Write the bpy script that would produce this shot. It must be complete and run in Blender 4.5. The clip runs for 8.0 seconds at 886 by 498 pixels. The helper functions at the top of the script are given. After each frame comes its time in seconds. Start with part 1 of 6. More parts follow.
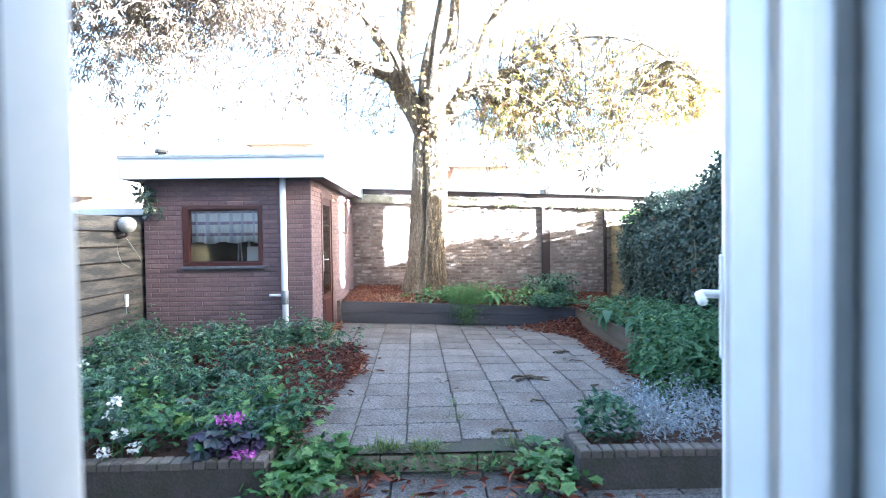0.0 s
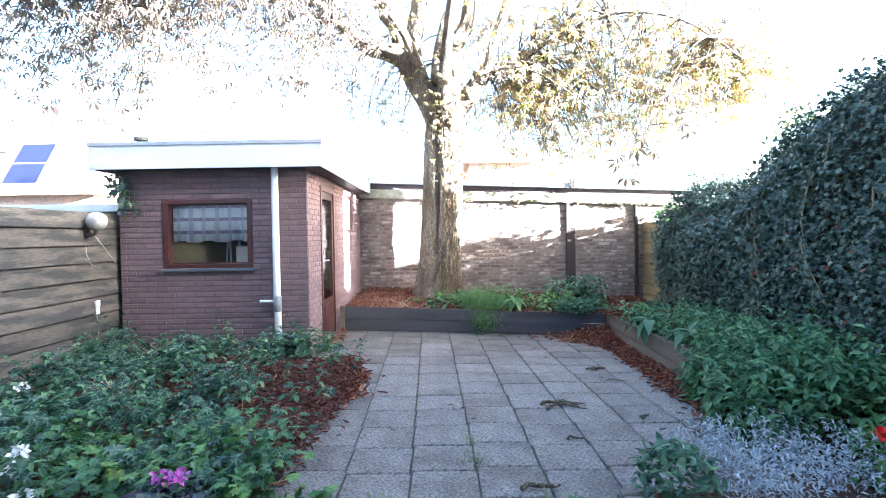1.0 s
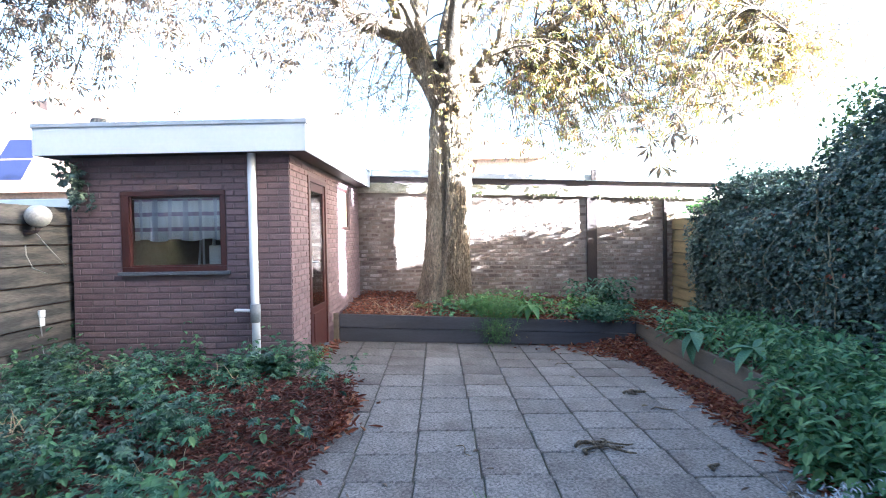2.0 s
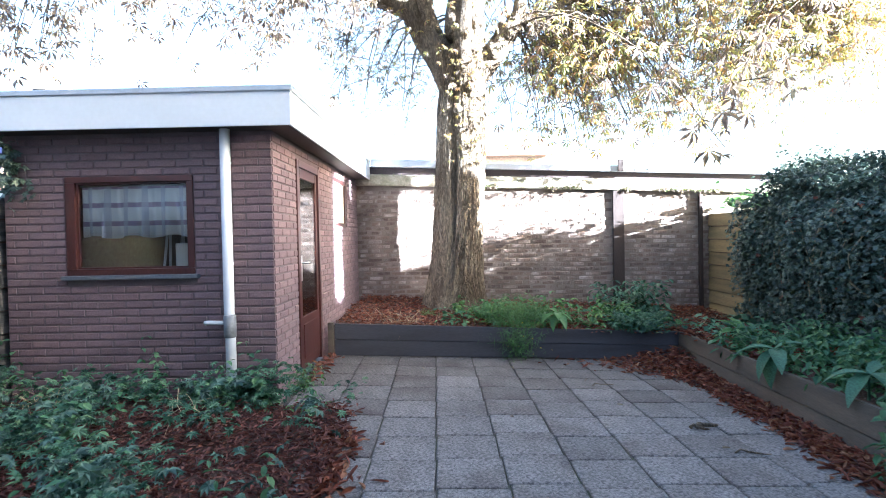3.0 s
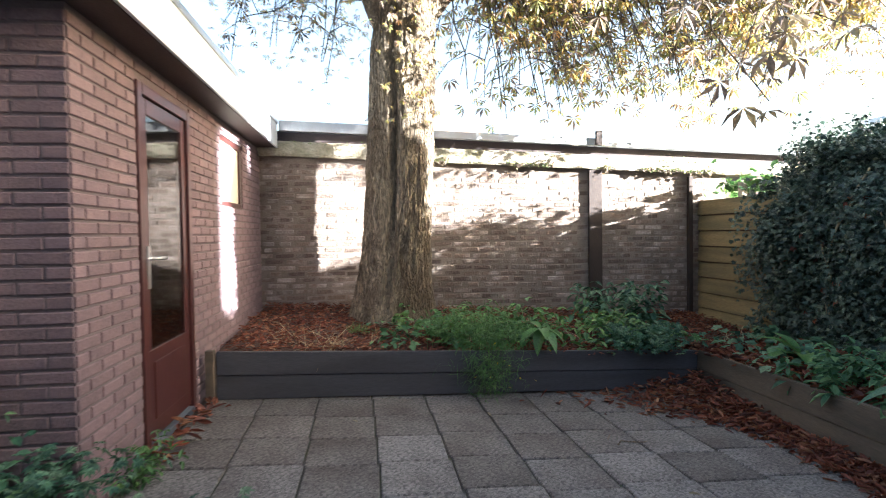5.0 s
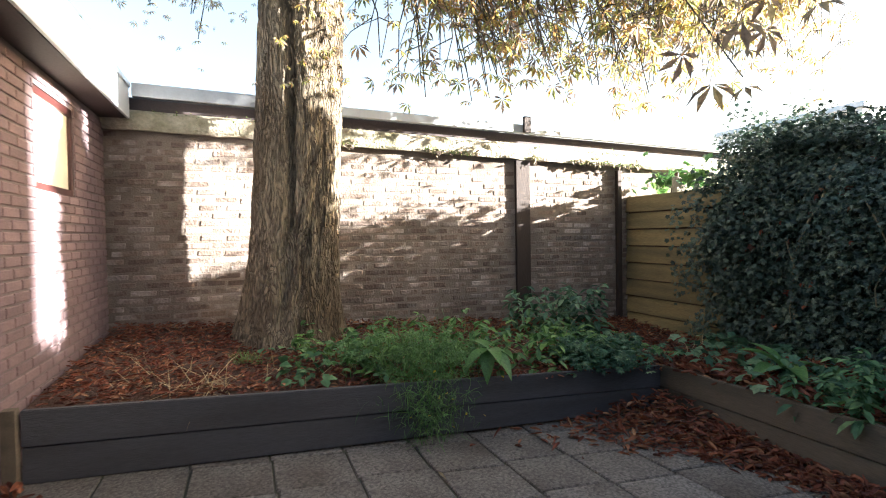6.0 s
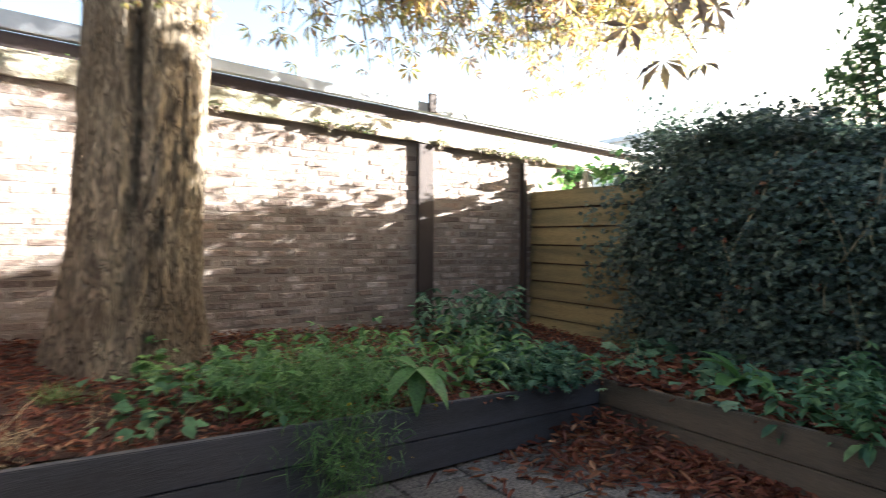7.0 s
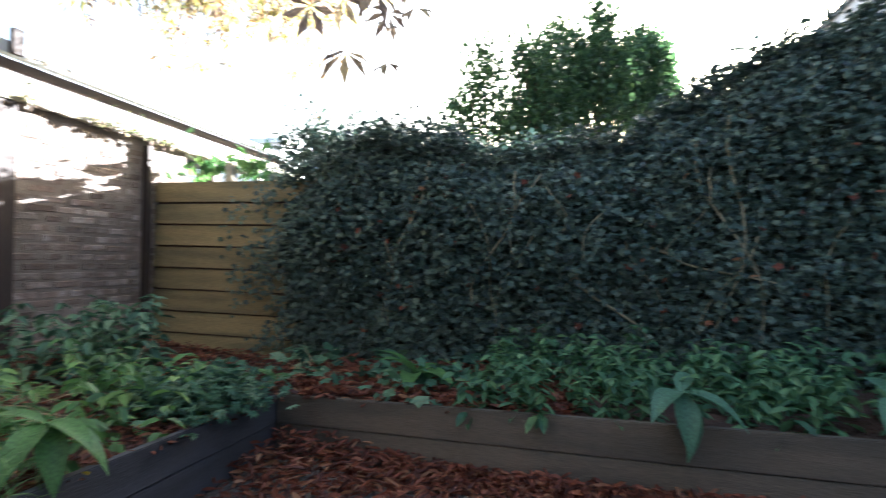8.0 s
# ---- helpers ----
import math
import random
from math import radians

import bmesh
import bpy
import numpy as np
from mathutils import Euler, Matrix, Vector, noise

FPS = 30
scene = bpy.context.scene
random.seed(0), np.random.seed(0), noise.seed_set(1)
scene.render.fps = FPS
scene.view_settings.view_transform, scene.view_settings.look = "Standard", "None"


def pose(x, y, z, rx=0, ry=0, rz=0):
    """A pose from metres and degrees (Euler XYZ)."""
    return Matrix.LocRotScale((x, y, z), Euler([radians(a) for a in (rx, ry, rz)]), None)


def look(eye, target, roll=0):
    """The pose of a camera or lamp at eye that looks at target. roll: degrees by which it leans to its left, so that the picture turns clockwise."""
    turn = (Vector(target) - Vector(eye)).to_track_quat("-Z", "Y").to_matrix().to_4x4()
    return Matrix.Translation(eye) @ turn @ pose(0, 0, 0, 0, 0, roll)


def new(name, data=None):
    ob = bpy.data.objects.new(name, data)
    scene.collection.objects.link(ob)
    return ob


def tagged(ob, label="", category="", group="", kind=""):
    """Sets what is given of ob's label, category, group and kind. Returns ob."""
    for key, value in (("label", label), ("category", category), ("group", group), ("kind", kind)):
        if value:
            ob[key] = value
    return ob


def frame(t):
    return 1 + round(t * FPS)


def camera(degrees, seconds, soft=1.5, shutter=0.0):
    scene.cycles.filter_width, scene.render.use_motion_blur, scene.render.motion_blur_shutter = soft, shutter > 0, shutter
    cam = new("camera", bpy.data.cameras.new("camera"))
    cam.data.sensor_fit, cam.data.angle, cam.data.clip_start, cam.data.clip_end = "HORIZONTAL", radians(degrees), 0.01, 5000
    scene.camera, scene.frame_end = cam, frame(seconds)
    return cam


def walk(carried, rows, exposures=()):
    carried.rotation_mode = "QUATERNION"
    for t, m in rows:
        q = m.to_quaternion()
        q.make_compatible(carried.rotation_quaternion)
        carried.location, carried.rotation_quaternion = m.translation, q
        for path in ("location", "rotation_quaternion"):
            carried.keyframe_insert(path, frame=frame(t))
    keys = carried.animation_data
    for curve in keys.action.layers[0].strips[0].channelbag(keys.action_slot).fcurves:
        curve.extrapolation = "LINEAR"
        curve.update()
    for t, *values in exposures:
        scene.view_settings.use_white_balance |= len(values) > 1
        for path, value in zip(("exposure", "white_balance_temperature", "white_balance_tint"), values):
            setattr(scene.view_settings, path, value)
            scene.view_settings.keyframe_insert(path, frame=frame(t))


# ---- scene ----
cam = camera(77.0, 8.0, soft=1.0, shutter=0.3)
# seconds, eye, target, roll
PATH = [
    (0.0, (0.217, 0.577, 1.448), (0.265, 2.576, 1.399), -0.8),
    (0.5, (0.239, 1.093, 1.432), (0.25, 3.092, 1.381), -0.9),
    (1.0, (0.251, 1.519, 1.421), (0.243, 3.518, 1.372), -0.9),
    (1.5, (0.274, 1.995, 1.412), (0.241, 3.994, 1.361), -1.0),
    (3.0, (0.086, 3.503, 1.342), (0.055, 5.502, 1.298), -1.1),
    (3.5, (0.019, 3.978, 1.318), (0.01, 5.978, 1.266), -1.0),
    (4.0, (0.012, 4.466, 1.279), (0.023, 6.465, 1.221), -1.0),
    (4.2, (0.003, 4.640, 1.270), (0.019, 6.639, 1.215), -1.0),
    (5.3, (-0.130, 5.775, 1.215), (0.255, 7.737, 1.160), -0.8),
    (5.5, (-0.147, 6.006, 1.200), (0.323, 7.950, 1.146), -0.9),
    (6.0, (-0.200, 6.519, 1.195), (0.460, 8.405, 1.146), -0.9),
    (6.5, (-0.235, 7.060, 1.172), (0.546, 8.900, 1.115), -0.3),
    (7.0, (-0.174, 7.450, 1.112), (0.938, 9.112, 1.071), 0.4),
    (7.5, (-0.118, 7.834, 1.055), (1.486, 9.029, 1.045), 0.7),
    (8.0, (-0.145, 8.120, 1.040), (1.783, 8.652, 1.050), 1.2),
]
walk(cam, [(t, look(e, g, r)) for t, e, g, r in PATH],
     exposures=[(0.0, 5.43, 5150, 8), (1.5, 5.1, 5150, 10), (3.5, 4.58, 5250, 10), (5.5, 3.97, 6050, 9), (6.5, 3.9, 6250, 9), (8.0, 4.31, 5550, 10)])

# ---- world and sun ----
SUN_AZ, SUN_EL = 71.0, 13.0          # degrees from -y towards +x; above the horizon
world = bpy.data.worlds.new("world")
scene.world = world
world.use_nodes = True
wn = world.node_tree
sky = wn.nodes.new("ShaderNodeTexSky")
sky.sky_type, sky.sun_disc = "NISHITA", False
sky.sun_elevation = radians(SUN_EL)
sky.sun_rotation = radians(180 - SUN_AZ)
sky.air_density, sky.dust_density, sky.ozone_density = 0.9, 5.0, 0.0
wn.links.new(sky.outputs[0], wn.nodes["Background"].inputs[0])
wn.nodes["Background"].inputs[1].default_value = 0.05
sun_dir = Vector((math.sin(radians(SUN_AZ)) * math.cos(radians(SUN_EL)),
                  -math.cos(radians(SUN_AZ)) * math.cos(radians(SUN_EL)), math.sin(radians(SUN_EL))))
sun = new("sun", bpy.data.lights.new("sun", "SUN"))
sun.data.energy, sun.data.angle, sun.data.color = 5.0, radians(0.5), (1.0, 0.93, 0.84)
sun.matrix_world = look(sun_dir * 50, (0, 0, 0))


# ---- materials ----
def mat(name, base, rough=0.8, metal=0.0, spots=None, scale=3.0, grain=60.0, bump=0.2, vary=0.0,
        stretch=(1, 1, 1), amount=0.5, mix_lo=0.4, mix_hi=0.65, dist=0.01, island=False, coat=0.0, contrast=0.22):
    """A two-scale surface: base colour, patches of a second colour, fine grain and relief, and a shift from piece to piece."""
    m = bpy.data.materials.new(name)
    m.use_nodes = True
    t = m.node_tree
    b = t.nodes["Principled BSDF"]
    b.inputs["Roughness"].default_value, b.inputs["Metallic"].default_value = rough, metal
    b.inputs["Coat Weight"].default_value = coat
    co = t.nodes.new("ShaderNodeTexCoord")
    mp = t.nodes.new("ShaderNodeMapping")
    mp.inputs["Scale"].default_value = stretch
    t.links.new(co.outputs["Object"], mp.inputs[0])
    info = t.nodes.new("ShaderNodeNewGeometry" if island else "ShaderNodeObjectInfo")
    rnd = info.outputs["Random Per Island" if island else "Random"]
    shift = t.nodes.new("ShaderNodeVectorMath")
    shift.operation = "MULTIPLY_ADD"
    shift.inputs[1].default_value = (1, 1, 1)
    if vary:
        sc = t.nodes.new("ShaderNodeVectorMath")
        sc.operation = "SCALE"
        sc.inputs[0].default_value = (37.0, 17.0, 53.0)
        t.links.new(rnd, sc.inputs["Scale"])
        t.links.new(sc.outputs[0], shift.inputs[2])
    t.links.new(mp.outputs[0], shift.inputs[0])
    vec = shift.outputs[0]

    def tex(s, detail):
        n = t.nodes.new("ShaderNodeTexNoise")
        n.inputs["Scale"].default_value, n.inputs["Detail"].default_value = s, detail
        t.links.new(vec, n.inputs["Vector"])
        return n.outputs["Fac"]
    big, fine = tex(scale, 4), tex(grain, 3)
    ramp = t.nodes.new("ShaderNodeMapRange")
    ramp.inputs[1].default_value, ramp.inputs[2].default_value, ramp.inputs[4].default_value = mix_lo, mix_hi, amount
    t.links.new(big, ramp.inputs[0])
    mix = t.nodes.new("ShaderNodeMix")
    mix.data_type = "RGBA"
    mix.inputs["A"].default_value = (*base, 1)
    mix.inputs["B"].default_value = (*(spots or [c * 0.7 for c in base]), 1)
    t.links.new(ramp.outputs[0], mix.inputs["Factor"])
    hsv = t.nodes.new("ShaderNodeHueSaturation")
    t.links.new(mix.outputs["Result"], hsv.inputs["Color"])
    val = t.nodes.new("ShaderNodeMapRange")
    val.inputs[1].default_value, val.inputs[2].default_value = 0.25, 0.75
    val.inputs[3].default_value, val.inputs[4].default_value = 1 - contrast, 1 + contrast
    t.links.new(fine, val.inputs[0])
    if vary:
        pr = t.nodes.new("ShaderNodeMapRange")
        pr.inputs[3].default_value, pr.inputs[4].default_value = 1 - vary, 1 + vary
        t.links.new(rnd, pr.inputs[0])
        mul = t.nodes.new("ShaderNodeMath")
        mul.operation = "MULTIPLY"
        t.links.new(val.outputs[0], mul.inputs[0])
        t.links.new(pr.outputs[0], mul.inputs[1])
        t.links.new(mul.outputs[0], hsv.inputs["Value"])
    else:
        t.links.new(val.outputs[0], hsv.inputs["Value"])
    t.links.new(hsv.outputs[0], b.inputs["Base Color"])
    if bump:
        bp = t.nodes.new("ShaderNodeBump")
        bp.inputs["Strength"].default_value, bp.inputs["Distance"].default_value = bump, dist
        t.links.new(fine, bp.inputs["Height"])
        t.links.new(bp.outputs[0], b.inputs["Normal"])
    return m


def leaf_mat(name, colours, rough=0.45, through_light=0.35):
    """Leaf blades: a colour for each blade out of a few, some light let through."""
    m = bpy.data.materials.new(name)
    m.use_nodes = True
    t = m.node_tree
    b = t.nodes["Principled BSDF"]
    geo = t.nodes.new("ShaderNodeNewGeometry")
    ramp = t.nodes.new("ShaderNodeValToRGB")
    ramp.color_ramp.interpolation = "LINEAR"
    for i, c in enumerate(colours):
        pos = i / max(1, len(colours) - 1)
        e = ramp.color_ramp.elements[i] if i < 2 else ramp.color_ramp.elements.new(pos)
        e.position, e.color = pos, (*c, 1)
    t.links.new(geo.outputs["Random Per Island"], ramp.inputs[0])
    co = t.nodes.new("ShaderNodeTexCoord")
    n = t.nodes.new("ShaderNodeTexNoise")
    n.inputs["Scale"].default_value = 25
    t.links.new(co.outputs["Object"], n.inputs["Vector"])
    v = t.nodes.new("ShaderNodeMapRange")
    v.inputs[1].default_value, v.inputs[2].default_value = 0.3, 0.7
    v.inputs[3].default_value, v.inputs[4].default_value = 0.7, 1.3
    t.links.new(n.outputs["Fac"], v.inputs[0])
    hsv = t.nodes.new("ShaderNodeHueSaturation")
    t.links.new(ramp.outputs[0], hsv.inputs["Color"])
    t.links.new(v.outputs[0], hsv.inputs["Value"])
    t.links.new(hsv.outputs[0], b.inputs["Base Color"])
    b.inputs["Roughness"].default_value = rough
    tr = t.nodes.new("ShaderNodeBsdfTranslucent")
    t.links.new(hsv.outputs[0], tr.inputs["Color"])
    ms = t.nodes.new("ShaderNodeMixShader")
    ms.inputs[0].default_value = through_light
    t.links.new(b.outputs[0], ms.inputs[1])
    t.links.new(tr.outputs[0], ms.inputs[2])
    t.links.new(ms.outputs[0], t.nodes["Material Output"].inputs["Surface"])
    return m


def glass_mat(name, tint=(0.95, 0.97, 0.97), ior=1.5):
    m = bpy.data.materials.new(name)
    m.use_nodes = True
    t = m.node_tree
    t.nodes.remove(t.nodes["Principled BSDF"])
    tr, gl, fr, ms = (t.nodes.new("ShaderNodeBsdf" + "Transparent"), t.nodes.new("ShaderNodeBsdfGlossy"),
                      t.nodes.new("ShaderNodeFresnel"), t.nodes.new("ShaderNodeMixShader"))
    tr.inputs[0].default_value = (*tint, 1)
    gl.inputs["Roughness"].default_value = 0.02
    fr.inputs[0].default_value = ior
    t.links.new(fr.outputs[0], ms.inputs[0])
    t.links.new(tr.outputs[0], ms.inputs[1])
    t.links.new(gl.outputs[0], ms.inputs[2])
    t.links.new(ms.outputs[0], t.nodes["Material Output"].inputs["Surface"])
    return m


M_BRICK = mat("shed_brick", (0.170, 0.117, 0.126), 0.85, spots=(0.122, 0.089, 0.098), scale=9, grain=90, bump=0.35, vary=0.15)
M_BRICK_JOIN = mat("shed_brick_rest", (0.170, 0.117, 0.126), 0.85, spots=(0.122, 0.089, 0.098), scale=9, grain=90, bump=0.35, vary=0.15, island=True)
M_MORTAR = mat("mortar", (0.150, 0.120, 0.126), 0.95, spots=(0.105, 0.083, 0.088), scale=4, grain=120, bump=0.4)
M_OLDBRICK = mat("old_brick", (0.165, 0.122, 0.100), 0.92, spots=(0.34, 0.30, 0.27), scale=5, grain=48, bump=0.9, vary=0.34, mix_lo=0.46, amount=0.85)
M_OLDBRICK_JOIN = mat("old_brick_rest", (0.165, 0.122, 0.100), 0.92, spots=(0.34, 0.30, 0.27), scale=5, grain=48, bump=0.9, vary=0.34, mix_lo=0.46, amount=0.85, island=True)
M_OLDMORTAR = mat("old_mortar", (0.25, 0.21, 0.178), 0.95, spots=(0.12, 0.095, 0.075), scale=2.5, grain=90, bump=0.6, amount=0.8)
M_WHITE = mat("white_paint", (0.80, 0.80, 0.79), 0.45, spots=(0.74, 0.75, 0.74), scale=2, grain=30, bump=0.02, amount=0.4, contrast=0.03)
M_FASCIA = mat("fascia_paint", (0.60, 0.65, 0.70), 0.45, spots=(0.54, 0.59, 0.64), scale=2, grain=30, bump=0.02, amount=0.5, contrast=0.03)
M_VINE = mat("vine_stem", (0.24, 0.21, 0.13), 0.8, scale=9, grain=60, bump=0.3)
M_CABLE = mat("grey_cable", (0.42, 0.42, 0.42), 0.5, scale=9, grain=60, bump=0.0, contrast=0.05)
M_PVC = mat("grey_pvc", (0.66, 0.70, 0.74), 0.35, spots=(0.56, 0.59, 0.62), scale=5, grain=40, bump=0.01, contrast=0.04)
M_PVC_DARK = mat("dark_pvc", (0.22, 0.24, 0.26), 0.4, scale=6, grain=40, bump=0.02)
M_REDWOOD = mat("red_brown_paint", (0.058, 0.018, 0.017), 0.36, spots=(0.036, 0.013, 0.012), scale=6, grain=60, bump=0.08, stretch=(1, 1, 0.3), coat=0.2)
M_SOFFIT = mat("dark_soffit", (0.055, 0.04, 0.04), 0.7, scale=3, grain=60, bump=0.1)
M_BITUMEN = mat("bitumen", (0.09, 0.095, 0.10), 0.85, spots=(0.16, 0.16, 0.15), scale=3, grain=150, bump=0.4)
M_METAL = mat("aluminium", (0.62, 0.63, 0.64), 0.35, metal=1.0, scale=5, grain=60, bump=0.02, contrast=0.05)
M_SILL = mat("blue_stone", (0.10, 0.115, 0.14), 0.5, scale=8, grain=80, bump=0.1)


def slab_material(name, paste, stain):
    """Washed concrete: pale and dark pebbles in a grey paste, with brown stains and a shift from slab to slab."""
    m = mat(name, paste, 0.8, spots=stain, scale=2.1, grain=55, bump=0.0, vary=0.16, amount=0.85, mix_lo=0.42, mix_hi=0.68, contrast=0.12)
    t = m.node_tree
    b = t.nodes["Principled BSDF"]
    co = t.nodes.new("ShaderNodeTexCoord")
    vo = t.nodes.new("ShaderNodeTexVoronoi")
    vo.inputs["Scale"].default_value = 95
    t.links.new(co.outputs["Object"], vo.inputs["Vector"])
    sep = t.nodes.new("ShaderNodeSeparateColor")
    t.links.new(vo.outputs["Color"], sep.inputs[0])
    mr = t.nodes.new("ShaderNodeMapRange")
    mr.inputs[1].default_value, mr.inputs[2].default_value = 0.0, 1.0
    mr.inputs[3].default_value, mr.inputs[4].default_value = 0.48, 1.62
    t.links.new(sep.outputs[0], mr.inputs[0])
    old = b.inputs["Base Color"].links[0].from_socket
    hs = t.nodes.new("ShaderNodeHueSaturation")
    t.links.new(old, hs.inputs["Color"])
    t.links.new(mr.outputs[0], hs.inputs["Value"])
    t.links.new(hs.outputs[0], b.inputs["Base Color"])
    bp = t.nodes.new("ShaderNodeBump")
    bp.invert = True
    bp.inputs["Strength"].default_value, bp.inputs["Distance"].default_value = 0.6, 0.006
    t.links.new(vo.outputs["Distance"], bp.inputs["Height"])
    t.links.new(bp.outputs[0], b.inputs["Normal"])
    return m
M_SLAB = slab_material("pebble_slab", (0.144, 0.136, 0.129), (0.078, 0.067, 0.061))
M_SLAB_DARK = slab_material("dark_slab", (0.108, 0.099, 0.092), (0.055, 0.046, 0.040))
M_SOIL = mat("soil", (0.055, 0.030, 0.020), 0.95, spots=(0.095, 0.042, 0.027), scale=8, grain=60, bump=1.0, dist=0.03)
M_GRAVEL = mat("joint_soil", (0.055, 0.05, 0.042), 0.95, spots=(0.05, 0.07, 0.025), scale=3, grain=80, bump=0.8)
M_FENCE = mat("weathered_board", (0.098, 0.092, 0.084), 0.85, spots=(0.034, 0.036, 0.040), scale=2.6, grain=20, bump=0.45, vary=0.28, stretch=(3, 0.7, 5), amount=0.95, mix_lo=0.44, mix_hi=0.60, contrast=0.34)
M_FENCE_OCHRE = mat("ochre_board", (0.230, 0.180, 0.088), 0.85, spots=(0.125, 0.112, 0.062), scale=1.6, grain=22, bump=0.35, vary=0.12, stretch=(8, 0.8, 8), amount=0.8)
M_BEDGREY = mat("grey_board", (0.050, 0.052, 0.063), 0.75, spots=(0.030, 0.030, 0.035), scale=1.2, grain=25, bump=0.3, vary=0.1, stretch=(0.7, 6, 8), amount=0.7)
M_BEDBROWN = mat("brown_board", (0.112, 0.090, 0.065), 0.85, spots=(0.060, 0.052, 0.040), scale=1.2, grain=25, bump=0.35, vary=0.1, stretch=(6, 0.7, 8), amount=0.8)
M_POST = mat("dark_brown_post", (0.038, 0.026, 0.022), 0.8, spots=(0.022, 0.016, 0.014), scale=3, grain=40, bump=0.3, stretch=(4, 4, 0.5))
M_DARKWOOD = mat("dark_wood", (0.085, 0.055, 0.045), 0.85, scale=3, grain=40, bump=0.4, stretch=(4, 4, 0.5))


def bark_material():
    """Old bark: grey-tan plates parted by dark, mostly upright fissures, with greenish and brown tints."""
    m = mat("bark", (0.225, 0.185, 0.130), 0.95, spots=(0.095, 0.066, 0.038), scale=2.2, grain=38, bump=0.0, stretch=(1.0, 1.0, 0.5), amount=0.9, mix_lo=0.42, mix_hi=0.62, contrast=0.35)
    t = m.node_tree
    b = t.nodes["Principled BSDF"]
    co = t.nodes.new("ShaderNodeTexCoord")
    mp = t.nodes.new("ShaderNodeMapping")
    mp.inputs["Scale"].default_value = (1, 1, 0.15)
    t.links.new(co.outputs["Object"], mp.inputs[0])
    nz = t.nodes.new("ShaderNodeTexNoise")
    nz.inputs["Scale"].default_value = 9
    t.links.new(mp.outputs[0], nz.inputs["Vector"])
    warp = t.nodes.new("ShaderNodeMixRGB")
    warp.blend_type = "LINEAR_LIGHT"
    warp.inputs[0].default_value = 0.26
    t.links.new(mp.outputs[0], warp.inputs[1])
    t.links.new(nz.outputs["Color"], warp.inputs[2])
    vo = t.nodes.new("ShaderNodeTexVoronoi")
    vo.feature = "DISTANCE_TO_EDGE"
    vo.inputs["Scale"].default_value = 22
    t.links.new(warp.outputs[0], vo.inputs["Vector"])
    mr = t.nodes.new("ShaderNodeMapRange")
    mr.inputs[1].default_value, mr.inputs[2].default_value = 0.0, 0.20
    mr.inputs[3].default_value, mr.inputs[4].default_value = 0.55, 1.0
    t.links.new(vo.outputs["Distance"], mr.inputs[0])
    old = b.inputs["Base Color"].links[0].from_socket
    hs = t.nodes.new("ShaderNodeHueSaturation")
    t.links.new(old, hs.inputs["Color"])
    t.links.new(mr.outputs[0], hs.inputs["Value"])
    t.links.new(hs.outputs[0], b.inputs["Base Color"])
    add = t.nodes.new("ShaderNodeMath")
    add.operation = "MULTIPLY_ADD"
    add.inputs[1].default_value = 0.35
    t.links.new(nz.outputs["Fac"], add.inputs[0])
    t.links.new(mr.outputs[0], add.inputs[2])
    bp = t.nodes.new("ShaderNodeBump")
    bp.inputs["Strength"].default_value, bp.inputs["Distance"].default_value = 1.0, 0.045
    t.links.new(add.outputs[0], bp.inputs["Height"])
    t.links.new(bp.outputs[0], b.inputs["Normal"])
    return m
M_BARK = bark_material()
M_CONCRETE = mat("mossy_concrete", (0.42, 0.38, 0.30), 0.92, spots=(0.20, 0.20, 0.12), scale=4, grain=45, bump=0.7, dist=0.02, amount=0.8)
M_PLASTER = mat("room_wall", (0.62, 0.62, 0.62), 0.9, scale=1.5, grain=50, bump=0.03, contrast=0.04)
M_GLASS = glass_mat("clear_glass")
M_GLASS_DOUBLE = glass_mat("double_glazing", ior=2.1)
M_ROOM = mat("shed_inside", (0.17, 0.165, 0.155), 0.9, scale=2, grain=30, bump=0.05)


# ---- building helpers ----
def mesh_from(verts, faces, name="m"):
    me = bpy.data.meshes.new(name)
    me.from_pydata(verts, [], faces)
    me.update()
    return me


def bm_new():
    return bmesh.new()


def add_box(bm, lo, hi, bevel=0.0):
    """A box between two corners, with its edges taken off."""
    r = bmesh.ops.create_cube(bm, size=1.0)
    vs = r["verts"]
    c = [(a + b) / 2 for a, b in zip(lo, hi)]
    s = [abs(b - a) for a, b in zip(lo, hi)]
    for v in vs:
        v.co = Vector([c[i] + v.co[i] * s[i] for i in range(3)])
    if bevel:
        es = list({e for v in vs for e in v.link_edges})
        bmesh.ops.bevel(bm, geom=es, offset=bevel, segments=2, profile=0.6, affect="EDGES")
    return bm


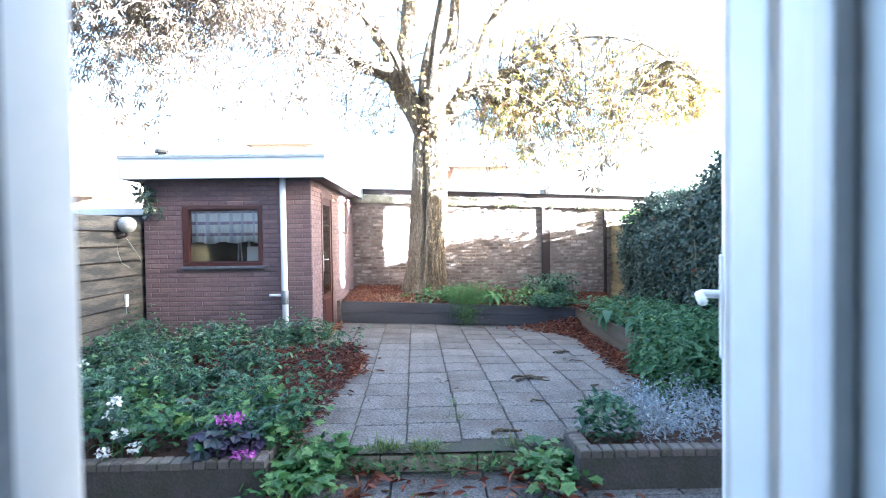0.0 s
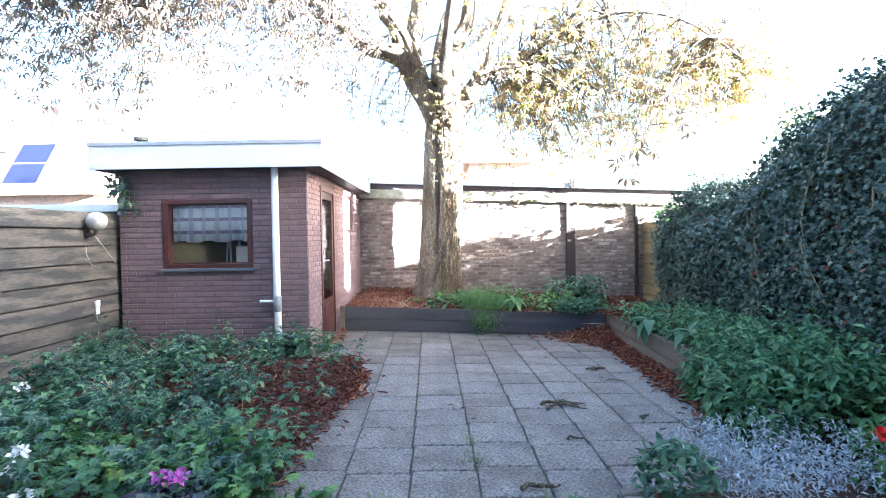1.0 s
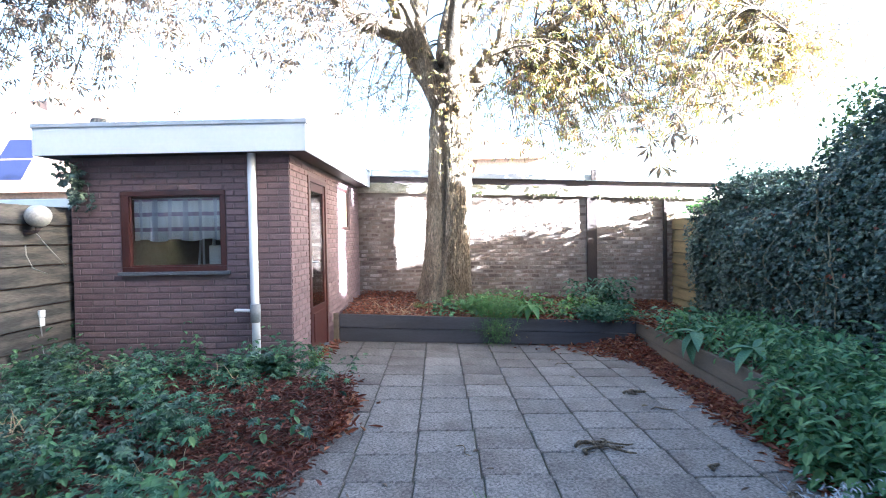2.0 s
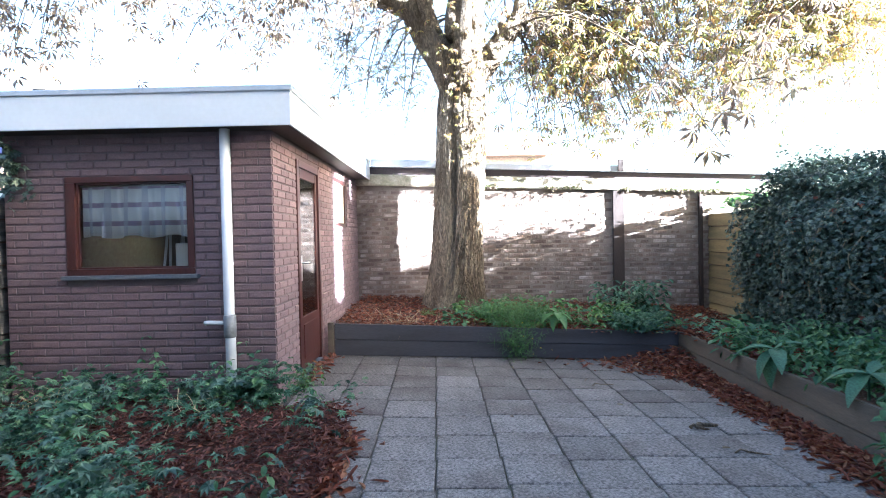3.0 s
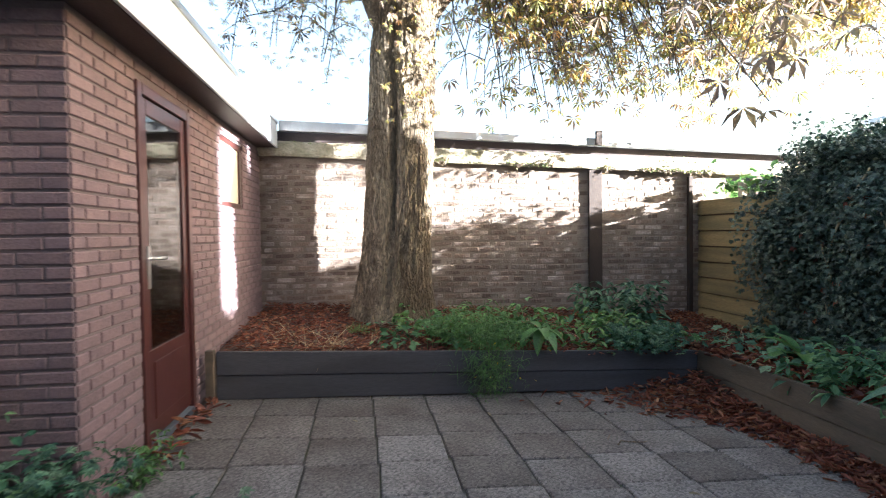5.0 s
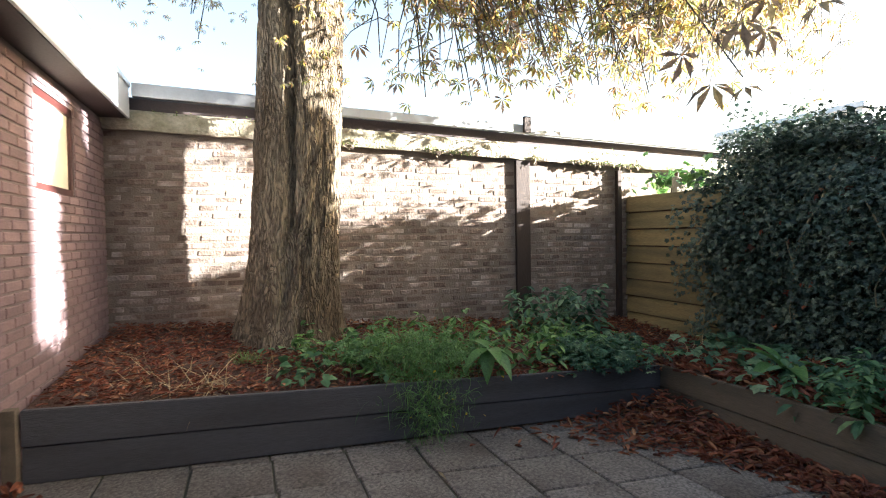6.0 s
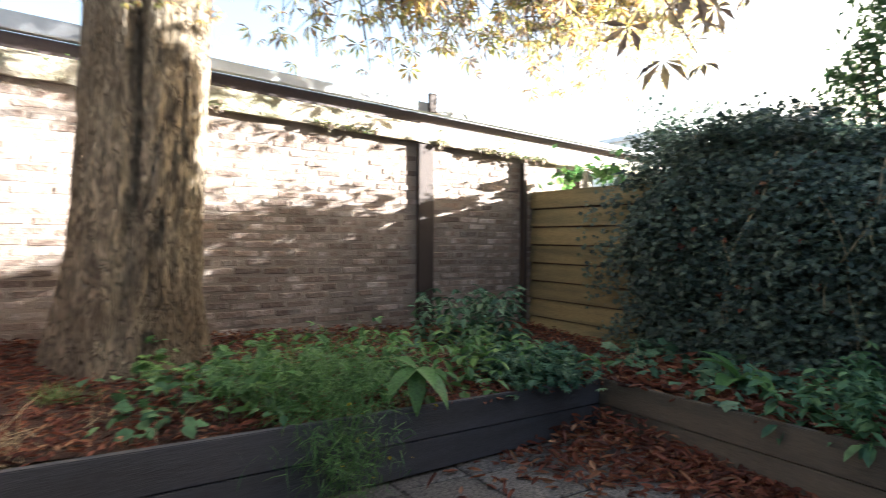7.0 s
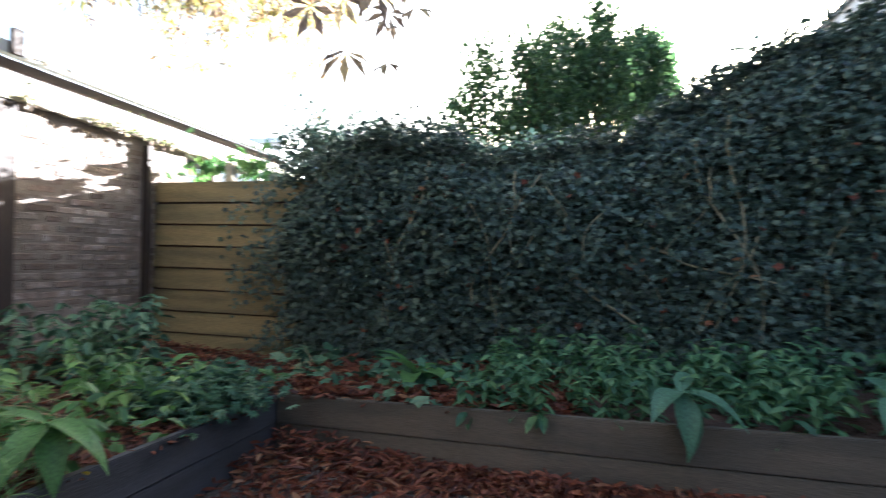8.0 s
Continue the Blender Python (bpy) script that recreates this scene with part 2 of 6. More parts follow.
def add_beam(bm, a, b, width, height, bevel=0.0):
    """A beam of a rectangular section whose bottom middle line runs from a to b."""
    a, b = Vector(a), Vector(b)
    d = (b - a)
    side = Vector((d.y, -d.x, 0)).normalized() * (width / 2) if (abs(d.x) + abs(d.y)) > 1e-6 else Vector((width / 2, 0, 0))
    up = Vector((0, 0, height))
    vs = [bm.verts.new(p) for p in (a - side, a + side, b + side, b - side, a - side + up, a + side + up, b + side + up, b - side + up)]
    fs = [bm.faces.new([vs[i] for i in f]) for f in ((0, 3, 2, 1), (4, 5, 6, 7), (0, 1, 5, 4), (1, 2, 6, 5), (2, 3, 7, 6), (3, 0, 4, 7))]
    bmesh.ops.recalc_face_normals(bm, faces=fs)
    if bevel:
        es = list({e for v in vs for e in v.link_edges})
        bmesh.ops.bevel(bm, geom=es, offset=bevel, segments=2, profile=0.6, affect="EDGES")
    return bm


def add_tube(bm, pts, radii, sides=10, rough=0.0, seed=0, caps=True):
    """A tapered tube along points; rough: how uneven its skin is, as a share of the radius."""
    rings = []
    pts = [Vector(p) for p in pts]
    prev = None
    for i, p in enumerate(pts):
        d = (pts[min(i + 1, len(pts) - 1)] - pts[max(i - 1, 0)]).normalized()
        if prev is None:
            ref = Vector((1, 0, 0)) if abs(d.x) < 0.8 else Vector((0, 1, 0))
            u = d.cross(ref).normalized()
        else:
            u = (prev - d * prev.dot(d)).normalized()
        prev = u
        w = d.cross(u)
        ring = []
        for k in range(sides):
            a = 2 * math.pi * k / sides
            n = u * math.cos(a) + w * math.sin(a)
            r = radii[i]
            if rough:
                r *= 1 + rough * noise.noise(Vector((n.x * 3 + seed, n.y * 3, p.z * 1.2))) + rough * 0.6 * noise.noise(Vector((n.x * 9, n.y * 9 + seed, p.z * 2.5)))
            ring.append(bm.verts.new(p + n * r))
        rings.append(ring)
    for a, b in zip(rings, rings[1:]):
        for k in range(sides):
            bm.faces.new((a[k], a[(k + 1) % sides], b[(k + 1) % sides], b[k]))
    if caps:
        bm.faces.new(rings[0][::-1])
        bm.faces.new(rings[-1])
    return bm


def finish(name, bm, material, smooth=False):
    me = bpy.data.meshes.new(name)
    bm.to_mesh(me)
    bm.free()
    me.materials.append(material)
    if smooth:
        me.polygons.foreach_set("use_smooth", [True] * len(me.polygons))
    return new(name, me)


def thing(name, bm, material, label, category, group="", kind="", smooth=False):
    return tagged(finish(name, bm, material, smooth), label, category, group, kind)


def part(name, bm, material, parent, label="", smooth=False, kind=""):
    ob = finish(name, bm, material, smooth)
    ob.parent = parent
    return tagged(ob, label, kind=kind)


def empty(name, label, category, at=(0, 0, 0), kind="", group=""):
    ob = new(name)
    ob.location = at
    ob.empty_display_size = 0.1
    return tagged(ob, label, category, group, kind)


def box_part(name, lo, hi, material, parent, label="", bevel=0.004):
    """A box part given in world corners, under a thing whose base lies at its own location."""
    o = parent.location if parent.parent is None else parent.location + parent.parent.location
    return part(name, add_box(bm_new(), [a - b for a, b in zip(lo, o)], [a - b for a, b in zip(hi, o)], bevel), material, parent, label)


def ground_z(x, y):
    """The paving's height: it sags towards the far corner beside the hedge."""
    return -0.046 * x * min(1.0, max(0.0, (y - 6.0) / 3.5))


rng = np.random.default_rng(7)


def scatter_mesh(name, template, m):
    """One mesh of many copies of a small template, each at its own 4 x 4 matrix."""
    tv, tf = template
    tv = np.array(tv, float)
    m = np.asarray(m)
    v = np.einsum("nij,vj->nvi", m[:, :3, :3], tv) + m[:, None, :3, 3]
    n, k = len(m), len(tv)
    faces = [tuple(i + j * k for i in f) for j in range(n) for f in tf]
    return mesh_from(v.reshape(-1, 3).tolist(), faces, name)


def turns(yaw, pitch, roll, size, at):
    """Matrices from arrays of yaw, pitch and roll in degrees, sizes (n or n x 3) and places (n x 3)."""
    y, p, r = (np.radians(np.asarray(a, float)) for a in (yaw, pitch, roll))
    n = len(at)
    cy, sy, cp, sp, cr, sr = np.cos(y), np.sin(y), np.cos(p), np.sin(p), np.cos(r), np.sin(r)
    z, o = np.zeros(n), np.ones(n)
    rz = np.array([[cy, -sy, z], [sy, cy, z], [z, z, o]]).transpose(2, 0, 1)
    rx = np.array([[o, z, z], [z, cp, -sp], [z, sp, cp]]).transpose(2, 0, 1)
    ry = np.array([[cr, z, sr], [z, o, z], [-sr, z, cr]]).transpose(2, 0, 1)
    s = np.asarray(size, float)
    s = np.repeat(s[:, None], 3, 1) if s.ndim == 1 else s
    m = np.zeros((n, 4, 4))
    m[:, :3, :3] = (rz @ rx @ ry) * s[:, None, :]
    m[:, :3, 3] = at
    m[:, 3, 3] = 1
    return m


# leaf blades: along +y from the stalk, face up +z, one unit long
def oval_leaf(w=0.55, fold=0.10, droop=0.12):
    v = [(0, 0, 0), (-w * 0.42, 0.30, fold), (0, 0.34, 0.0), (w * 0.42, 0.30, fold), (-w * 0.40, 0.66, fold - droop * 0.5),
         (0, 0.70, -droop * 0.5), (w * 0.40, 0.66, fold - droop * 0.5), (0, 1.0, -droop)]
    return v, [(0, 2, 1), (0, 3, 2), (1, 2, 5, 4), (2, 3, 6, 5), (4, 5, 7), (5, 6, 7)]


def lobed_leaf(depth=0.55, lobes=5, cup=0.10):
    """A leaf with pointed lobes like ivy or cranesbill."""
    v = [(0, 0.25, 0.0), (0, 0, 0.02)]
    f = []
    n = lobes * 2 - 1
    span = math.radians(250)
    for i in range(n):
        a = -span / 2 + span * i / (n - 1)
        tip = i % 2 == 0
        r = (0.75 if tip else 0.75 * depth) * (1.0 - 0.25 * abs(a) / (span / 2))
        v.append((math.sin(a) * r, 0.25 + math.cos(a) * r, (-cup if tip else cup * 0.5)))
    for i in range(n - 1):
        f.append((0, 2 + i + 1, 2 + i))
    f.append((0, 2, 1))
    f.append((0, 1, 2 + n - 1))
    return v, f


def palmate_leaf(leaflets=6, droop=0.35, wide=0.2):
    """A chestnut leaf: narrow leaflets from one point, hanging at the tips."""
    v, f = [], []
    for i in range(leaflets):
        a = math.radians(-115 + 230 * i / (leaflets - 1))
        ln = 1.0 - 0.35 * abs(a) / math.radians(115)
        d, s = Vector((math.sin(a), math.cos(a), 0)), Vector((math.cos(a), -math.sin(a), 0))
        b = len(v)
        v += [tuple(d * 0.03), tuple(d * 0.62 * ln - s * wide * ln + Vector((0, 0, 0.03 - droop * 0.35))),
              tuple(d * 0.6 * ln + Vector((0, 0, -0.03 - droop * 0.35))), tuple(d * 0.62 * ln + s * wide * ln + Vector((0, 0, 0.03 - droop * 0.35))),
              tuple(d * ln + Vector((0, 0, -droop)))]
        f += [(b, b + 2, b + 1), (b, b + 3, b + 2), (b + 1, b + 2, b + 4), (b + 2, b + 3, b + 4)]
    return v, f


def curled_leaf():
    """A dry, rolled leaflet as it lies on the ground."""
    v, f = [], []
    for j, (y, w, h) in enumerate(((0, 0.03, 0.0), (0.3, 0.15, 0.10), (0.65, 0.19, 0.16), (1.0, 0.02, 0.28))):
        v += [(-w, y, h + w * 0.8), (0, y, h * 0.4), (w, y, h + w * 0.5)]
        if j:
            b = 3 * j
            f += [(b - 3, b - 2, b + 1, b), (b - 2, b - 1, b + 2, b + 1)]
    return v, f


def blade_leaf():
    v = [(-0.025, 0, 0), (0.025, 0, 0), (-0.02, 0.55, 0.02), (0.02, 0.55, 0.02), (0, 1.0, -0.12)]
    return v, [(0, 1, 3, 2), (2, 3, 4)]


def stuff(name, template, m, material, label, category, parent=None):
    me = scatter_mesh(name, template, m)
    me.materials.append(material)
    ob = new(name, me)
    if parent is not None:
        ob.parent = parent
        return tagged(ob, label, kind="stuff")
    return tagged(ob, label, category, kind="stuff")


L_IVY = leaf_mat("ivy_leaf", [(0.024, 0.045, 0.041), (0.042, 0.077, 0.063), (0.065, 0.107, 0.081), (0.115, 0.155, 0.110)], 0.36, 0.18)
L_HEDGE = leaf_mat("bush_leaf", [(0.036, 0.080, 0.034), (0.058, 0.115, 0.046), (0.100, 0.175, 0.062)], 0.45, 0.45)
L_BED = leaf_mat("bed_leaf", [(0.028, 0.075, 0.048), (0.048, 0.125, 0.074), (0.080, 0.180, 0.10), (0.15, 0.24, 0.14)], 0.58, 0.3)
L_FRESH = leaf_mat("fresh_leaf", [(0.045, 0.12, 0.04), (0.085, 0.20, 0.06), (0.15, 0.27, 0.07)], 0.45, 0.35)
# the last two greyish tones stand for leaves in shade
L_CHEST = leaf_mat("chestnut_leaf", [(0.22, 0.26, 0.11), (0.36, 0.36, 0.13), (0.48, 0.40, 0.11), (0.40, 0.22, 0.08), (0.30, 0.25, 0.22), (0.25, 0.21, 0.20)], 0.5, 0.55)
# browner copy for dry leaves, and for backlit and shaded parts of the crown
L_CHEST_DRY_SHADE = leaf_mat("dry_shaded_leaf", [(0.11, 0.085, 0.075), (0.19, 0.15, 0.12), (0.30, 0.26, 0.16)], 0.6, 0.4)
L_LITTER = leaf_mat("fallen_leaf", [(0.056, 0.018, 0.013), (0.120, 0.032, 0.018), (0.170, 0.047, 0.024), (0.215, 0.072, 0.036), (0.28, 0.145, 0.075)], 0.68, 0.1)
L_LITTER_DARK = leaf_mat("old_fallen_leaf", [(0.048, 0.018, 0.015), (0.085, 0.028, 0.022), (0.125, 0.040, 0.028), (0.165, 0.066, 0.042)], 0.7, 0.1)
L_NETTLE = leaf_mat("nettle_leaf", [(0.034, 0.10, 0.048), (0.060, 0.155, 0.068), (0.095, 0.205, 0.090), (0.14, 0.25, 0.10)], 0.55, 0.35)
L_BLUE = leaf_mat("grey_green_leaf", [(0.030, 0.070, 0.055), (0.055, 0.115, 0.085), (0.09, 0.16, 0.11)], 0.5, 0.2)
L_SILVER = leaf_mat("silver_leaf", [(0.26, 0.31, 0.36), (0.36, 0.41, 0.45), (0.46, 0.50, 0.52)], 0.7, 0.1)
L_RED = leaf_mat("red_petal", [(0.55, 0.008, 0.008), (0.75, 0.02, 0.015)], 0.5, 0.3)
L_PINK = leaf_mat("pink_petal", [(0.42, 0.06, 0.40), (0.60, 0.18, 0.55)], 0.5, 0.3)
L_PURPLE = leaf_mat("purple_leaf", [(0.05, 0.05, 0.08), (0.10, 0.07, 0.14), (0.04, 0.08, 0.07)], 0.5, 0.2)
L_WHITE = leaf_mat("white_petal", [(0.75, 0.76, 0.74), (0.82, 0.82, 0.80)], 0.6, 0.3)
L_GRASS = leaf_mat("grass_blade", [(0.06, 0.13, 0.03), (0.12, 0.20, 0.05), (0.20, 0.18, 0.07)], 0.5, 0.3)
L_STRAW = leaf_mat("straw", [(0.32, 0.24, 0.13), (0.42, 0.33, 0.20)], 0.7, 0.2)

# ---- the large structure ----
SX0, SX1, SY0, SY1 = -3.50, -1.33, 7.93, 11.90      # shed walls
WALL_Y = 11.90

# ground: one sheet to the horizon
def ground_sheet():
    vs, fs = [], []
    xs = [-600, -120, -40, -12] + [-6 + 0.5 * i for i in range(27)] + [12, 40, 120, 600]
    ys = [-600, -120, -40, -10] + [-3 + 0.5 * i for i in range(33)] + [20, 40, 120, 600]
    for y in ys:
        for x in xs:
            near = -4 < x < 4.5 and 0 < y < 12
            z = -0.26 if not near else (ground_z(x, y) - 0.09 if y > 4.4 else -0.26)
            vs.append((x, y, z))
    w = len(xs)
    for j in range(len(ys) - 1):
        for i in range(w - 1):
            fs.append((j * w + i, j * w + i + 1, (j + 1) * w + i + 1, (j + 1) * w + i))
    me = mesh_from(vs, fs, "ground")
    me.materials.append(M_GRAVEL)
    return tagged(new("ground", me), "dark bare earth under the garden", "ground", kind="structure")
ground_sheet()


def soil_patch(name, x0, x1, y0, y1, height, label, bumpy=0.03, step=0.12, near_edge=None):
    """A bed of loose earth: height(x, y) gives its top; the sides go down."""
    nx, ny = max(2, int((x1 - x0) / step)), max(2, int((y1 - y0) / step))
    vs, fs = [], []
    for j in range(ny + 1):
        for i in range(nx + 1):
            y = y0 + (y1 - y0) * j / ny
            xa = near_edge(y) if near_edge else x0
            x = xa + (x1 - xa) * i / nx
            rim = i in (0, nx) or j in (0, ny)
            z = height(x, y) + bumpy * noise.noise(Vector((x * 3, y * 3, 0))) - (0.03 if rim else 0)
            vs.append((x, y, z))
    w = nx + 1
    for j in range(ny):
        for i in range(nx):
            fs.append((j * w + i, j * w + i + 1, (j + 1) * w + i + 1, (j + 1) * w + i))
    me = mesh_from(vs, fs, name)
    me.materials.append(M_SOIL)
    me.polygons.foreach_set("use_smooth", [True] * len(me.polygons))
    return tagged(new(name, me), label, "soil", kind="structure")


def back_bed_z(x, y):
    return 0.37 - 0.048 * (x + 1.2) + 0.05 * max(0.0, y - 10.0)
def right_bed_z(x, y):
    return 0.185 + 0.03 * (x - 2.6) + 0.034 * min(3.5, max(0.0, 9.9 - y))
def left_bed_z(x, y):
    return 0.07 + 0.05 * noise.noise(Vector((x, y, 3.0))) + (0.03 if x < -2 else 0)
soil_patch("soil_back", -1.30, 3.9, 9.88, 11.9, back_bed_z, "leaf-littered dark earth in the raised back bed")
soil_patch("soil_right", 2.4, 3.9, 5.5, 9.98, right_bed_z, "dark earth in the raised bed along the hedge", near_edge=lambda y: 2.395 + 0.0525 * (y - 4.46))
soil_patch("soil_left", -3.6, -0.86, 4.05, 7.9, left_bed_z, "leaf-littered earth of the overgrown flower bed")

# back boundary wall core, pier and concrete head come with their bricks below
wb = add_box(bm_new(), (-1.5, WALL_Y - 0.001, -0.2), (4.3, WALL_Y + 0.22, 2.10))
for v in wb.verts:
    if v.co.z > 1.0:
        v.co.z = 2.13 - 0.038 * (v.co.x + 1)
wall_back = thing("wall_back", wb, M_OLDMORTAR,
                  "old weathered brown brick boundary wall with worn joints", "wall", kind="structure")

# house the camera comes out of
hw = bm_new()
# row is drawn out and raised, unseen, to keep sun off the shed front
HX0, HX1, HY0, HY1, HZ = -12.0, 25.4, -8.0, 1.05, 8.6
OX0, OX1, OZ = -0.088, 0.53, 2.32                       # doorway
for lo, hi in (((HX0, HY1 - 0.25, -0.3), (OX0 - 0.10, HY1, HZ)), ((OX1 + 0.10, HY1 - 0.25, -0.3), (HX1, HY1, HZ)),
               ((OX0 - 0.10, HY1 - 0.25, OZ + 0.08), (OX1 + 0.10, HY1, HZ)), ((OX0 - 0.10, HY1 - 0.25, -0.3), (OX1 + 0.10, HY1, 0.14)),
               ((HX0, HY0, -0.3), (HX1, HY0 + 0.25, HZ)), ((HX0, HY0 + 0.25, -0.3), (HX0 + 0.25, HY1 - 0.25, HZ)),
               ((HX1 - 0.25, HY0 + 0.25, -0.3), (HX1, HY1 - 0.25, HZ)), ((-2.6, HY0 + 0.25, -0.3), (-2.4, HY1 - 0.25, 2.6)),
               ((2.4, HY0 + 0.25, -0.3), (2.6, HY1 - 0.25, 2.6))):
    add_box(hw, lo, hi)
thing("wall_house", hw, M_PLASTER, "plain pale plastered house walls, drawn out unseen to block the sun", "wall", kind="structure")
thing("floor_house", add_box(bm_new(), (-2.4, HY0 + 0.25, 0.04), (2.4, HY1 - 0.25, 0.15)), M_DARKWOOD, "dark wooden floor inside the house", "floor", kind="structure")
thing("ceiling_house", add_box(bm_new(), (-2.6, HY0 + 0.25, 2.6), (2.6, HY1 - 0.25, 2.7)), M_PLASTER, "plain white ceiling inside the house", "ceiling", kind="structure")
thing("roof_house", add_box(bm_new(), (HX0 - 0.1, HY0 - 0.1, HZ), (HX1 + 0.1, HY1 + 0.1, HZ + 0.2)), M_BITUMEN, "flat dark roof over the drawn-out house walls", "roof", kind="structure")

# white door frame, threshold and the open glazed door
frame_door = empty("door_frame", "white painted timber door frame of the house", "door frame", ((OX0 + OX1) / 2, HY1 - 0.1, 0.0), kind="structure")
box_part("jamb", (OX0 - 0.10, HY1 - 0.22, 0.14), (OX0, HY1 + 0.02, OZ), M_WHITE, frame_door, bevel=0.008)
box_part("jamb", (OX1, HY1 - 0.22, 0.14), (OX1 + 0.10, HY1 + 0.02, OZ), M_WHITE, frame_door, bevel=0.008)
box_part("jamb_bead", (OX1 - 0.020, HY1 - 0.075, 0.19), (OX1 - 0.001, HY1 - 0.045, OZ), M_WHITE, frame_door, bevel=0.005)
box_part("outer_casing", (OX1 - 0.002, HY1 + 0.033, 0.14), (OX1 + 0.045, HY1 + 0.098, OZ), M_WHITE, frame_door, bevel=0.006)
# dark strip laid on the jamb in place of its shaded rebate
box_part("weather_seal", (OX0, HY1 - 0.16, 0.19), (OX0 + 0.004, HY1 - 0.068, OZ), M_PVC_DARK, frame_door, "dark grey strip for the shaded rebate of the jamb", bevel=0.001)
box_part("head", (OX0 - 0.10, HY1 - 0.22, OZ + 0.001), (OX1 + 0.10, HY1 + 0.02, OZ + 0.08), M_WHITE, frame_door, bevel=0.008)
box_part("threshold", (OX0 + 0.001, HY1 - 0.22, 0.141), (OX1 - 0.001, HY1 + 0.06, 0.18), M_SILL, frame_door, bevel=0.006)


def open_door():
    """A glazed white door, hinged at the jamb and swung out into the garden."""
    d = empty("glazed_door", "open white glazed garden door with a lever handle", "door", (OX1 + 0.105, HY1 + 0.05, 0.19))
    w, h, t, s = 0.95, 2.10, 0.045, 0.075
    for lo, hi in (((0, 0, 0), (s, t, h)), ((w - s, 0, 0), (w, t, h))):
        part("stile", add_box(bm_new(), lo, hi, 0.005), M_WHITE, d)
    for z0, z1 in ((0, 0.30), (h - 0.10, h)):
        part("rail", add_box(bm_new(), (s + 0.0005, 0, z0), (w - s - 0.0005, t, z1), 0.005), M_WHITE, d)
    p = part("pane", add_box(bm_new(), (s, t * 0.4, 0.30), (w - s, t * 0.6, h - 0.10)), M_GLASS, d, "clear glass pane")
    p.visible_shadow = False
    for side in (-1, 1):
        y0 = 0 if side < 0 else t
        part("handle_plate", add_box(bm_new(), (w - 0.055, min(y0, y0 + side * 0.008), 0.94), (w - 0.020, max(y0, y0 + side * 0.008), 1.20), 0.003), M_WHITE, d, "white handle plate")
        b = bm_new()
        y1 = y0 + side * 0.05
        add_tube(b, [(w - 0.037, y0, 1.10), (w - 0.037, y1, 1.10), (w - 0.06, y1 + side * 0.006, 1.10), (w - 0.16, y1 + side * 0.004, 1.095), (w - 0.165, y1, 1.09)],
                 [0.011, 0.011, 0.011, 0.012, 0.006], 8)
        part("lever_handle", b, M_WHITE, d, "white lever handle", smooth=True)
    d.rotation_euler = (0, 0, radians(66.8))
    return d
open_door()


# ---- shed ----
shed = empty("garden_shed", "brown brick garden shed with flat roof and white fascia boards", "shed", (-2.4, 9.9, 0.0))
SO = shed.location.copy()
T = 0.10
WX0, WX1, WZ0, WZ1 = -3.00, -1.97, 1.085, 1.875       # front window
DY0, DY1, DZ1 = 8.60, 9.47, 2.085                      # door
VY0, VY1, VZ0, VZ1 = 10.28, 11.05, 1.50, 2.10          # small side window


def wall_part(name, us, zs, openings, at, label):
    """One wall's mortar body in one piece: cells between the cuts us and zs, but for the openings; at(u, depth, z) gives the place."""
    b = bm_new()
    free = {(i, k) for i in range(len(us) - 1) for k in range(len(zs) - 1)
            if not any(a <= (us[i] + us[i + 1]) / 2 <= c and d <= (zs[k] + zs[k + 1]) / 2 <= e for a, c, d, e in openings)}
    vert = {}
    def v(i, k, d):
        if (i, k, d) not in vert:
            vert[i, k, d] = b.verts.new(Vector(at(us[i], d, zs[k])) - SO)
        return vert[i, k, d]
    for i, k in free:
        for d in (0, 1):
            b.faces.new((v(i, k, d), v(i + 1, k, d), v(i + 1, k + 1, d), v(i, k + 1, d)))
        for di, dk, p, q in ((-1, 0, (i, k), (i, k + 1)), (1, 0, (i + 1, k), (i + 1, k + 1)), (0, -1, (i, k), (i + 1, k)), (0, 1, (i, k + 1), (i + 1, k + 1))):
            if (i + di, k + dk) not in free:
                b.faces.new((v(*p, 0), v(*q, 0), v(*q, 1), v(*p, 1)))
    bmesh.ops.recalc_face_normals(b, faces=b.faces[:])
    return part(name, b, M_MORTAR, shed, label)


EW, TOPZ = 0.005, 2.24
wall_part("front_wall", [SX0, WX0, WX1, SX1 - EW], [-0.1, WZ0, WZ1, TOPZ], [(WX0, WX1, WZ0, WZ1)],
          lambda u, d, z: (u, SY0 + (T if d else EW), z), "front wall of brown brick in grey mortar")
wall_part("side_wall", [SY0 + T, DY0, DY1, VY0, VY1, SY1], [-0.1, VZ0, DZ1, VZ1, TOPZ], [(DY0, DY1, -0.1, DZ1), (VY0, VY1, VZ0, VZ1)],
          lambda u, d, z: (SX1 - (T if d else EW), u, z), "side wall of brown brick in grey mortar")
wall_part("side_wall", [SY0 + T, SY1], [-0.1, TOPZ], [], lambda u, d, z: (SX0 + (T if d else 0), u, z), "hidden side wall")
wall_part("rear_wall", [SX0 + T, SX1 - T], [-0.1, TOPZ], [], lambda u, d, z: (u, SY1 - (T if d else 0), z), "hidden rear wall")
FX0, FX1, FY0, FY1, FZ0, FZ1 = -3.70, -1.11, 7.71, 11.80, 2.21, 2.49
part("roof", add_box(bm_new(), (FX0 + 0.02 - SO.x, FY0 + 0.02 - SO.y, 2.30), (FX1 - 0.02 - SO.x, FY1 - SO.y, 2.47)), M_BITUMEN, shed, "flat dark bitumen roof")
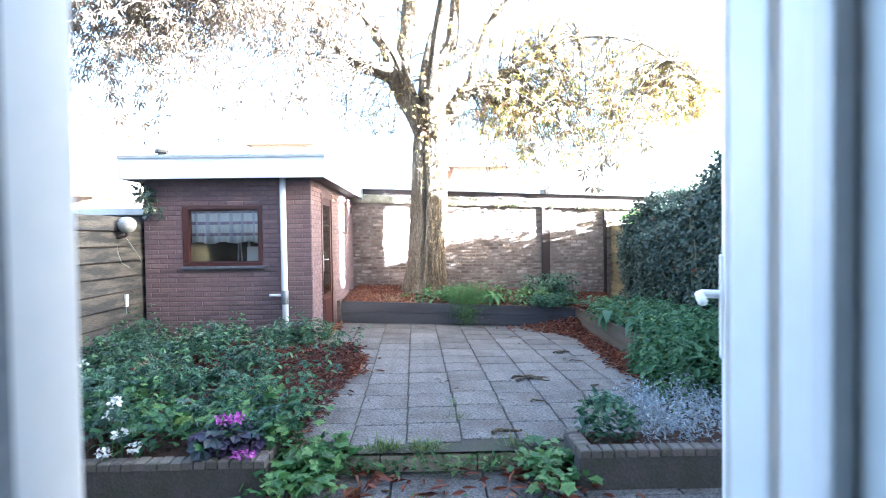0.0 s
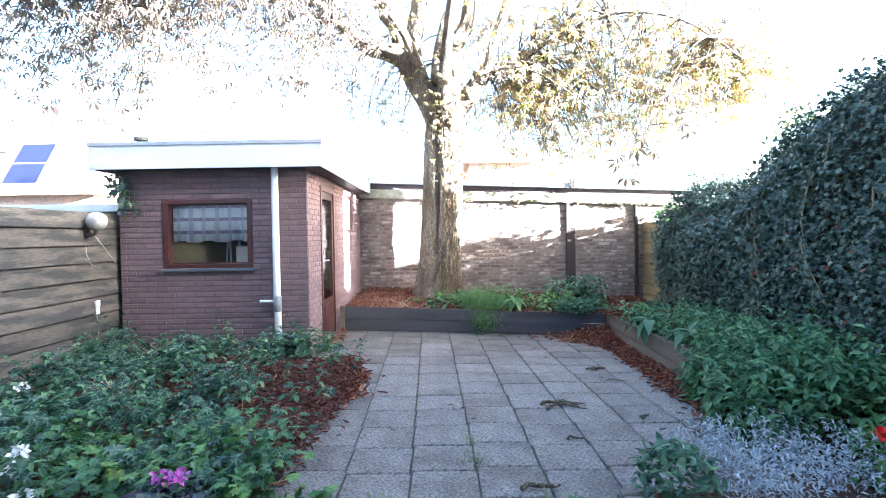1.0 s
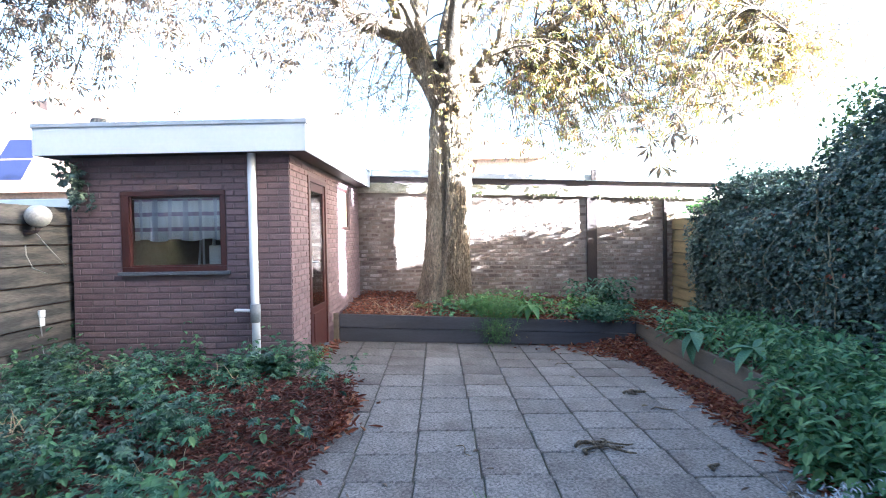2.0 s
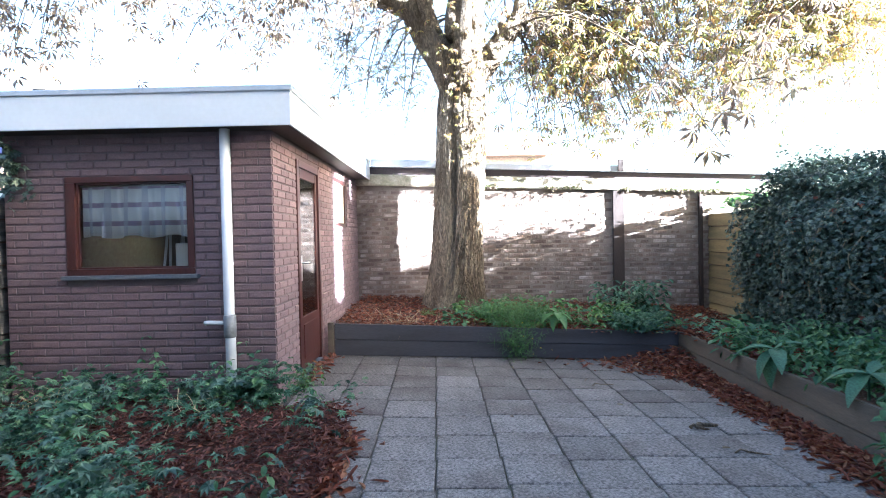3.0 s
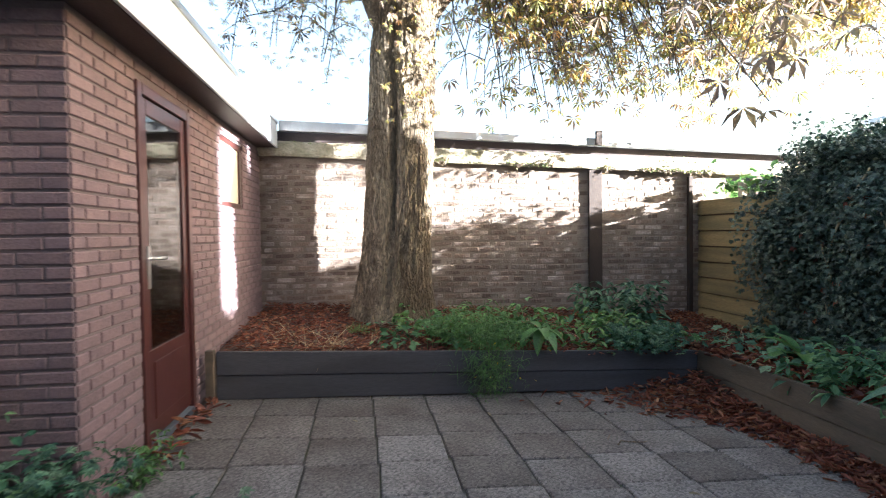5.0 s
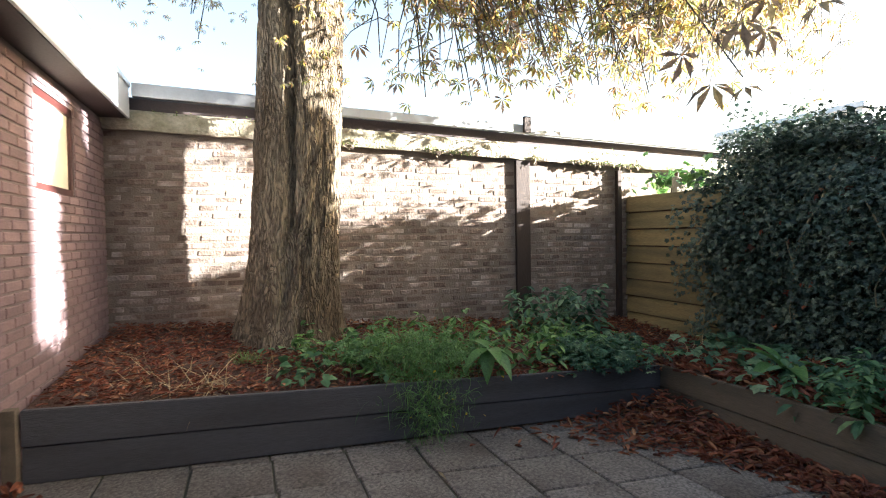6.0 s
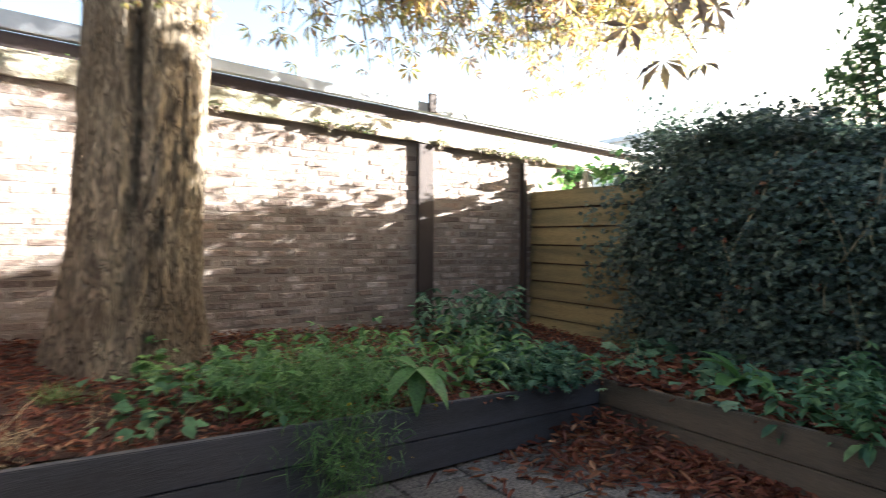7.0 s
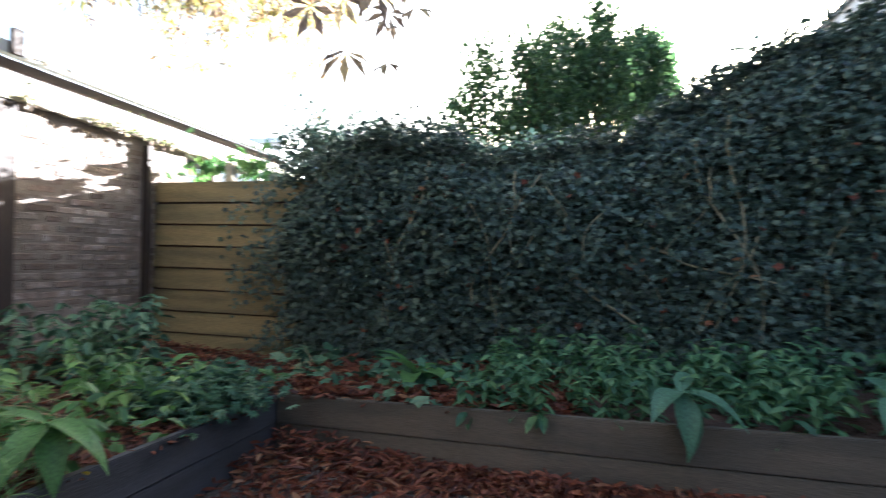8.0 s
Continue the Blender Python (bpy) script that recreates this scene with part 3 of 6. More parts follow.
part("soffit", add_box(bm_new(), (FX0 + 0.03 - SO.x, FY0 + 0.03 - SO.y, 2.215), (FX1 - 0.03 - SO.x, FY1 - SO.y, 2.24)), M_SOFFIT, shed, "dark brown soffit boards")
part("fascia", add_box(bm_new(), (FX0 - SO.x, FY0 - SO.y, FZ0), (FX1 - SO.x, FY0 + 0.02 - SO.y, FZ1), 0.003), M_FASCIA, shed, "white painted fascia board")
part("fascia", add_box(bm_new(), (FX1 - 0.02 - SO.x, FY0 + 0.021 - SO.y, FZ0), (FX1 - SO.x, FY1 - SO.y, FZ1), 0.003), M_FASCIA, shed, "white painted fascia board")
part("fascia", add_box(bm_new(), (FX0 - SO.x, FY0 + 0.021 - SO.y, FZ0), (FX0 + 0.02 - SO.x, FY1 - SO.y, FZ1), 0.003), M_FASCIA, shed, "white painted fascia board")
for a, b in (((FX0 - 0.012, FY0 - 0.012), (FX1 + 0.012, FY0 + 0.035)), ((FX1 - 0.035, FY0 + 0.036), (FX1 + 0.012, FY1)), ((FX0 - 0.012, FY0 + 0.036), (FX0 + 0.035, FY1))):
    part("roof_trim", add_box(bm_new(), (a[0] - SO.x, a[1] - SO.y, FZ1 - 0.022), (b[0] - SO.x, b[1] - SO.y, FZ1 + 0.022), 0.006), M_METAL, shed, "grey metal roof edge trim")



def at_shed(x, y, z):
    return (x - SO.x, y - SO.y, z - SO.z)


def sbox(name, lo, hi, material, parent=None, label="", bevel=0.004):
    """A box given in world corners as a part of the shed, or as a piece of one of its parts (which lie at the shed's own origin)."""
    return part(name, add_box(bm_new(), at_shed(*lo), at_shed(*hi), bevel), material, parent or shed, label)


# front window
FW = 0.048
win = sbox("window", (WX0, SY0 - 0.012, WZ1 - FW), (WX1, SY0 + 0.06, WZ1), M_REDWOOD, label="dark red window with a checked curtain")
sbox("frame", (WX0, SY0 - 0.012, WZ0 + FW + 0.0002), (WX0 + FW + 0.03, SY0 + 0.06, WZ1 - FW - 0.0002), M_REDWOOD, win)
sbox("frame", (WX1 - FW, SY0 - 0.012, WZ0 + FW + 0.0002), (WX1, SY0 + 0.06, WZ1 - FW - 0.0002), M_REDWOOD, win)
sbox("frame", (WX0, SY0 - 0.012, WZ0), (WX1, SY0 + 0.06, WZ0 + FW), M_REDWOOD, win)
GX0, GX1, GZ0, GZ1 = WX0 + FW + 0.031, WX1 - FW - 0.001, WZ0 + FW + 0.001, WZ1 - FW - 0.001
for lo, hi in (((GX0, GZ0), (GX0 + 0.014, GZ1)), ((GX1 - 0.014, GZ0), (GX1, GZ1)), ((GX0 + 0.0145, GZ0), (GX1 - 0.0145, GZ0 + 0.014)), ((GX0 + 0.0145, GZ1 - 0.014), (GX1 - 0.0145, GZ1))):
    sbox("bead", (lo[0], SY0 + 0.012, lo[1]), (hi[0], SY0 + 0.03, hi[1]), M_REDWOOD, win, bevel=0.003)
pane = sbox("pane", (GX0, SY0 + 0.031, GZ0), (GX1, SY0 + 0.036, GZ1), M_GLASS, win, "clear glass pane", 0)
pane.visible_shadow = False
sbox("sill", (WX0 - 0.03, SY0 - 0.05, WZ0 - 0.035), (WX1 + 0.04, SY0 + 0.05, WZ0 - 0.001), M_SILL, win, "blue-grey stone sill", 0.006)


def curtain_material():
    """White cotton with broad woven checks of mauve and grey-blue."""
    m = bpy.data.materials.new("checked_cotton")
    m.use_nodes = True
    t = m.node_tree
    b = t.nodes["Principled BSDF"]
    co = t.nodes.new("ShaderNodeTexCoord")
    sep = t.nodes.new("ShaderNodeSeparateXYZ")
    t.links.new(co.outputs["Object"], sep.inputs[0])
    last = None
    for axis, period, width, col in (("Z", 0.150, 0.26, (0.24, 0.13, 0.30)), ("X", 0.15, 0.28, (0.55, 0.57, 0.68))):
        mo = t.nodes.new("ShaderNodeMath")
        mo.operation = "PINGPONG"
        mo.inputs[1].default_value = period / 2
        t.links.new(sep.outputs[axis], mo.inputs[0])
        lt = t.nodes.new("ShaderNodeMath")
        lt.operation = "LESS_THAN"
        lt.inputs[1].default_value = period / 2 * width
        t.links.new(mo.outputs[0], lt.inputs[0])
        sc = t.nodes.new("ShaderNodeMath")
        sc.operation = "MULTIPLY"
        sc.inputs[1].default_value = 0.72
        t.links.new(lt.outputs[0], sc.inputs[0])
        mx = t.nodes.new("ShaderNodeMix")
        mx.data_type = "RGBA"
        mx.inputs["A"].default_value = (0.85, 0.86, 0.88, 1)
        mx.inputs["B"].default_value = (*col, 1)
        t.links.new(sc.outputs[0], mx.inputs["Factor"])
        if last:
            t.links.new(last, mx.inputs["A"])
        last = mx.outputs["Result"]
    t.links.new(last, b.inputs["Base Color"])
    b.inputs["Roughness"].default_value = 0.9
    return m


# curtain with pleats, hanging inside
nx = 90
cv, cf = [], []
for i in range(nx + 1):
    u = i / nx
    x = WX0 + 0.085 + (WX1 - WX0 - 0.14) * u
    for k, z in enumerate((WZ1 - 0.075, WZ1 - 0.25, WZ0 + 0.305 + 0.012 * math.sin(u * 17))):
        amp = (0.008, 0.024, 0.034)[k]
        y = SY0 + 0.076 + amp * (math.sin(u * 44 + 1.5 * math.sin(u * 9)) + 0.5 * math.sin(u * 23))
        cv.append((x, y, z))
for i in range(nx):
    for k in range(2):
        a = i * 3 + k
        cf.append((a, a + 3, a + 4, a + 1))
me = mesh_from(cv, cf, "curtain")
me.materials.append(curtain_material())
me.polygons.foreach_set("use_smooth", [True] * len(me.polygons))
cur = tagged(new("curtain", me), "short white cotton curtain with mauve checks", "curtain")
cur.modifiers.new("cloth", "SOLIDIFY").thickness = 0.002
thing("curtain_rod", add_tube(bm_new(), [(WX0 + 0.06, SY0 + 0.072, WZ1 - 0.07), (WX1 - 0.05, SY0 + 0.072, WZ1 - 0.07)], [0.006, 0.006], 8), M_METAL, "thin metal curtain rod inside the shed window", "rod")

# inside the shed: pale lining, shelf with leaning boards
lining = bm_new()
add_box(lining, (SX0 + T + 0.004, SY1 - T - 0.02, 0.0), (SX1 - T - 0.004, SY1 - T - 0.004, 2.2))
add_box(lining, (SX0 + T + 0.004, SY0 + T, 0.0), (SX0 + T + 0.02, SY1 - T - 0.021, 2.2))
thing("wall_lining", lining, M_ROOM, "pale lining boards inside the shed", "wall", kind="structure")
thing("floor_shed", add_box(bm_new(), (SX0 + T + 0.021, SY0 + T, -0.08), (SX1 - T - 0.01, SY1 - T - 0.021, 0.02)), M_CONCRETE, "grey concrete floor of the shed", "floor", kind="structure")
wb = empty("workbench", "old grey workbench inside the shed", "bench", (-2.5, 8.45, 0.02))
part("worktop", add_box(bm_new(), (-0.7, -0.3, 0.98), (0.6, 0.35, 1.02), 0.004), M_DARKWOOD, wb)
for lx in (-0.66, 0.52):
    for ly in (-0.26, 0.27):
        part("leg", add_box(bm_new(), (lx, ly, 0.0), (lx + 0.05, ly + 0.05, 0.979), 0.003), M_DARKWOOD, wb)
for i, (lx, lean) in enumerate(((-2.42, 0.05), (-2.36, 0.09), (-2.29, 0.04), (-2.22, 0.12), (-2.14, 0.03))):
    b = bm_new()
    add_tube(b, [(lx, 8.30, 1.045), (lx - lean, 8.5, 1.50)], [0.011, 0.011], 6)
    thing("stick", b, M_PVC, "thin pale stick leaning inside the shed window", "stick", group="sticks in the shed window")
# white box added on the workbench for the bright spot low in the window
thing("white_box", add_box(bm_new(), (-2.27, 8.22, 1.021), (-1.98, 8.46, 1.33), 0.006), M_WHITE, "plain white box added for the bright spot in the shed window", "box")

# door
dx = SX1
door = sbox("door", (dx - 0.045, DY0 + 0.071, 0.10), (dx - 0.005, DY1 - 0.071, 0.60), M_REDWOOD, label="red-brown glazed shed door")
for lo, hi in (((DY0, 0.06), (DY0 + 0.068, DZ1)), ((DY1 - 0.068, 0.06), (DY1, DZ1)), ((DY0 + 0.0685, DZ1 - 0.065), (DY1 - 0.0685, DZ1))):
    sbox("frame", (dx - 0.07, lo[0], lo[1]), (dx + 0.012, hi[0], hi[1]), M_REDWOOD, door, bevel=0.006)
for lo, hi in (((DY0 + 0.071, 0.601), (DY0 + 0.150, DZ1 - 0.07)), ((DY1 - 0.150, 0.601), (DY1 - 0.071, DZ1 - 0.07)), ((DY0 + 0.1505, DZ1 - 0.16), (DY1 - 0.1505, DZ1 - 0.07))):
    sbox("stile", (dx - 0.045, lo[0], lo[1]), (dx - 0.004, hi[0], hi[1]), M_REDWOOD, door, bevel=0.006)
sbox("lower_panel", (dx - 0.02, DY0 + 0.17, 0.20), (dx + 0.004, DY1 - 0.17, 0.53), M_REDWOOD, door, bevel=0.008)
dp = sbox("pane", (dx - 0.020, DY0 + 0.150, 0.60), (dx - 0.014, DY1 - 0.150, DZ1 - 0.16), M_GLASS_DOUBLE, door, "glass pane", 0)
sbox("threshold", (dx - 0.08, DY0 + 0.069, 0.0), (dx + 0.02, DY1 - 0.069, 0.085), M_SILL, door, "stone threshold", 0.005)
sbox("handle_plate", (dx - 0.004, DY0 + 0.105, 0.95), (dx + 0.004, DY0 + 0.145, 1.19), M_METAL, door, "aluminium handle plate", 0.003)
hb = bm_new()
add_tube(hb, [at_shed(dx, DY0 + 0.125, 1.12), at_shed(dx + 0.05, DY0 + 0.125, 1.12), at_shed(dx + 0.055, DY0 + 0.15, 1.12), at_shed(dx + 0.05, DY0 + 0.25, 1.118)], [0.010, 0.010, 0.011, 0.009], 8)
part("lever_handle", hb, M_METAL, door, "aluminium lever handle", smooth=True)

M_CREAM = mat("cream_panel", (0.70, 0.66, 0.56), 0.6, scale=3, grain=40, bump=0.05, contrast=0.06)
# small high side window
sw = sbox("window", (dx - 0.06, VY0, VZ1 - 0.05), (dx - 0.012, VY1, VZ1), M_REDWOOD, label="small high window in the shed side")
for lo, hi in (((VY0, VZ0), (VY0 + 0.045, VZ1 - 0.051)), ((VY1 - 0.045, VZ0), (VY1, VZ1 - 0.051)), ((VY0 + 0.046, VZ0), (VY1 - 0.046, VZ0 + 0.045))):
    sbox("frame", (dx - 0.06, lo[0], lo[1]), (dx - 0.012, hi[0], hi[1]), M_REDWOOD, sw)
sbox("panel", (dx - 0.040, VY0 + 0.0455, VZ0 + 0.0455), (dx - 0.030, VY1 - 0.0455, VZ1 - 0.0505), M_CREAM, sw, "pale cream panel in the window opening", 0)

# downpipe with collar and branch
pipe = empty("downpipe", "grey plastic downpipe on the shed front with a side outlet", "pipe", (-1.675, SY0 - 0.075, 0.0))
part("pipe", add_tube(bm_new(), [(0.005, 0, 0.02), (0.005, 0, 0.62), (0, 0, 0.75), (0, 0, 2.22)], [0.040] * 4, 16), M_PVC, pipe, smooth=True)
part("collar", add_tube(bm_new(), [(0.003, 0, 0.58), (0.003, 0, 0.585), (0.002, 0, 0.755), (0.002, 0, 0.76)], [0.040, 0.048, 0.048, 0.040], 16), M_PVC_DARK, pipe, "dark grey diverter collar", smooth=True)
part("outlet", add_tube(bm_new(), [(-0.03, 0, 0.695), (-0.17, -0.005, 0.70), (-0.195, -0.005, 0.695)], [0.017, 0.017, 0.020], 10), M_PVC, pipe, "short white outlet tube", smooth=True)
for z in (1.15, 1.95):
    part("clip", add_box(bm_new(), (-0.020, 0.036, z), (0.020, 0.075, z + 0.022), 0.004), M_PVC, pipe)
part("vent_cap", add_tube(bm_new(), [at_shed(-3.42, 8.3, 2.44), at_shed(-3.42, 8.3, 2.62), at_shed(-3.42, 8.3, 2.625), at_shed(-3.42, 8.3, 2.67)], [0.055, 0.055, 0.09, 0.08], 14), M_BITUMEN, shed, "dark roof vent")

# fences
def board_fence(x, y0, y1, z0, z1, boards, material, label, facing, posts, base):
    """Horizontal boards between posts; facing: the side the boards look to."""
    f = empty("fence", label, "fence", (x, (y0 + y1) / 2, 0))
    h = (z1 - z0) / boards
    yc = (y0 + y1) / 2
    r = random.Random(int(x * 10))
    for i in range(boards):
        z = z0 + i * h
        n = max(1, round((y1 - y0) / 3.2))
        for k in range(n):
            a, b = y0 + (y1 - y0) * k / n + 0.002, y0 + (y1 - y0) * (k + 1) / n - 0.002
            j = r.uniform(-0.003, 0.003)
            bm = add_box(bm_new(), (-0.010 + j, a - yc, z + 0.004), (0.010 + j, b - yc, z + h - 0.009), 0.004)
            for v in bm.verts:                  # lapped: the foot of each board stands proud of the one below
                v.co.x += facing * 0.020 * (1 - (v.co.z - z) / h)
            part("board", bm, material, f)
    # added dark sheet: draws the joints' shadow lines and stops light leaks
    part("backing", add_box(bm_new(), (-facing * 0.022 - 0.004, y0 - yc, z0), (-facing * 0.022 + 0.004, y1 - yc, z1 - 0.03)), M_DARKWOOD, f, "dark sheet added behind the board joints for their shadow lines")
    for y in posts:
        part("post", add_box(bm_new(), (-facing * 0.08 - 0.035, y - 0.035 - yc, base), (-facing * 0.08 + 0.035, y + 0.035 - yc, z1 + (0.16 if y > 11 else -0.02)), 0.004), M_CONCRETE if y > 11 else M_DARKWOOD, f, "mossy post rising over the boards" if y > 11 else "")
    return f
board_fence(-3.57, 1.10, 8.30, -0.12, 1.74, 10, M_FENCE, "weathered grey horizontal board fence beside the shed", 1, (1.3, 3.4, 5.6, 7.8), -0.2)
board_fence(3.95, 3.0, 11.93, 0.10, 1.61, 8, M_FENCE_OCHRE, "ochre horizontal board fence half hidden by ivy", -1, (3.2, 5.2, 7.2, 9.2, 11.2), -0.1)

# corner posts
for x, y, z1, w in ((3.80, 11.862, 1.90, 0.055),):
    b = add_box(bm_new(), (x - w / 2, y - w / 2, -0.1), (x + w / 2, y + w / 2, z1), 0.008)
    thing("fence_post", b, M_POST, "dark weathered wooden post at the fence corner", "post")

# back wall head: concrete beam, dark board, metal strip, pier post
def head_z(x):
    return -0.038 * (x + 1.0)
BX0, BX1 = -1.45, 6.2
beam_bm = bm_new()
n = 90
rows = []
for i in range(n + 1):
    x = BX0 + (BX1 - BX0) * i / n
    z = head_z(x)
    rag = 0.018 * noise.noise(Vector((x * 6, 0, 0))) + 0.012 * noise.noise(Vector((x * 19, 4, 0)))
    out = 0.012 * noise.noise(Vector((x * 4, 9, 0)))
    y = WALL_Y - 0.07 + out
    rows.append([beam_bm.verts.new(p) for p in ((x, WALL_Y + 0.2, z + 2.13), (x, y + 0.012, z + 2.125 + rag), (x, y, z + 2.155 + rag * 0.7), (x, y + 0.004, z + 2.27), (x, y + 0.03, z + 2.295), (x, WALL_Y + 0.2, z + 2.297))])
for a, b in zip(rows, rows[1:]):
    for k in range(6):
        beam_bm.faces.new((a[k], a[(k + 1) % 6], b[(k + 1) % 6], b[k]))
beam_bm.faces.new(rows[0][::-1]); beam_bm.faces.new(rows[-1])
bmesh.ops.recalc_face_normals(beam_bm, faces=beam_bm.faces[:])
thing("wall_beam", beam_bm, M_CONCRETE, "mossy crumbling concrete beam on top of the brick wall", "beam", kind="structure")
bb = add_beam(bm_new(), (BX0, WALL_Y + 0.03, 2.298 + head_z(BX0)), (BX1, WALL_Y + 0.03, 2.298 + head_z(BX1)), 0.06, 0.10)
thing("trim", bb, M_SOFFIT, "dark board under the roof edge", "trim", kind="structure")
# one strip: paler material for the sunlit run, grey metal for the shaded left
for x0, x1, hgt in ((-1.095, -0.02, 0.115), (-0.018, 2.58, 0.085), (2.582, BX1, 0.05)):
    b = add_beam(bm_new(), (x0, WALL_Y - 0.06, 2.399 + head_z(x0)), (x1, WALL_Y - 0.06, 2.399 + head_z(x1)), 0.07, hgt, 0.008)
    thing("roof_edge", b, M_PVC if x0 > -0.1 else M_METAL, "metal roof edge strip above the brick wall, coloured paler where sunlit", "trim", kind="structure")
thing("roof_back", add_beam(bm_new(), (BX0, WALL_Y + 1.6, 2.36 + head_z(BX0)), (BX1, WALL_Y + 1.6, 2.36 + head_z(BX1)), 3.1, 0.06), M_BITUMEN, "flat grey roof of the outbuilding behind the wall", "roof", kind="structure")
thing("steel_post", add_box(bm_new(), (2.505, WALL_Y - 0.044, 0.0), (2.668, WALL_Y + 0.02, 2.115 + head_z(2.6)), 0.004), M_POST, "dark brown post standing against the brick wall", "post")
thing("stub_post", add_box(bm_new(), (2.56, WALL_Y - 0.135, 2.262), (2.64, WALL_Y - 0.098, 2.43), 0.006), M_POST, "short dark timber stub on the roof edge", "post")
thing("timber_post", add_box(bm_new(), (4.62, WALL_Y - 0.06, 0.0), (4.74, WALL_Y + 0.06, 2.115 + head_z(4.7)), 0.006), M_DARKWOOD, "weathered timber post carrying the beam end", "post")

# raised bed edging: two boards each
def edging(a, b, ha, hb, boards, material, label, post_at=None):
    """Boards on edge between two ground points a and b (x, y, z); ha, hb: heights at the ends."""
    e = empty("bed_edging", label, "edging", ((a[0] + b[0]) / 2, (a[1] + b[1]) / 2, 0.0))
    o = e.location
    for i in range(boards):
        f0, f1 = i / boards, (i + 1) / boards
        bm = bm_new()
        p, q = Vector(a), Vector(b)
        side = Vector((q.y - p.y, p.x - q.x, 0)).normalized() * (0.017 + 0.002 * (i % 2))
        vs = []
        for pt, h in ((p, ha), (q, hb)):
            for s in (-1, 1):
                for f in (f0 + 0.008, f1 - 0.008):
                    vs.append(bm.verts.new(pt - o + side * s + Vector((0, 0, h * f))))
        fs = [bm.faces.new([vs[k] for k in ff]) for ff in ((0, 1, 3, 2), (4, 6, 7, 5), (0, 4, 5, 1), (2, 3, 7, 6), (1, 5, 7, 3), (0, 2, 6, 4))]
        bmesh.ops.recalc_face_normals(bm, faces=fs)
        bmesh.ops.bevel(bm, geom=bm.edges[:], offset=0.004, segments=2, affect="EDGES")
        part("board", bm, material, e)
    if post_at:
        part("post", add_box(bm_new(), (post_at[0] - 0.03 - o.x, post_at[1] - 0.03 - o.y, post_at[2] - 0.05), (post_at[0] + 0.03 - o.x, post_at[1] + 0.03 - o.y, post_at[2] + 0.37), 0.004), M_BEDBROWN, e, "pale end post")
    return e
edging((-1.22, 9.62, 0.055), (2.645, 9.862, -0.105), 0.355, 0.32, 2, M_BEDGREY, "dark grey board edging of the raised back bed", (-1.26, 9.60, 0.05))
edging((2.668, 9.93, -0.11), (2.435, 5.55, -0.03), 0.325, 0.395, 2, M_BEDBROWN, "brown board edging of the bed along the hedge")


# ---- paving ----
def slab_mesh(w, d, h, seed, material=None):
    """A concrete slab with worn, slightly uneven edges."""
    r = random.Random(seed)
    vs, n = [], 4
    ring = [(-w / 2, -d / 2), (w / 2, -d / 2), (w / 2, d / 2), (-w / 2, d / 2)]
    for z, ins in ((-h, 0.0), (-0.006, 0.0), (0.0, 0.006)):
        for x, y in ring:
            vs.append((x - math.copysign(ins + r.uniform(0, 0.002), x), y - math.copysign(ins + r.uniform(0, 0.002), y), z))
    fs = [(8, 9, 10, 11)]
    for k in range(2):
        for i in range(4):
            a, b = k * 4 + i, k * 4 + (i + 1) % 4
            fs.append((a, b, b + 4, a + 4))
    me = mesh_from(vs, fs, "slab")
    me.materials.append(material or M_SLAB)
    return me


joint_v, joint_f = [], []
gx, gy = [-1.32 + 0.3 * i for i in range(14)], [4.30 + 0.3 * j for j in range(20)]
for y in gy:
    for x in gx:
        joint_v.append((x, y, ground_z(x, y) - 0.014))
for j in range(len(gy) - 1):
    for i in range(len(gx) - 1):
        a = j * len(gx) + i
        joint_f.append((a, a + 1, a + 1 + len(gx), a + len(gx)))
me = mesh_from(joint_v, joint_f, "pavement")
me.materials.append(M_GRAVEL)
pavement = tagged(new("pavement", me), "square grey pebbled concrete slabs with dark mossy joints", "paving", kind="structure")
SLABS = [slab_mesh(0.389, 0.389, 0.05, s) for s in range(4)]
DARK_SLABS = [slab_mesh(0.389, 0.389, 0.05, 8 + s, M_SLAB_DARK) for s in range(4)]       # darker, browner slabs for the far rows
r = random.Random(11)
for i in range(10):
    shift = (0.0, 0.02, -0.03, 0.0, 0.05, -0.02, 0.03, 0.0, 0.04, -0.02)[i]
    for j in range(-1, 14):
        x, y = -1.23 + 0.3975 * i + 0.2, 4.46 + 0.3985 * j + shift + 0.2
        x += -0.028 * (y - 7)
        if x - 0.2 < -1.0 and y < 7.7 or y < 4.55 or y > 9.98 or x > 2.62:
            continue
        ob = new("slab", (DARK_SLABS if y + r.uniform(-0.5, 0.5) > 8.35 else SLABS)[r.randrange(4)])
        ob.parent = pavement
        ob.location = (x, y, ground_z(x, y) + r.uniform(-0.004, 0.003))
        e = 0.01
        ob.rotation_euler = (math.atan((ground_z(x, y + e) - ground_z(x, y - e)) / (2 * e)) + r.uniform(-0.004, 0.004),
                             -math.atan((ground_z(x + e, y) - ground_z(x - e, y)) / (2 * e)) + r.uniform(-0.004, 0.004), r.uniform(-0.006, 0.006))
# lower path in front of the door
path = tagged(new("path", mesh_from([(-4.0, 1.06, -0.19), (4.0, 1.06, -0.19), (4.0, 4.5, -0.19), (-4.0, 4.5, -0.19)], [(0, 1, 2, 3)], "path")), "lower garden path of grey slabs with weeds in the joints", "path", kind="structure")
path.data.materials.append(M_GRAVEL)
PSLABS = [slab_mesh(0.592, 0.392, 0.05, 20 + s) for s in range(3)]
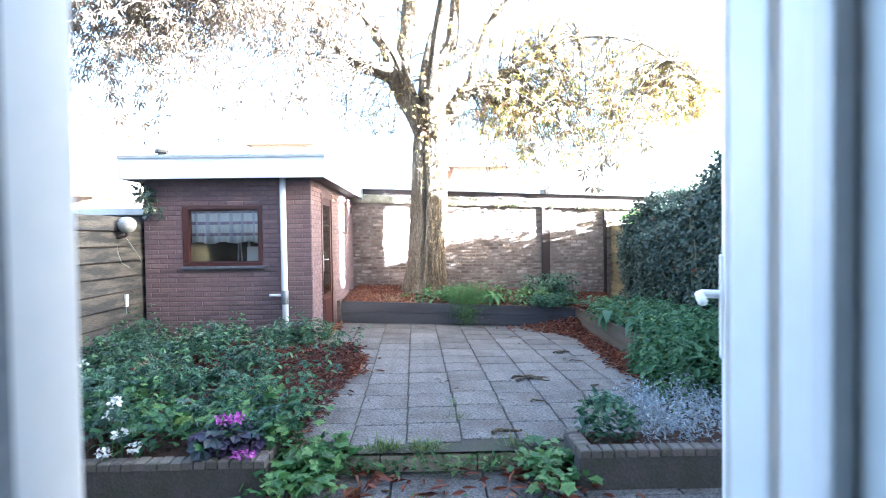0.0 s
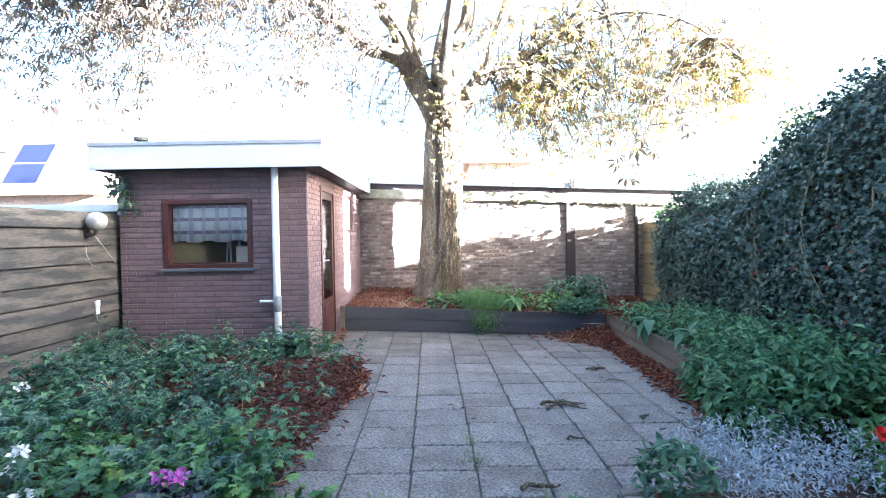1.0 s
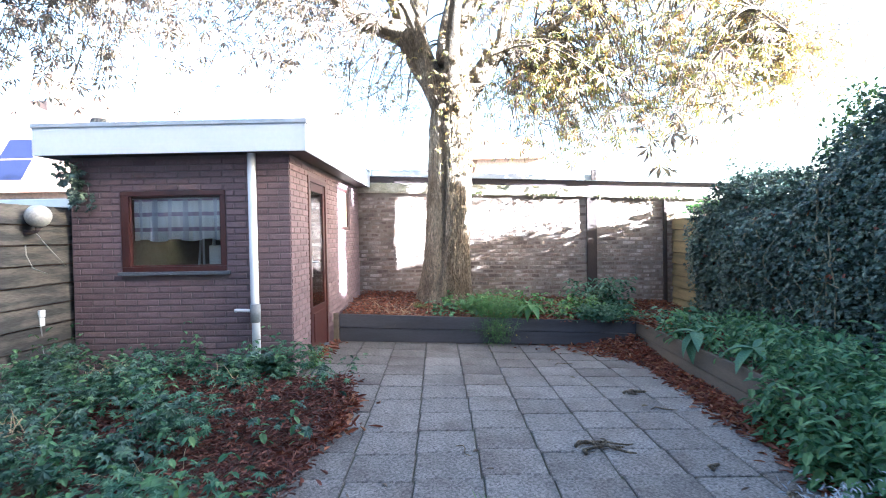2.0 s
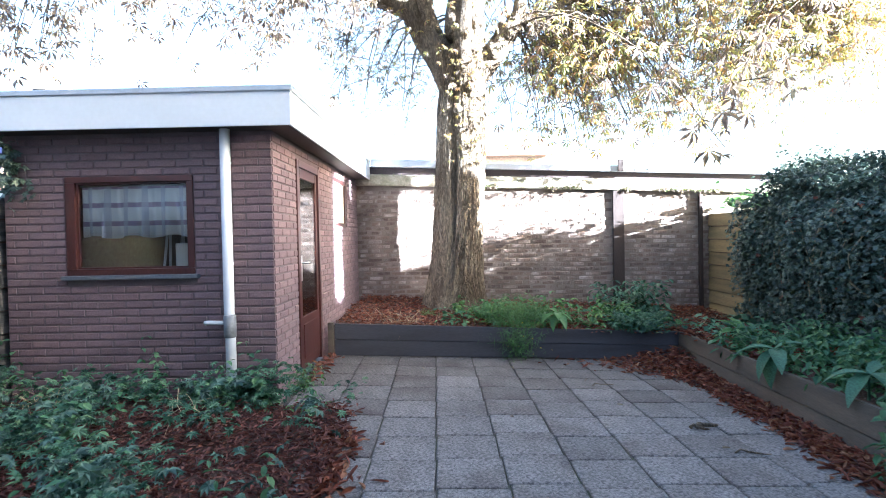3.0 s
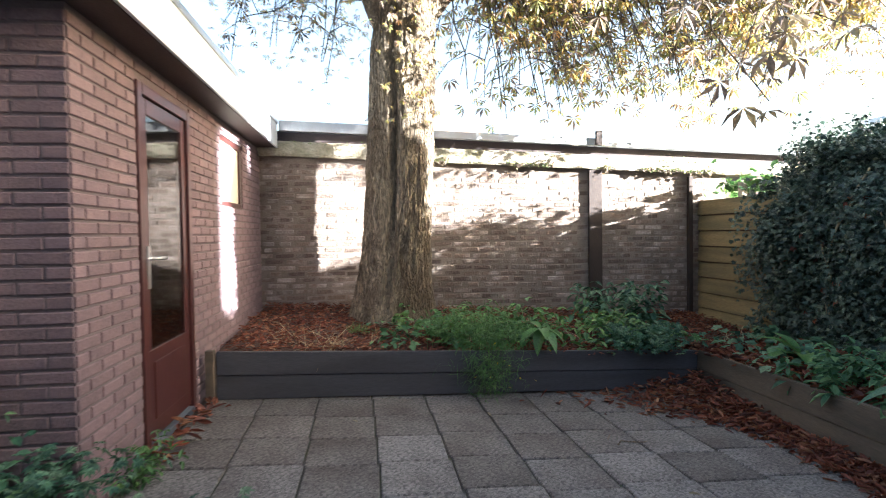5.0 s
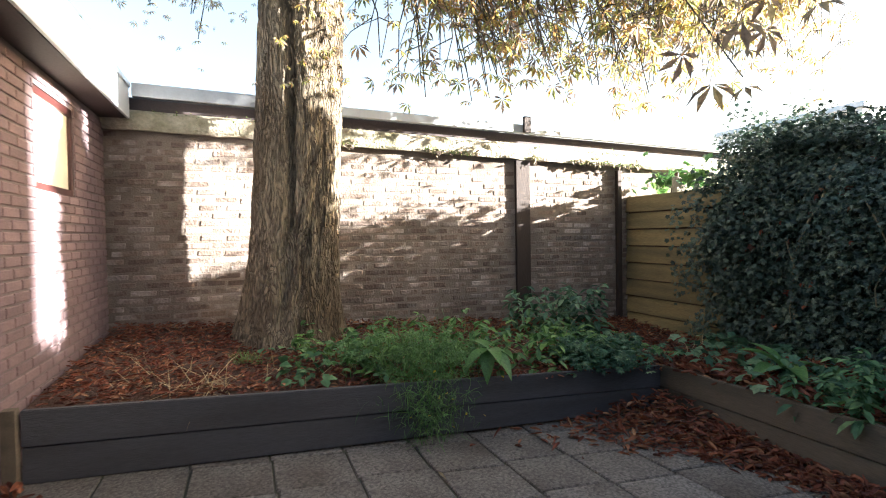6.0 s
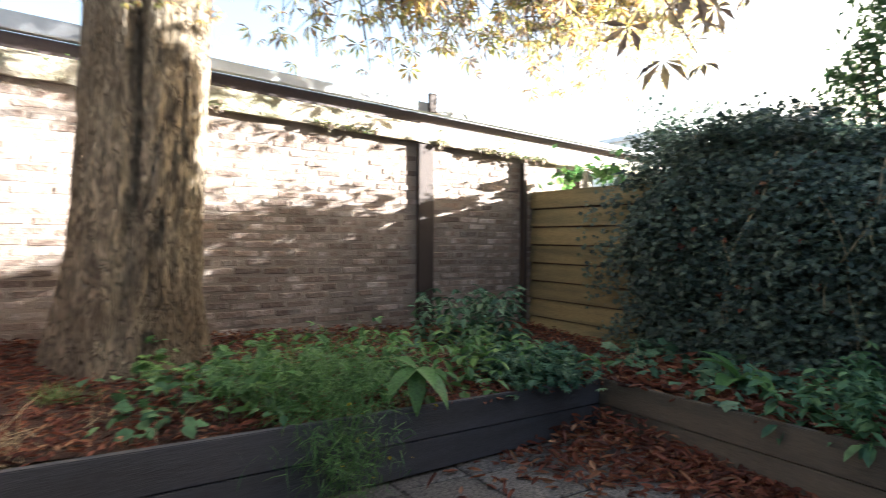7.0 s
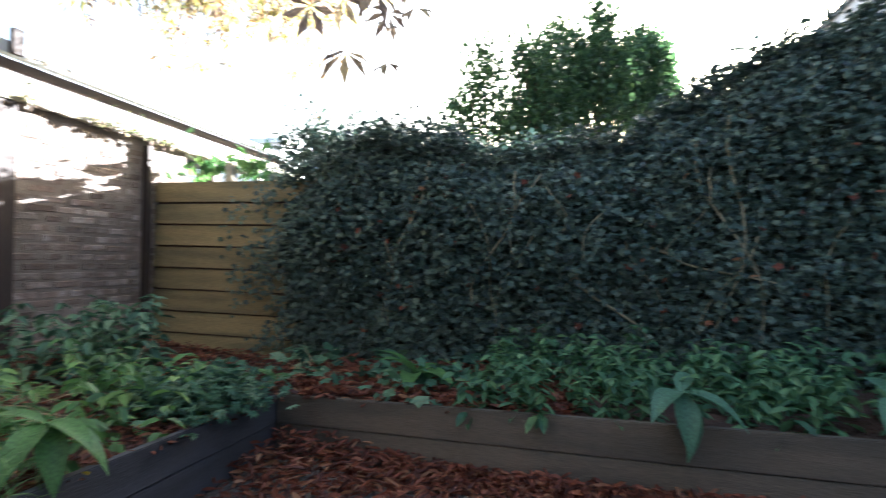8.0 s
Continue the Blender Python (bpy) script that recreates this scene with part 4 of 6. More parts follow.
for i in range(-4, 5):
    for j in range(8):
        ob = new("slab", PSLABS[r.randrange(3)])
        ob.parent = path
        ob.location = (0.55 + 0.602 * i + (0.3 if j % 2 else 0), 1.30 + 0.402 * j, -0.155 + r.uniform(-0.004, 0.004))
        ob.rotation_euler = (0, 0, r.uniform(-0.01, 0.01))
# step edge: upright kerb slabs along the patio's near side
kerb = empty("kerb", "mossy concrete kerb along the step of the terrace", "kerb", (0.2, 4.34, -0.19), kind="structure")
for i in range(3):
    part("kerb_block", add_box(bm_new(), (-1.0 + 0.66 * i + 0.004, -0.02, 0.0), (-1.0 + 0.66 * (i + 1) - 0.004, 0.02, 0.15), 0.008), M_CONCRETE, kerb)


# brick planters: rowlock course on low walls
def planter(x0, x1, y0, y1, z1, label, open_right=True):
    pl = empty("brick_planter", label, "planter", ((x0 + x1) / 2, y0, -0.19))
    o = pl.location
    part("wall", add_box(bm_new(), (x0 - o.x, 0.005, 0.0), (x1 - o.x, 0.095, z1 + 0.19 - 0.051)), M_MORTAR_DARK, pl, "dark weathered masonry")
    side_x = x1 if open_right else x0
    sx = (side_x - 0.095 - o.x, side_x - 0.005 - o.x) if open_right else (side_x + 0.005 - o.x, side_x + 0.095 - o.x)
    part("wall", add_box(bm_new(), (sx[0], 0.096, 0.0), (sx[1], y1 - o.y, z1 + 0.19 - 0.051)), M_MORTAR_DARK, pl, "dark weathered masonry")
    bme = brick_mesh(0.064, 0.10, 0.05)
    n = int((x1 - x0) / 0.072)
    for i in range(n):
        b = new("brick", bme)
        b.parent = pl
        b.location = (x0 + 0.036 + (x1 - x0 - 0.072) * i / (n - 1) - o.x, 0.05, z1 + 0.19 - 0.05 + random.uniform(-0.003, 0.003))
        b.rotation_euler = (0, 0, random.uniform(-0.03, 0.03))
    m = int((y1 - y0 - 0.1) / 0.072)
    for i in range(m):
        b = new("brick", bme)
        b.parent = pl
        b.location = ((sx[0] + sx[1]) / 2, 0.14 + 0.072 * i, z1 + 0.19 - 0.05 + random.uniform(-0.003, 0.003))
        b.rotation_euler = (0, 0, math.pi / 2 + random.uniform(-0.03, 0.03))
    return pl


def brick_mesh(w, d, h):
    """A brick standing on its bed with worn arrises."""
    vs = []
    for z, ins in ((0, 0.0), (h - 0.008, 0.0), (h, 0.008)):
        vs += [(-w / 2 + ins, -d / 2 + ins, z), (w / 2 - ins, -d / 2 + ins, z), (w / 2 - ins, d / 2 - ins, z), (-w / 2 + ins, d / 2 - ins, z)]
    fs = [(8, 9, 10, 11)] + [(k * 4 + i, k * 4 + (i + 1) % 4, k * 4 + 4 + (i + 1) % 4, k * 4 + 4 + i) for k in range(2) for i in range(4)]
    me = mesh_from(vs, fs, "brick")
    me.materials.append(M_PLANTER)
    return me
M_PLANTER = mat("planter_brick", (0.15, 0.125, 0.115), 0.9, spots=(0.09, 0.10, 0.06), scale=9, grain=70, bump=0.5, vary=0.2)
M_MORTAR_DARK = mat("dark_masonry", (0.085, 0.075, 0.07), 0.95, spots=(0.05, 0.06, 0.035), scale=5, grain=60, bump=0.6)
planter(-3.4, -0.80, 3.95, 4.40, 0.10, "low brick planter edge with an overgrown flower bed")
planter(1.13, 3.60, 3.98, 4.42, 0.10, "low brick planter edge beside the silver-leaved plant", False)
soil_patch("soil_planter", 1.2, 3.6, 4.05, 5.2, lambda x, y: 0.05 if x > 2.2 else (0.05 if y < 4.45 else -0.05), "dark earth in the brick planter")

# wall lamp and box on the fence
lamp = empty("garden_lamp", "round white globe garden lamp on a black bracket", "lamp", (-3.55, 7.40, 1.50))
part("bracket", add_tube(bm_new(), [(-0.035, 0, -0.02), (0.03, 0, -0.02), (0.10, 0, -0.01), (0.12, 0, 0.03)], [0.035, 0.02, 0.016, 0.03], 10), M_SOFFIT, lamp, "black bracket", smooth=True)
gb = bm_new()
bmesh.ops.create_uvsphere(gb, u_segments=20, v_segments=12, radius=0.105, matrix=Matrix.Translation((0.12, 0, 0.13)))
for v in gb.verts:
    v.co.z = 0.13 + (v.co.z - 0.13) * (0.92 if v.co.z > 0.13 else 1.0)
part("globe", gb, mat("opal_globe", (0.36, 0.37, 0.37), 0.4, spots=(0.22, 0.23, 0.23), scale=12, grain=60, bump=0.05), lamp, "dirty opal globe", smooth=True)
cb = bm_new()
add_tube(cb, [(0.10, 0, -0.03), (0.12, 0.05, -0.10), (0.14, 0.2, -0.25), (0.10, 0.35, -0.33)], [0.0045] * 4, 6)
part("cable", cb, M_CABLE, lamp, "loose grey cable", smooth=True)
cb = bm_new()
add_tube(cb, [(-0.01, 0, -0.05), (0.0, 0.0, -0.22), (0.01, 0.06, -0.34), (0.0, 0.25, -0.40)], [0.0045] * 4, 6)
part("cable", cb, M_CABLE, lamp, "loose grey cable", smooth=True)
jb = empty("socket_box", "grey outdoor socket box on the fence boards", "socket", (-3.575, 7.55, 0.62))
part("box", add_box(bm_new(), (0, -0.032, 0), (0.04, 0.032, 0.08), 0.006), M_PVC, jb)
part("lid", add_box(bm_new(), (0.001, -0.035, 0.083), (0.046, 0.035, 0.15), 0.008), M_PVC, jb)
part("cable", add_tube(bm_new(), [(0.02, 0, 0.0), (0.02, 0.01, -0.2), (0.02, 0.05, -0.45)], [0.008] * 3, 6), M_PVC_DARK, jb)


# ---- chestnut tree ----
TX, TY = 0.14, 11.23
tree = empty("chestnut_tree", "large old chestnut tree with furrowed bark and yellowing autumn leaves", "tree", (TX, TY, 0.30))


def trunk_mesh():
    """Trunk with flared foot and deep vertical bark ridges."""
    bm = bm_new()
    sides, rings = 150, []
    zs = [0.05 * i for i in range(-3, 70)]
    for z in zs:
        k = max(0.0, z)
        r0 = 0.335 + 0.155 * math.exp(-k * 2.6) - 0.10 * max(0.0, k - 2.75)
        cx = 0.02 - 0.06 * math.exp(-k * 1.2) + 0.035 * k
        ring = []
        for i in range(sides):
            a = 2 * math.pi * i / sides
            ca, sa = math.cos(a), math.sin(a)
            lobe = 0.04 * math.sin(3 * a + 0.6) * (0.4 + math.exp(-k * 1.5)) + 0.05 * noise.noise(Vector((ca * 1.5, sa * 1.5, k * 0.7)))
            rid = noise.noise(Vector((ca * 8.0 + 0.3 * math.sin(k * 3), sa * 8.0, k * 2.1)))
            fine = noise.noise(Vector((ca * 16, sa * 16, k * 3.5)))
            r = r0 * (1 + lobe * 1.3) + 0.026 * (min(0.5, abs(rid) * 1.8) * 2 - 0.6) + 0.014 * fine
            r -= 0.080 * math.exp(-((a - 4.42 - 0.10 * math.sin(k * 1.3)) / 0.14) ** 2) * min(1.0, 0.25 + k * 0.5)   # groove between two strands
            ring.append(bm.verts.new((cx + ca * r, sa * r * 0.96, z)))
        rings.append(ring)
    for a, b in zip(rings, rings[1:]):
        for i in range(sides):
            bm.faces.new((a[i], a[(i + 1) % sides], b[(i + 1) % sides], b[i]))
    bm.faces.new(rings[-1])
    return bm
part("trunk", trunk_mesh(), M_BARK, tree, "grey-brown trunk with deep bark furrows", smooth=True)

TO = Vector((TX, TY, 0.30))
# limbs: points in metres (x about the trunk's foot line, y, height) and the thickness at each
BOUGHS = [
    ([(0.08, 0, 3.2), (-0.12, -0.03, 3.7), (-0.36, -0.06, 4.15), (-0.58, -0.1, 4.45), (-0.86, -0.13, 4.56), (-1.16, -0.16, 4.62), (-1.48, -0.2, 4.88), (-1.74, -0.25, 5.22), (-2.11, -0.3, 5.85), (-2.5, -0.4, 6.6)],
     [0.22, 0.20, 0.19, 0.17, 0.125, 0.10, 0.09, 0.08, 0.06, 0.035]),
    ([(-0.48, -0.07, 4.3), (-0.60, -0.05, 4.72), (-0.70, -0.02, 4.98), (-0.92, 0.02, 5.28), (-1.06, 0.1, 5.65), (-1.08, 0.1, 6.1), (-1.2, 0.1, 6.7)],
     [0.16, 0.13, 0.095, 0.08, 0.07, 0.06, 0.04]),
    ([(-0.28, 0.04, 4.0), (-0.42, 0.06, 4.6), (-0.34, 0.08, 5.0), (-0.27, 0.1, 5.5), (-0.24, 0.15, 6.0), (-0.26, 0.2, 6.8)],
     [0.17, 0.17, 0.145, 0.13, 0.12, 0.09]),
    ([(0.22, 0.0, 3.2), (0.30, 0.0, 3.7), (0.28, -0.03, 4.2), (0.36, -0.05, 4.7), (0.52, -0.06, 5.0), (0.60, -0.08, 5.5), (0.66, -0.1, 6.6)],
     [0.20, 0.18, 0.16, 0.14, 0.12, 0.10, 0.06]),
    ([(0.32, 0.03, 3.5), (0.56, 0.02, 3.82), (0.76, 0.0, 4.08), (0.92, -0.05, 4.32), (1.0, -0.1, 4.75), (1.35, -0.3, 5.5), (2.2, -0.7, 6.2)],
     [0.16, 0.15, 0.13, 0.10, 0.07, 0.06, 0.03]),
    ([(0.70, 0.05, 4.0), (0.98, 0.1, 4.32), (1.3, 0.15, 4.40), (1.7, 0.1, 4.62), (2.9, -0.2, 5.1), (4.0, -0.5, 4.9), (4.9, -0.7, 4.2)],
     [0.12, 0.09, 0.05, 0.035, 0.026, 0.02, 0.01]),
    ([(0.18, -0.15, 3.5), (0.16, -0.4, 4.2), (0.3, -1.0, 5.2), (0.6, -1.8, 6.0), (1.2, -2.6, 6.1)], [0.13, 0.10, 0.075, 0.05, 0.025]),
    ([(-0.25, -0.1, 4.0), (-0.5, -0.6, 4.7), (-1.3, -1.4, 5.4), (-2.4, -2.2, 5.7), (-3.4, -2.8, 5.2)], [0.11, 0.075, 0.06, 0.045, 0.02]),
    ([(0.1, 0.15, 3.5), (0.0, 0.6, 4.6), (0.2, 1.4, 5.8)], [0.14, 0.10, 0.05]),
]


def smooth_line(pts, rad, steps=4):
    """More points along a limb, bent smoothly through the given ones."""
    out, rr = [], []
    for i in range(len(pts) - 1):
        p0, p1, p2, p3 = (Vector(pts[max(0, min(len(pts) - 1, i + k))]) for k in (-1, 0, 1, 2))
        for j in range(steps):
            u = j / steps
            out.append(0.5 * (2 * p1 + (p2 - p0) * u + (2 * p0 - 5 * p1 + 4 * p2 - p3) * u * u + (3 * p1 - p0 - 3 * p2 + p3) * u ** 3))
            rr.append(rad[i] + (rad[i + 1] - rad[i]) * u)
    return out + [Vector(pts[-1])], rr + [rad[-1]]


anchors = []
for k, (pts, rads) in enumerate(BOUGHS):
    wp, rad = smooth_line([(x, y, z - 0.30) for x, y, z in pts], rads)
    part("limb", add_tube(bm_new(), wp, rad, 16, 0.30, k * 7.0), M_BARK, tree, smooth=True)
    for i in range(2, len(wp), 2):
        if wp[i].z > 3.7:
            anchors.append((wp[i], rad[i]))

# knobbly scars below the fork, and short shoots
for x, y, z, r in ((-0.02, -0.12, 3.45, 0.15), (0.20, -0.16, 3.62, 0.17), (0.05, -0.10, 3.85, 0.16), (0.30, -0.12, 3.92, 0.14), (-0.50, -0.12, 4.15, 0.19), (-0.36, -0.10, 4.42, 0.15),
                   (-0.66, -0.10, 4.28, 0.13), (0.52, -0.06, 3.55, 0.13), (0.74, -0.04, 3.82, 0.14), (0.34, -0.10, 4.40, 0.13), (0.22, -0.26, 3.0, 0.09), (0.10, -0.26, 2.7, 0.08)):
    kn = bm_new()
    bmesh.ops.create_icosphere(kn, subdivisions=4, radius=r, matrix=Matrix.Translation((x, y, z)))
    for v in kn.verts:
        d = noise.noise(v.co * 6)
        v.co += v.normal * (0.075 * d + 0.035 * noise.noise(v.co * 15))
    part("burr", kn, M_BARK, tree, "dark knobbly burr below the fork", smooth=True)

tw = random.Random(5)
branch_bm = bm_new()
leaf_r, leaf_l = [], []


def spray(target, leaves, store, droop, big):
    """A thin drooping branch from the nearest limb to a target, with leaves towards its end."""
    t = Vector(target) - TO
    a, ra = min(anchors, key=lambda q: (q[0] - t).length + tw.uniform(0, 0.9))
    mid = a.lerp(t, 0.5) + Vector((tw.uniform(-0.3, 0.3), tw.uniform(-0.3, 0.3), tw.uniform(0.15, 0.5) + droop))
    pts = []
    for i in range(8):
        u = i / 7
        p = a * (1 - u) ** 2 + mid * 2 * u * (1 - u) + t * u * u
        pts.append(p + Vector([tw.uniform(-0.04, 0.04) for _ in range(3)]) * (u * 1.2))
    r0 = min(ra * 0.40, 0.013)
    add_tube(branch_bm, pts, [r0 * (1 - 0.85 * i / 7) + 0.003 for i in range(8)], 5, caps=False)
    for k in range(3):
        s = pts[tw.randrange(3, 7)]
        e = s + Vector((tw.uniform(-0.55, 0.55), tw.uniform(-0.55, 0.55), tw.uniform(-0.45, 0.15)))
        m = s.lerp(e, 0.5) + Vector((0, 0, 0.08))
        add_tube(branch_bm, [s, m, e], [0.008, 0.006, 0.003], 4, caps=False)
        for _ in range(leaves // 4):
            q = m.lerp(e, tw.random()) if tw.random() < 0.6 else e
            store.append((q + Vector([tw.gauss(0, 0.09) for _ in range(3)]) + TO, big))
    for _ in range(leaves // 2):
        q = pts[tw.randrange(4, 8)]
        store.append((q + Vector([tw.gauss(0, 0.14) for _ in range(3)]) + TO, big))


def ball():
    while True:
        v = Vector((tw.uniform(-1, 1), tw.uniform(-1, 1), tw.uniform(-1, 1)))
        if v.length < 1:
            return v
for _ in range(130):
    x = tw.uniform(1.6, 7.4)
    spray((x, tw.uniform(11.2, 13.6), tw.uniform(3.3, 6.3) - 0.10 * max(0, x - 3)), 10, leaf_r, 0.35, 1.0)
for _ in range(60):
    v = ball()
    spray((3.3 + 1.6 * v.x, 11.25 + 0.55 * v.y, 2.88 + 0.36 * v.z), 11, leaf_r, 0.6, 1.0)
for _ in range(44):
    v = ball()
    spray((5.4 + 1.7 * v.x, 12.3 + 1.0 * v.y, 3.9 + 0.8 * v.z), 11, leaf_r, 0.45, 1.05)
for _ in range(46):
    v = ball()
    spray((4.2 + 2.6 * v.x, 12.0 + 1.1 * v.y, 3.65 + 0.8 * v.z), 10, leaf_r, 0.45, 1.0)
for _ in range(34):
    v = ball()
    spray((1.8 + 1.7 * v.x, 11.6 + 0.9 * v.y, 5.0 + 0.9 * v.z), 9, leaf_r, 0.3, 0.85)
for _ in range(16):
    v = ball()
    spray((2.4 + 1.4 * v.x, 11.9 + 0.6 * v.y, 3.6 + 0.5 * v.z), 9, leaf_r, 0.5, 1.0)
for _ in range(18):
    v = ball()
    spray((1.8 + 1.0 * v.x, 11.65 + 0.4 * v.y, 2.80 + 0.32 * v.z), 10, leaf_r, 0.6, 0.95)
for _ in range(18):
    v = ball()
    spray((2.0 + 1.8 * v.x, 12.4 + 0.9 * v.y, 3.55 + 0.7 * v.z), 12, leaf_r, 0.4, 0.7)
for _ in range(15):
    v = ball()
    spray((-1.1 + 1.3 * v.x, 12.7 + 1.0 * v.y, 3.65 + 0.75 * v.z), 34, leaf_r, 0.4, 0.45)
for _ in range(46):
    v = ball()
    spray((0.6 + 3.0 * v.x, 11.0 + 2.4 * v.y, 6.2 + 1.2 * v.z), 12, leaf_r, 0.2, 0.8)
for _ in range(72):
    v = ball()
    spray((-2.6 + 2.4 * v.x, 10.4 + 2.2 * v.y, 5.0 + 1.1 * v.z), 14, leaf_l, 0.3, 0.75)
for _ in range(165):
    spray((tw.uniform(-6.8, -1.2), tw.uniform(7.6, 10.8), tw.uniform(3.35, 5.6)), 16, leaf_l, 0.5, 1.0)
for _ in range(10):
    spray((tw.gauss(-4.0, 0.4), tw.gauss(8.6, 0.2), tw.uniform(2.95, 3.3)), 14, leaf_l, 0.6, 0.9)
for p in ((-3.7, 8.6, 3.6), (-4.2, 8.4, 3.5), (-1.4, 11.6, 3.5), (-1.0, 12.4, 3.4), (-1.8, 12.2, 3.7)):
    spray(p, 14, leaf_l, 0.5, 0.8)
# low hanging end in front of the hedge, leaves darkened for its shade
for p in ((2.92, 9.4, 2.26), (3.02, 9.55, 2.36), (2.8, 9.45, 2.5), (3.1, 9.7, 2.45)):
    spray(p, 8, leaf_l, 0.9, 1.5)
# small leaves on sprouts round the head of the trunk and along its sunny side
for pts, rads in BOUGHS[:6]:
    line, rr = smooth_line(pts, rads)
    for i in range(2, min(len(line), 22)):
        for _ in range(5):
            v = ball().normalized()
            leaf_r.append((line[i] + v * (rr[i] + abs(tw.gauss(0.02, 0.10))) + Vector((0, TY, 0)), 0.5))
for _ in range(150):
    a, z = tw.gauss(-1.2, 0.5), tw.uniform(2.3, 4.1)
    q = 0.36 + abs(tw.gauss(0, 0.05))
    leaf_r.append((Vector((TX + 0.10 + q * math.cos(a), TY + q * math.sin(a), z)), 0.42))
# brown nests of dry leaves at the fork
for _ in range(60):
    leaf_l.append((Vector((1.02 + tw.gauss(0, 0.12), 11.2 + tw.gauss(0, 0.1), 4.95 + tw.gauss(0, 0.14))), 0.7))
    leaf_l.append((Vector((1.25 + tw.gauss(0, 0.13), 11.2 + tw.gauss(0, 0.1), 4.25 + tw.gauss(0, 0.09))), 0.7))
me = bpy.data.meshes.new("branches")
branch_bm.to_mesh(me)
branch_bm.free()
me.materials.append(M_BARK)
br = new("branch_work", me)
br.parent = tree
tagged(br, "thin drooping branches and twigs", kind="stuff")


def hang(store):
    n = len(store)
    at = np.array([tuple(q[0] - TO) for q in store])
    big = np.array([q[1] for q in store])
    return turns(rng.uniform(0, 360, n), rng.uniform(-75, 5, n), rng.uniform(-25, 25, n), big * rng.uniform(0.09, 0.165, n), at)
stuff("leaves", palmate_leaf(7, 0.5, 0.13), hang(leaf_r), L_CHEST, "yellow-green hanging palmate leaves", "", tree)
stuff("leaves", palmate_leaf(6, 0.5, 0.14), hang(leaf_l), L_CHEST_DRY_SHADE, "sparse brown leaves, dry and darkened for backlight and shade", "", tree)


# ---- ivy hedge ----
HEDGE_TOP = ((3.0, 2.65), (4.5, 2.65), (6.0, 2.62), (6.6, 2.50), (7.1, 2.28), (7.6, 2.0), (7.95, 1.80), (8.85, 1.70), (9.15, 1.80), (9.9, 1.86), (10.2, 1.72), (10.5, 1.50))


def hedge_top(y):
    return float(np.interp(y, [p[0] for p in HEDGE_TOP], [p[1] for p in HEDGE_TOP])) + 0.09 * noise.noise(Vector((y * 2.3, 7, 0))) + 0.05 * noise.noise(Vector((y * 6, 3, 0)))


def hedge_front(y, z):
    base = 3.60 + 0.10 * noise.noise(Vector((y * 1.3, z * 1.3, 0))) + 0.05 * noise.noise(Vector((y * 3.7, z * 3.7, 5)))
    base += 0.11 * max(0.0, min(1.0, (y - 8.6) / 1.2)) + 0.22 * max(0.0, (y - 9.9) / 0.6) ** 2                # rounds off at its far end
    base -= 0.12 * max(0.0, min(1.0, (7.5 - y) / 2))
    top = hedge_top(y)
    return base + 0.30 * max(0.0, (z - top + 0.35) / 0.35) ** 2 - 0.08 * math.exp(-((z - 1.2) / 0.6) ** 2)


hedge = empty("ivy_hedge", "dense dark green ivy hedge grown over the wooden fence", "hedge", (3.8, 7.0, 0.2))
HO = hedge.location
# one dark sheet behind the leaves stands in for the hedge's shaded depth
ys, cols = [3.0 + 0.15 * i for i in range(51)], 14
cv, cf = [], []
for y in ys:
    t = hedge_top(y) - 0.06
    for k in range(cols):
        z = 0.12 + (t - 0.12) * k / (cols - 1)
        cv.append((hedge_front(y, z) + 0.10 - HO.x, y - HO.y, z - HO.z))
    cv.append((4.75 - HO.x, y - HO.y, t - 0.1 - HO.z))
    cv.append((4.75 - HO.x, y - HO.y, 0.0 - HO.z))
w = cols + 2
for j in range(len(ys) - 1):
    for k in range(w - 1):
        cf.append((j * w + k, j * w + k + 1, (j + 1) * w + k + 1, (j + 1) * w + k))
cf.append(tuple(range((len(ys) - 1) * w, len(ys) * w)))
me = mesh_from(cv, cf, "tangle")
me.materials.append(mat("ivy_dark_core", (0.030, 0.036, 0.020), 0.95, spots=(0.05, 0.042, 0.024), scale=14, grain=60, bump=1.0, dist=0.05))
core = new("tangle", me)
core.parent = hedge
tagged(core, "dark sheet behind the leaves for the shaded hedge inside", kind="stuff")
hr = random.Random(3)
at, yaw, pit = [], [], []
for _ in range(66000):
    y = hr.uniform(3.2, 10.52) if hr.random() < 0.75 else hr.uniform(6.5, 10.5)
    t = hedge_top(y)
    if hr.random() < 0.80:
        z = 0.18 + (t - 0.15) * hr.random()
        x = hedge_front(y, min(z, t)) + hr.gauss(0.0, 0.05)
        yaw.append(90 + hr.gauss(0, 50))
        pit.append(hr.gauss(-50, 30))
    else:
        x = 3.62 + hr.random() * 1.0
        z = t + abs(hr.gauss(0, 0.07))
        yaw.append(hr.uniform(0, 360))
        pit.append(hr.gauss(-15, 30))
    at.append((x - HO.x, y - HO.y, z - HO.z))
# loose trails over the fence at the far end
for k in range(40):
    y0, z0 = hr.uniform(10.0, 10.6), hr.uniform(0.3, 1.65)
    for i in range(26):
        u = i / 26
        at.append((3.88 - 0.25 * (1 - u) + hr.gauss(0, 0.02) - HO.x, y0 + u * (0.15 + 0.55 * (k % 7) / 6) + hr.gauss(0, 0.03) - HO.y, z0 - 0.25 * u + hr.gauss(0, 0.06) - HO.z))
        yaw.append(90 + hr.gauss(0, 35)); pit.append(hr.gauss(-55, 20))
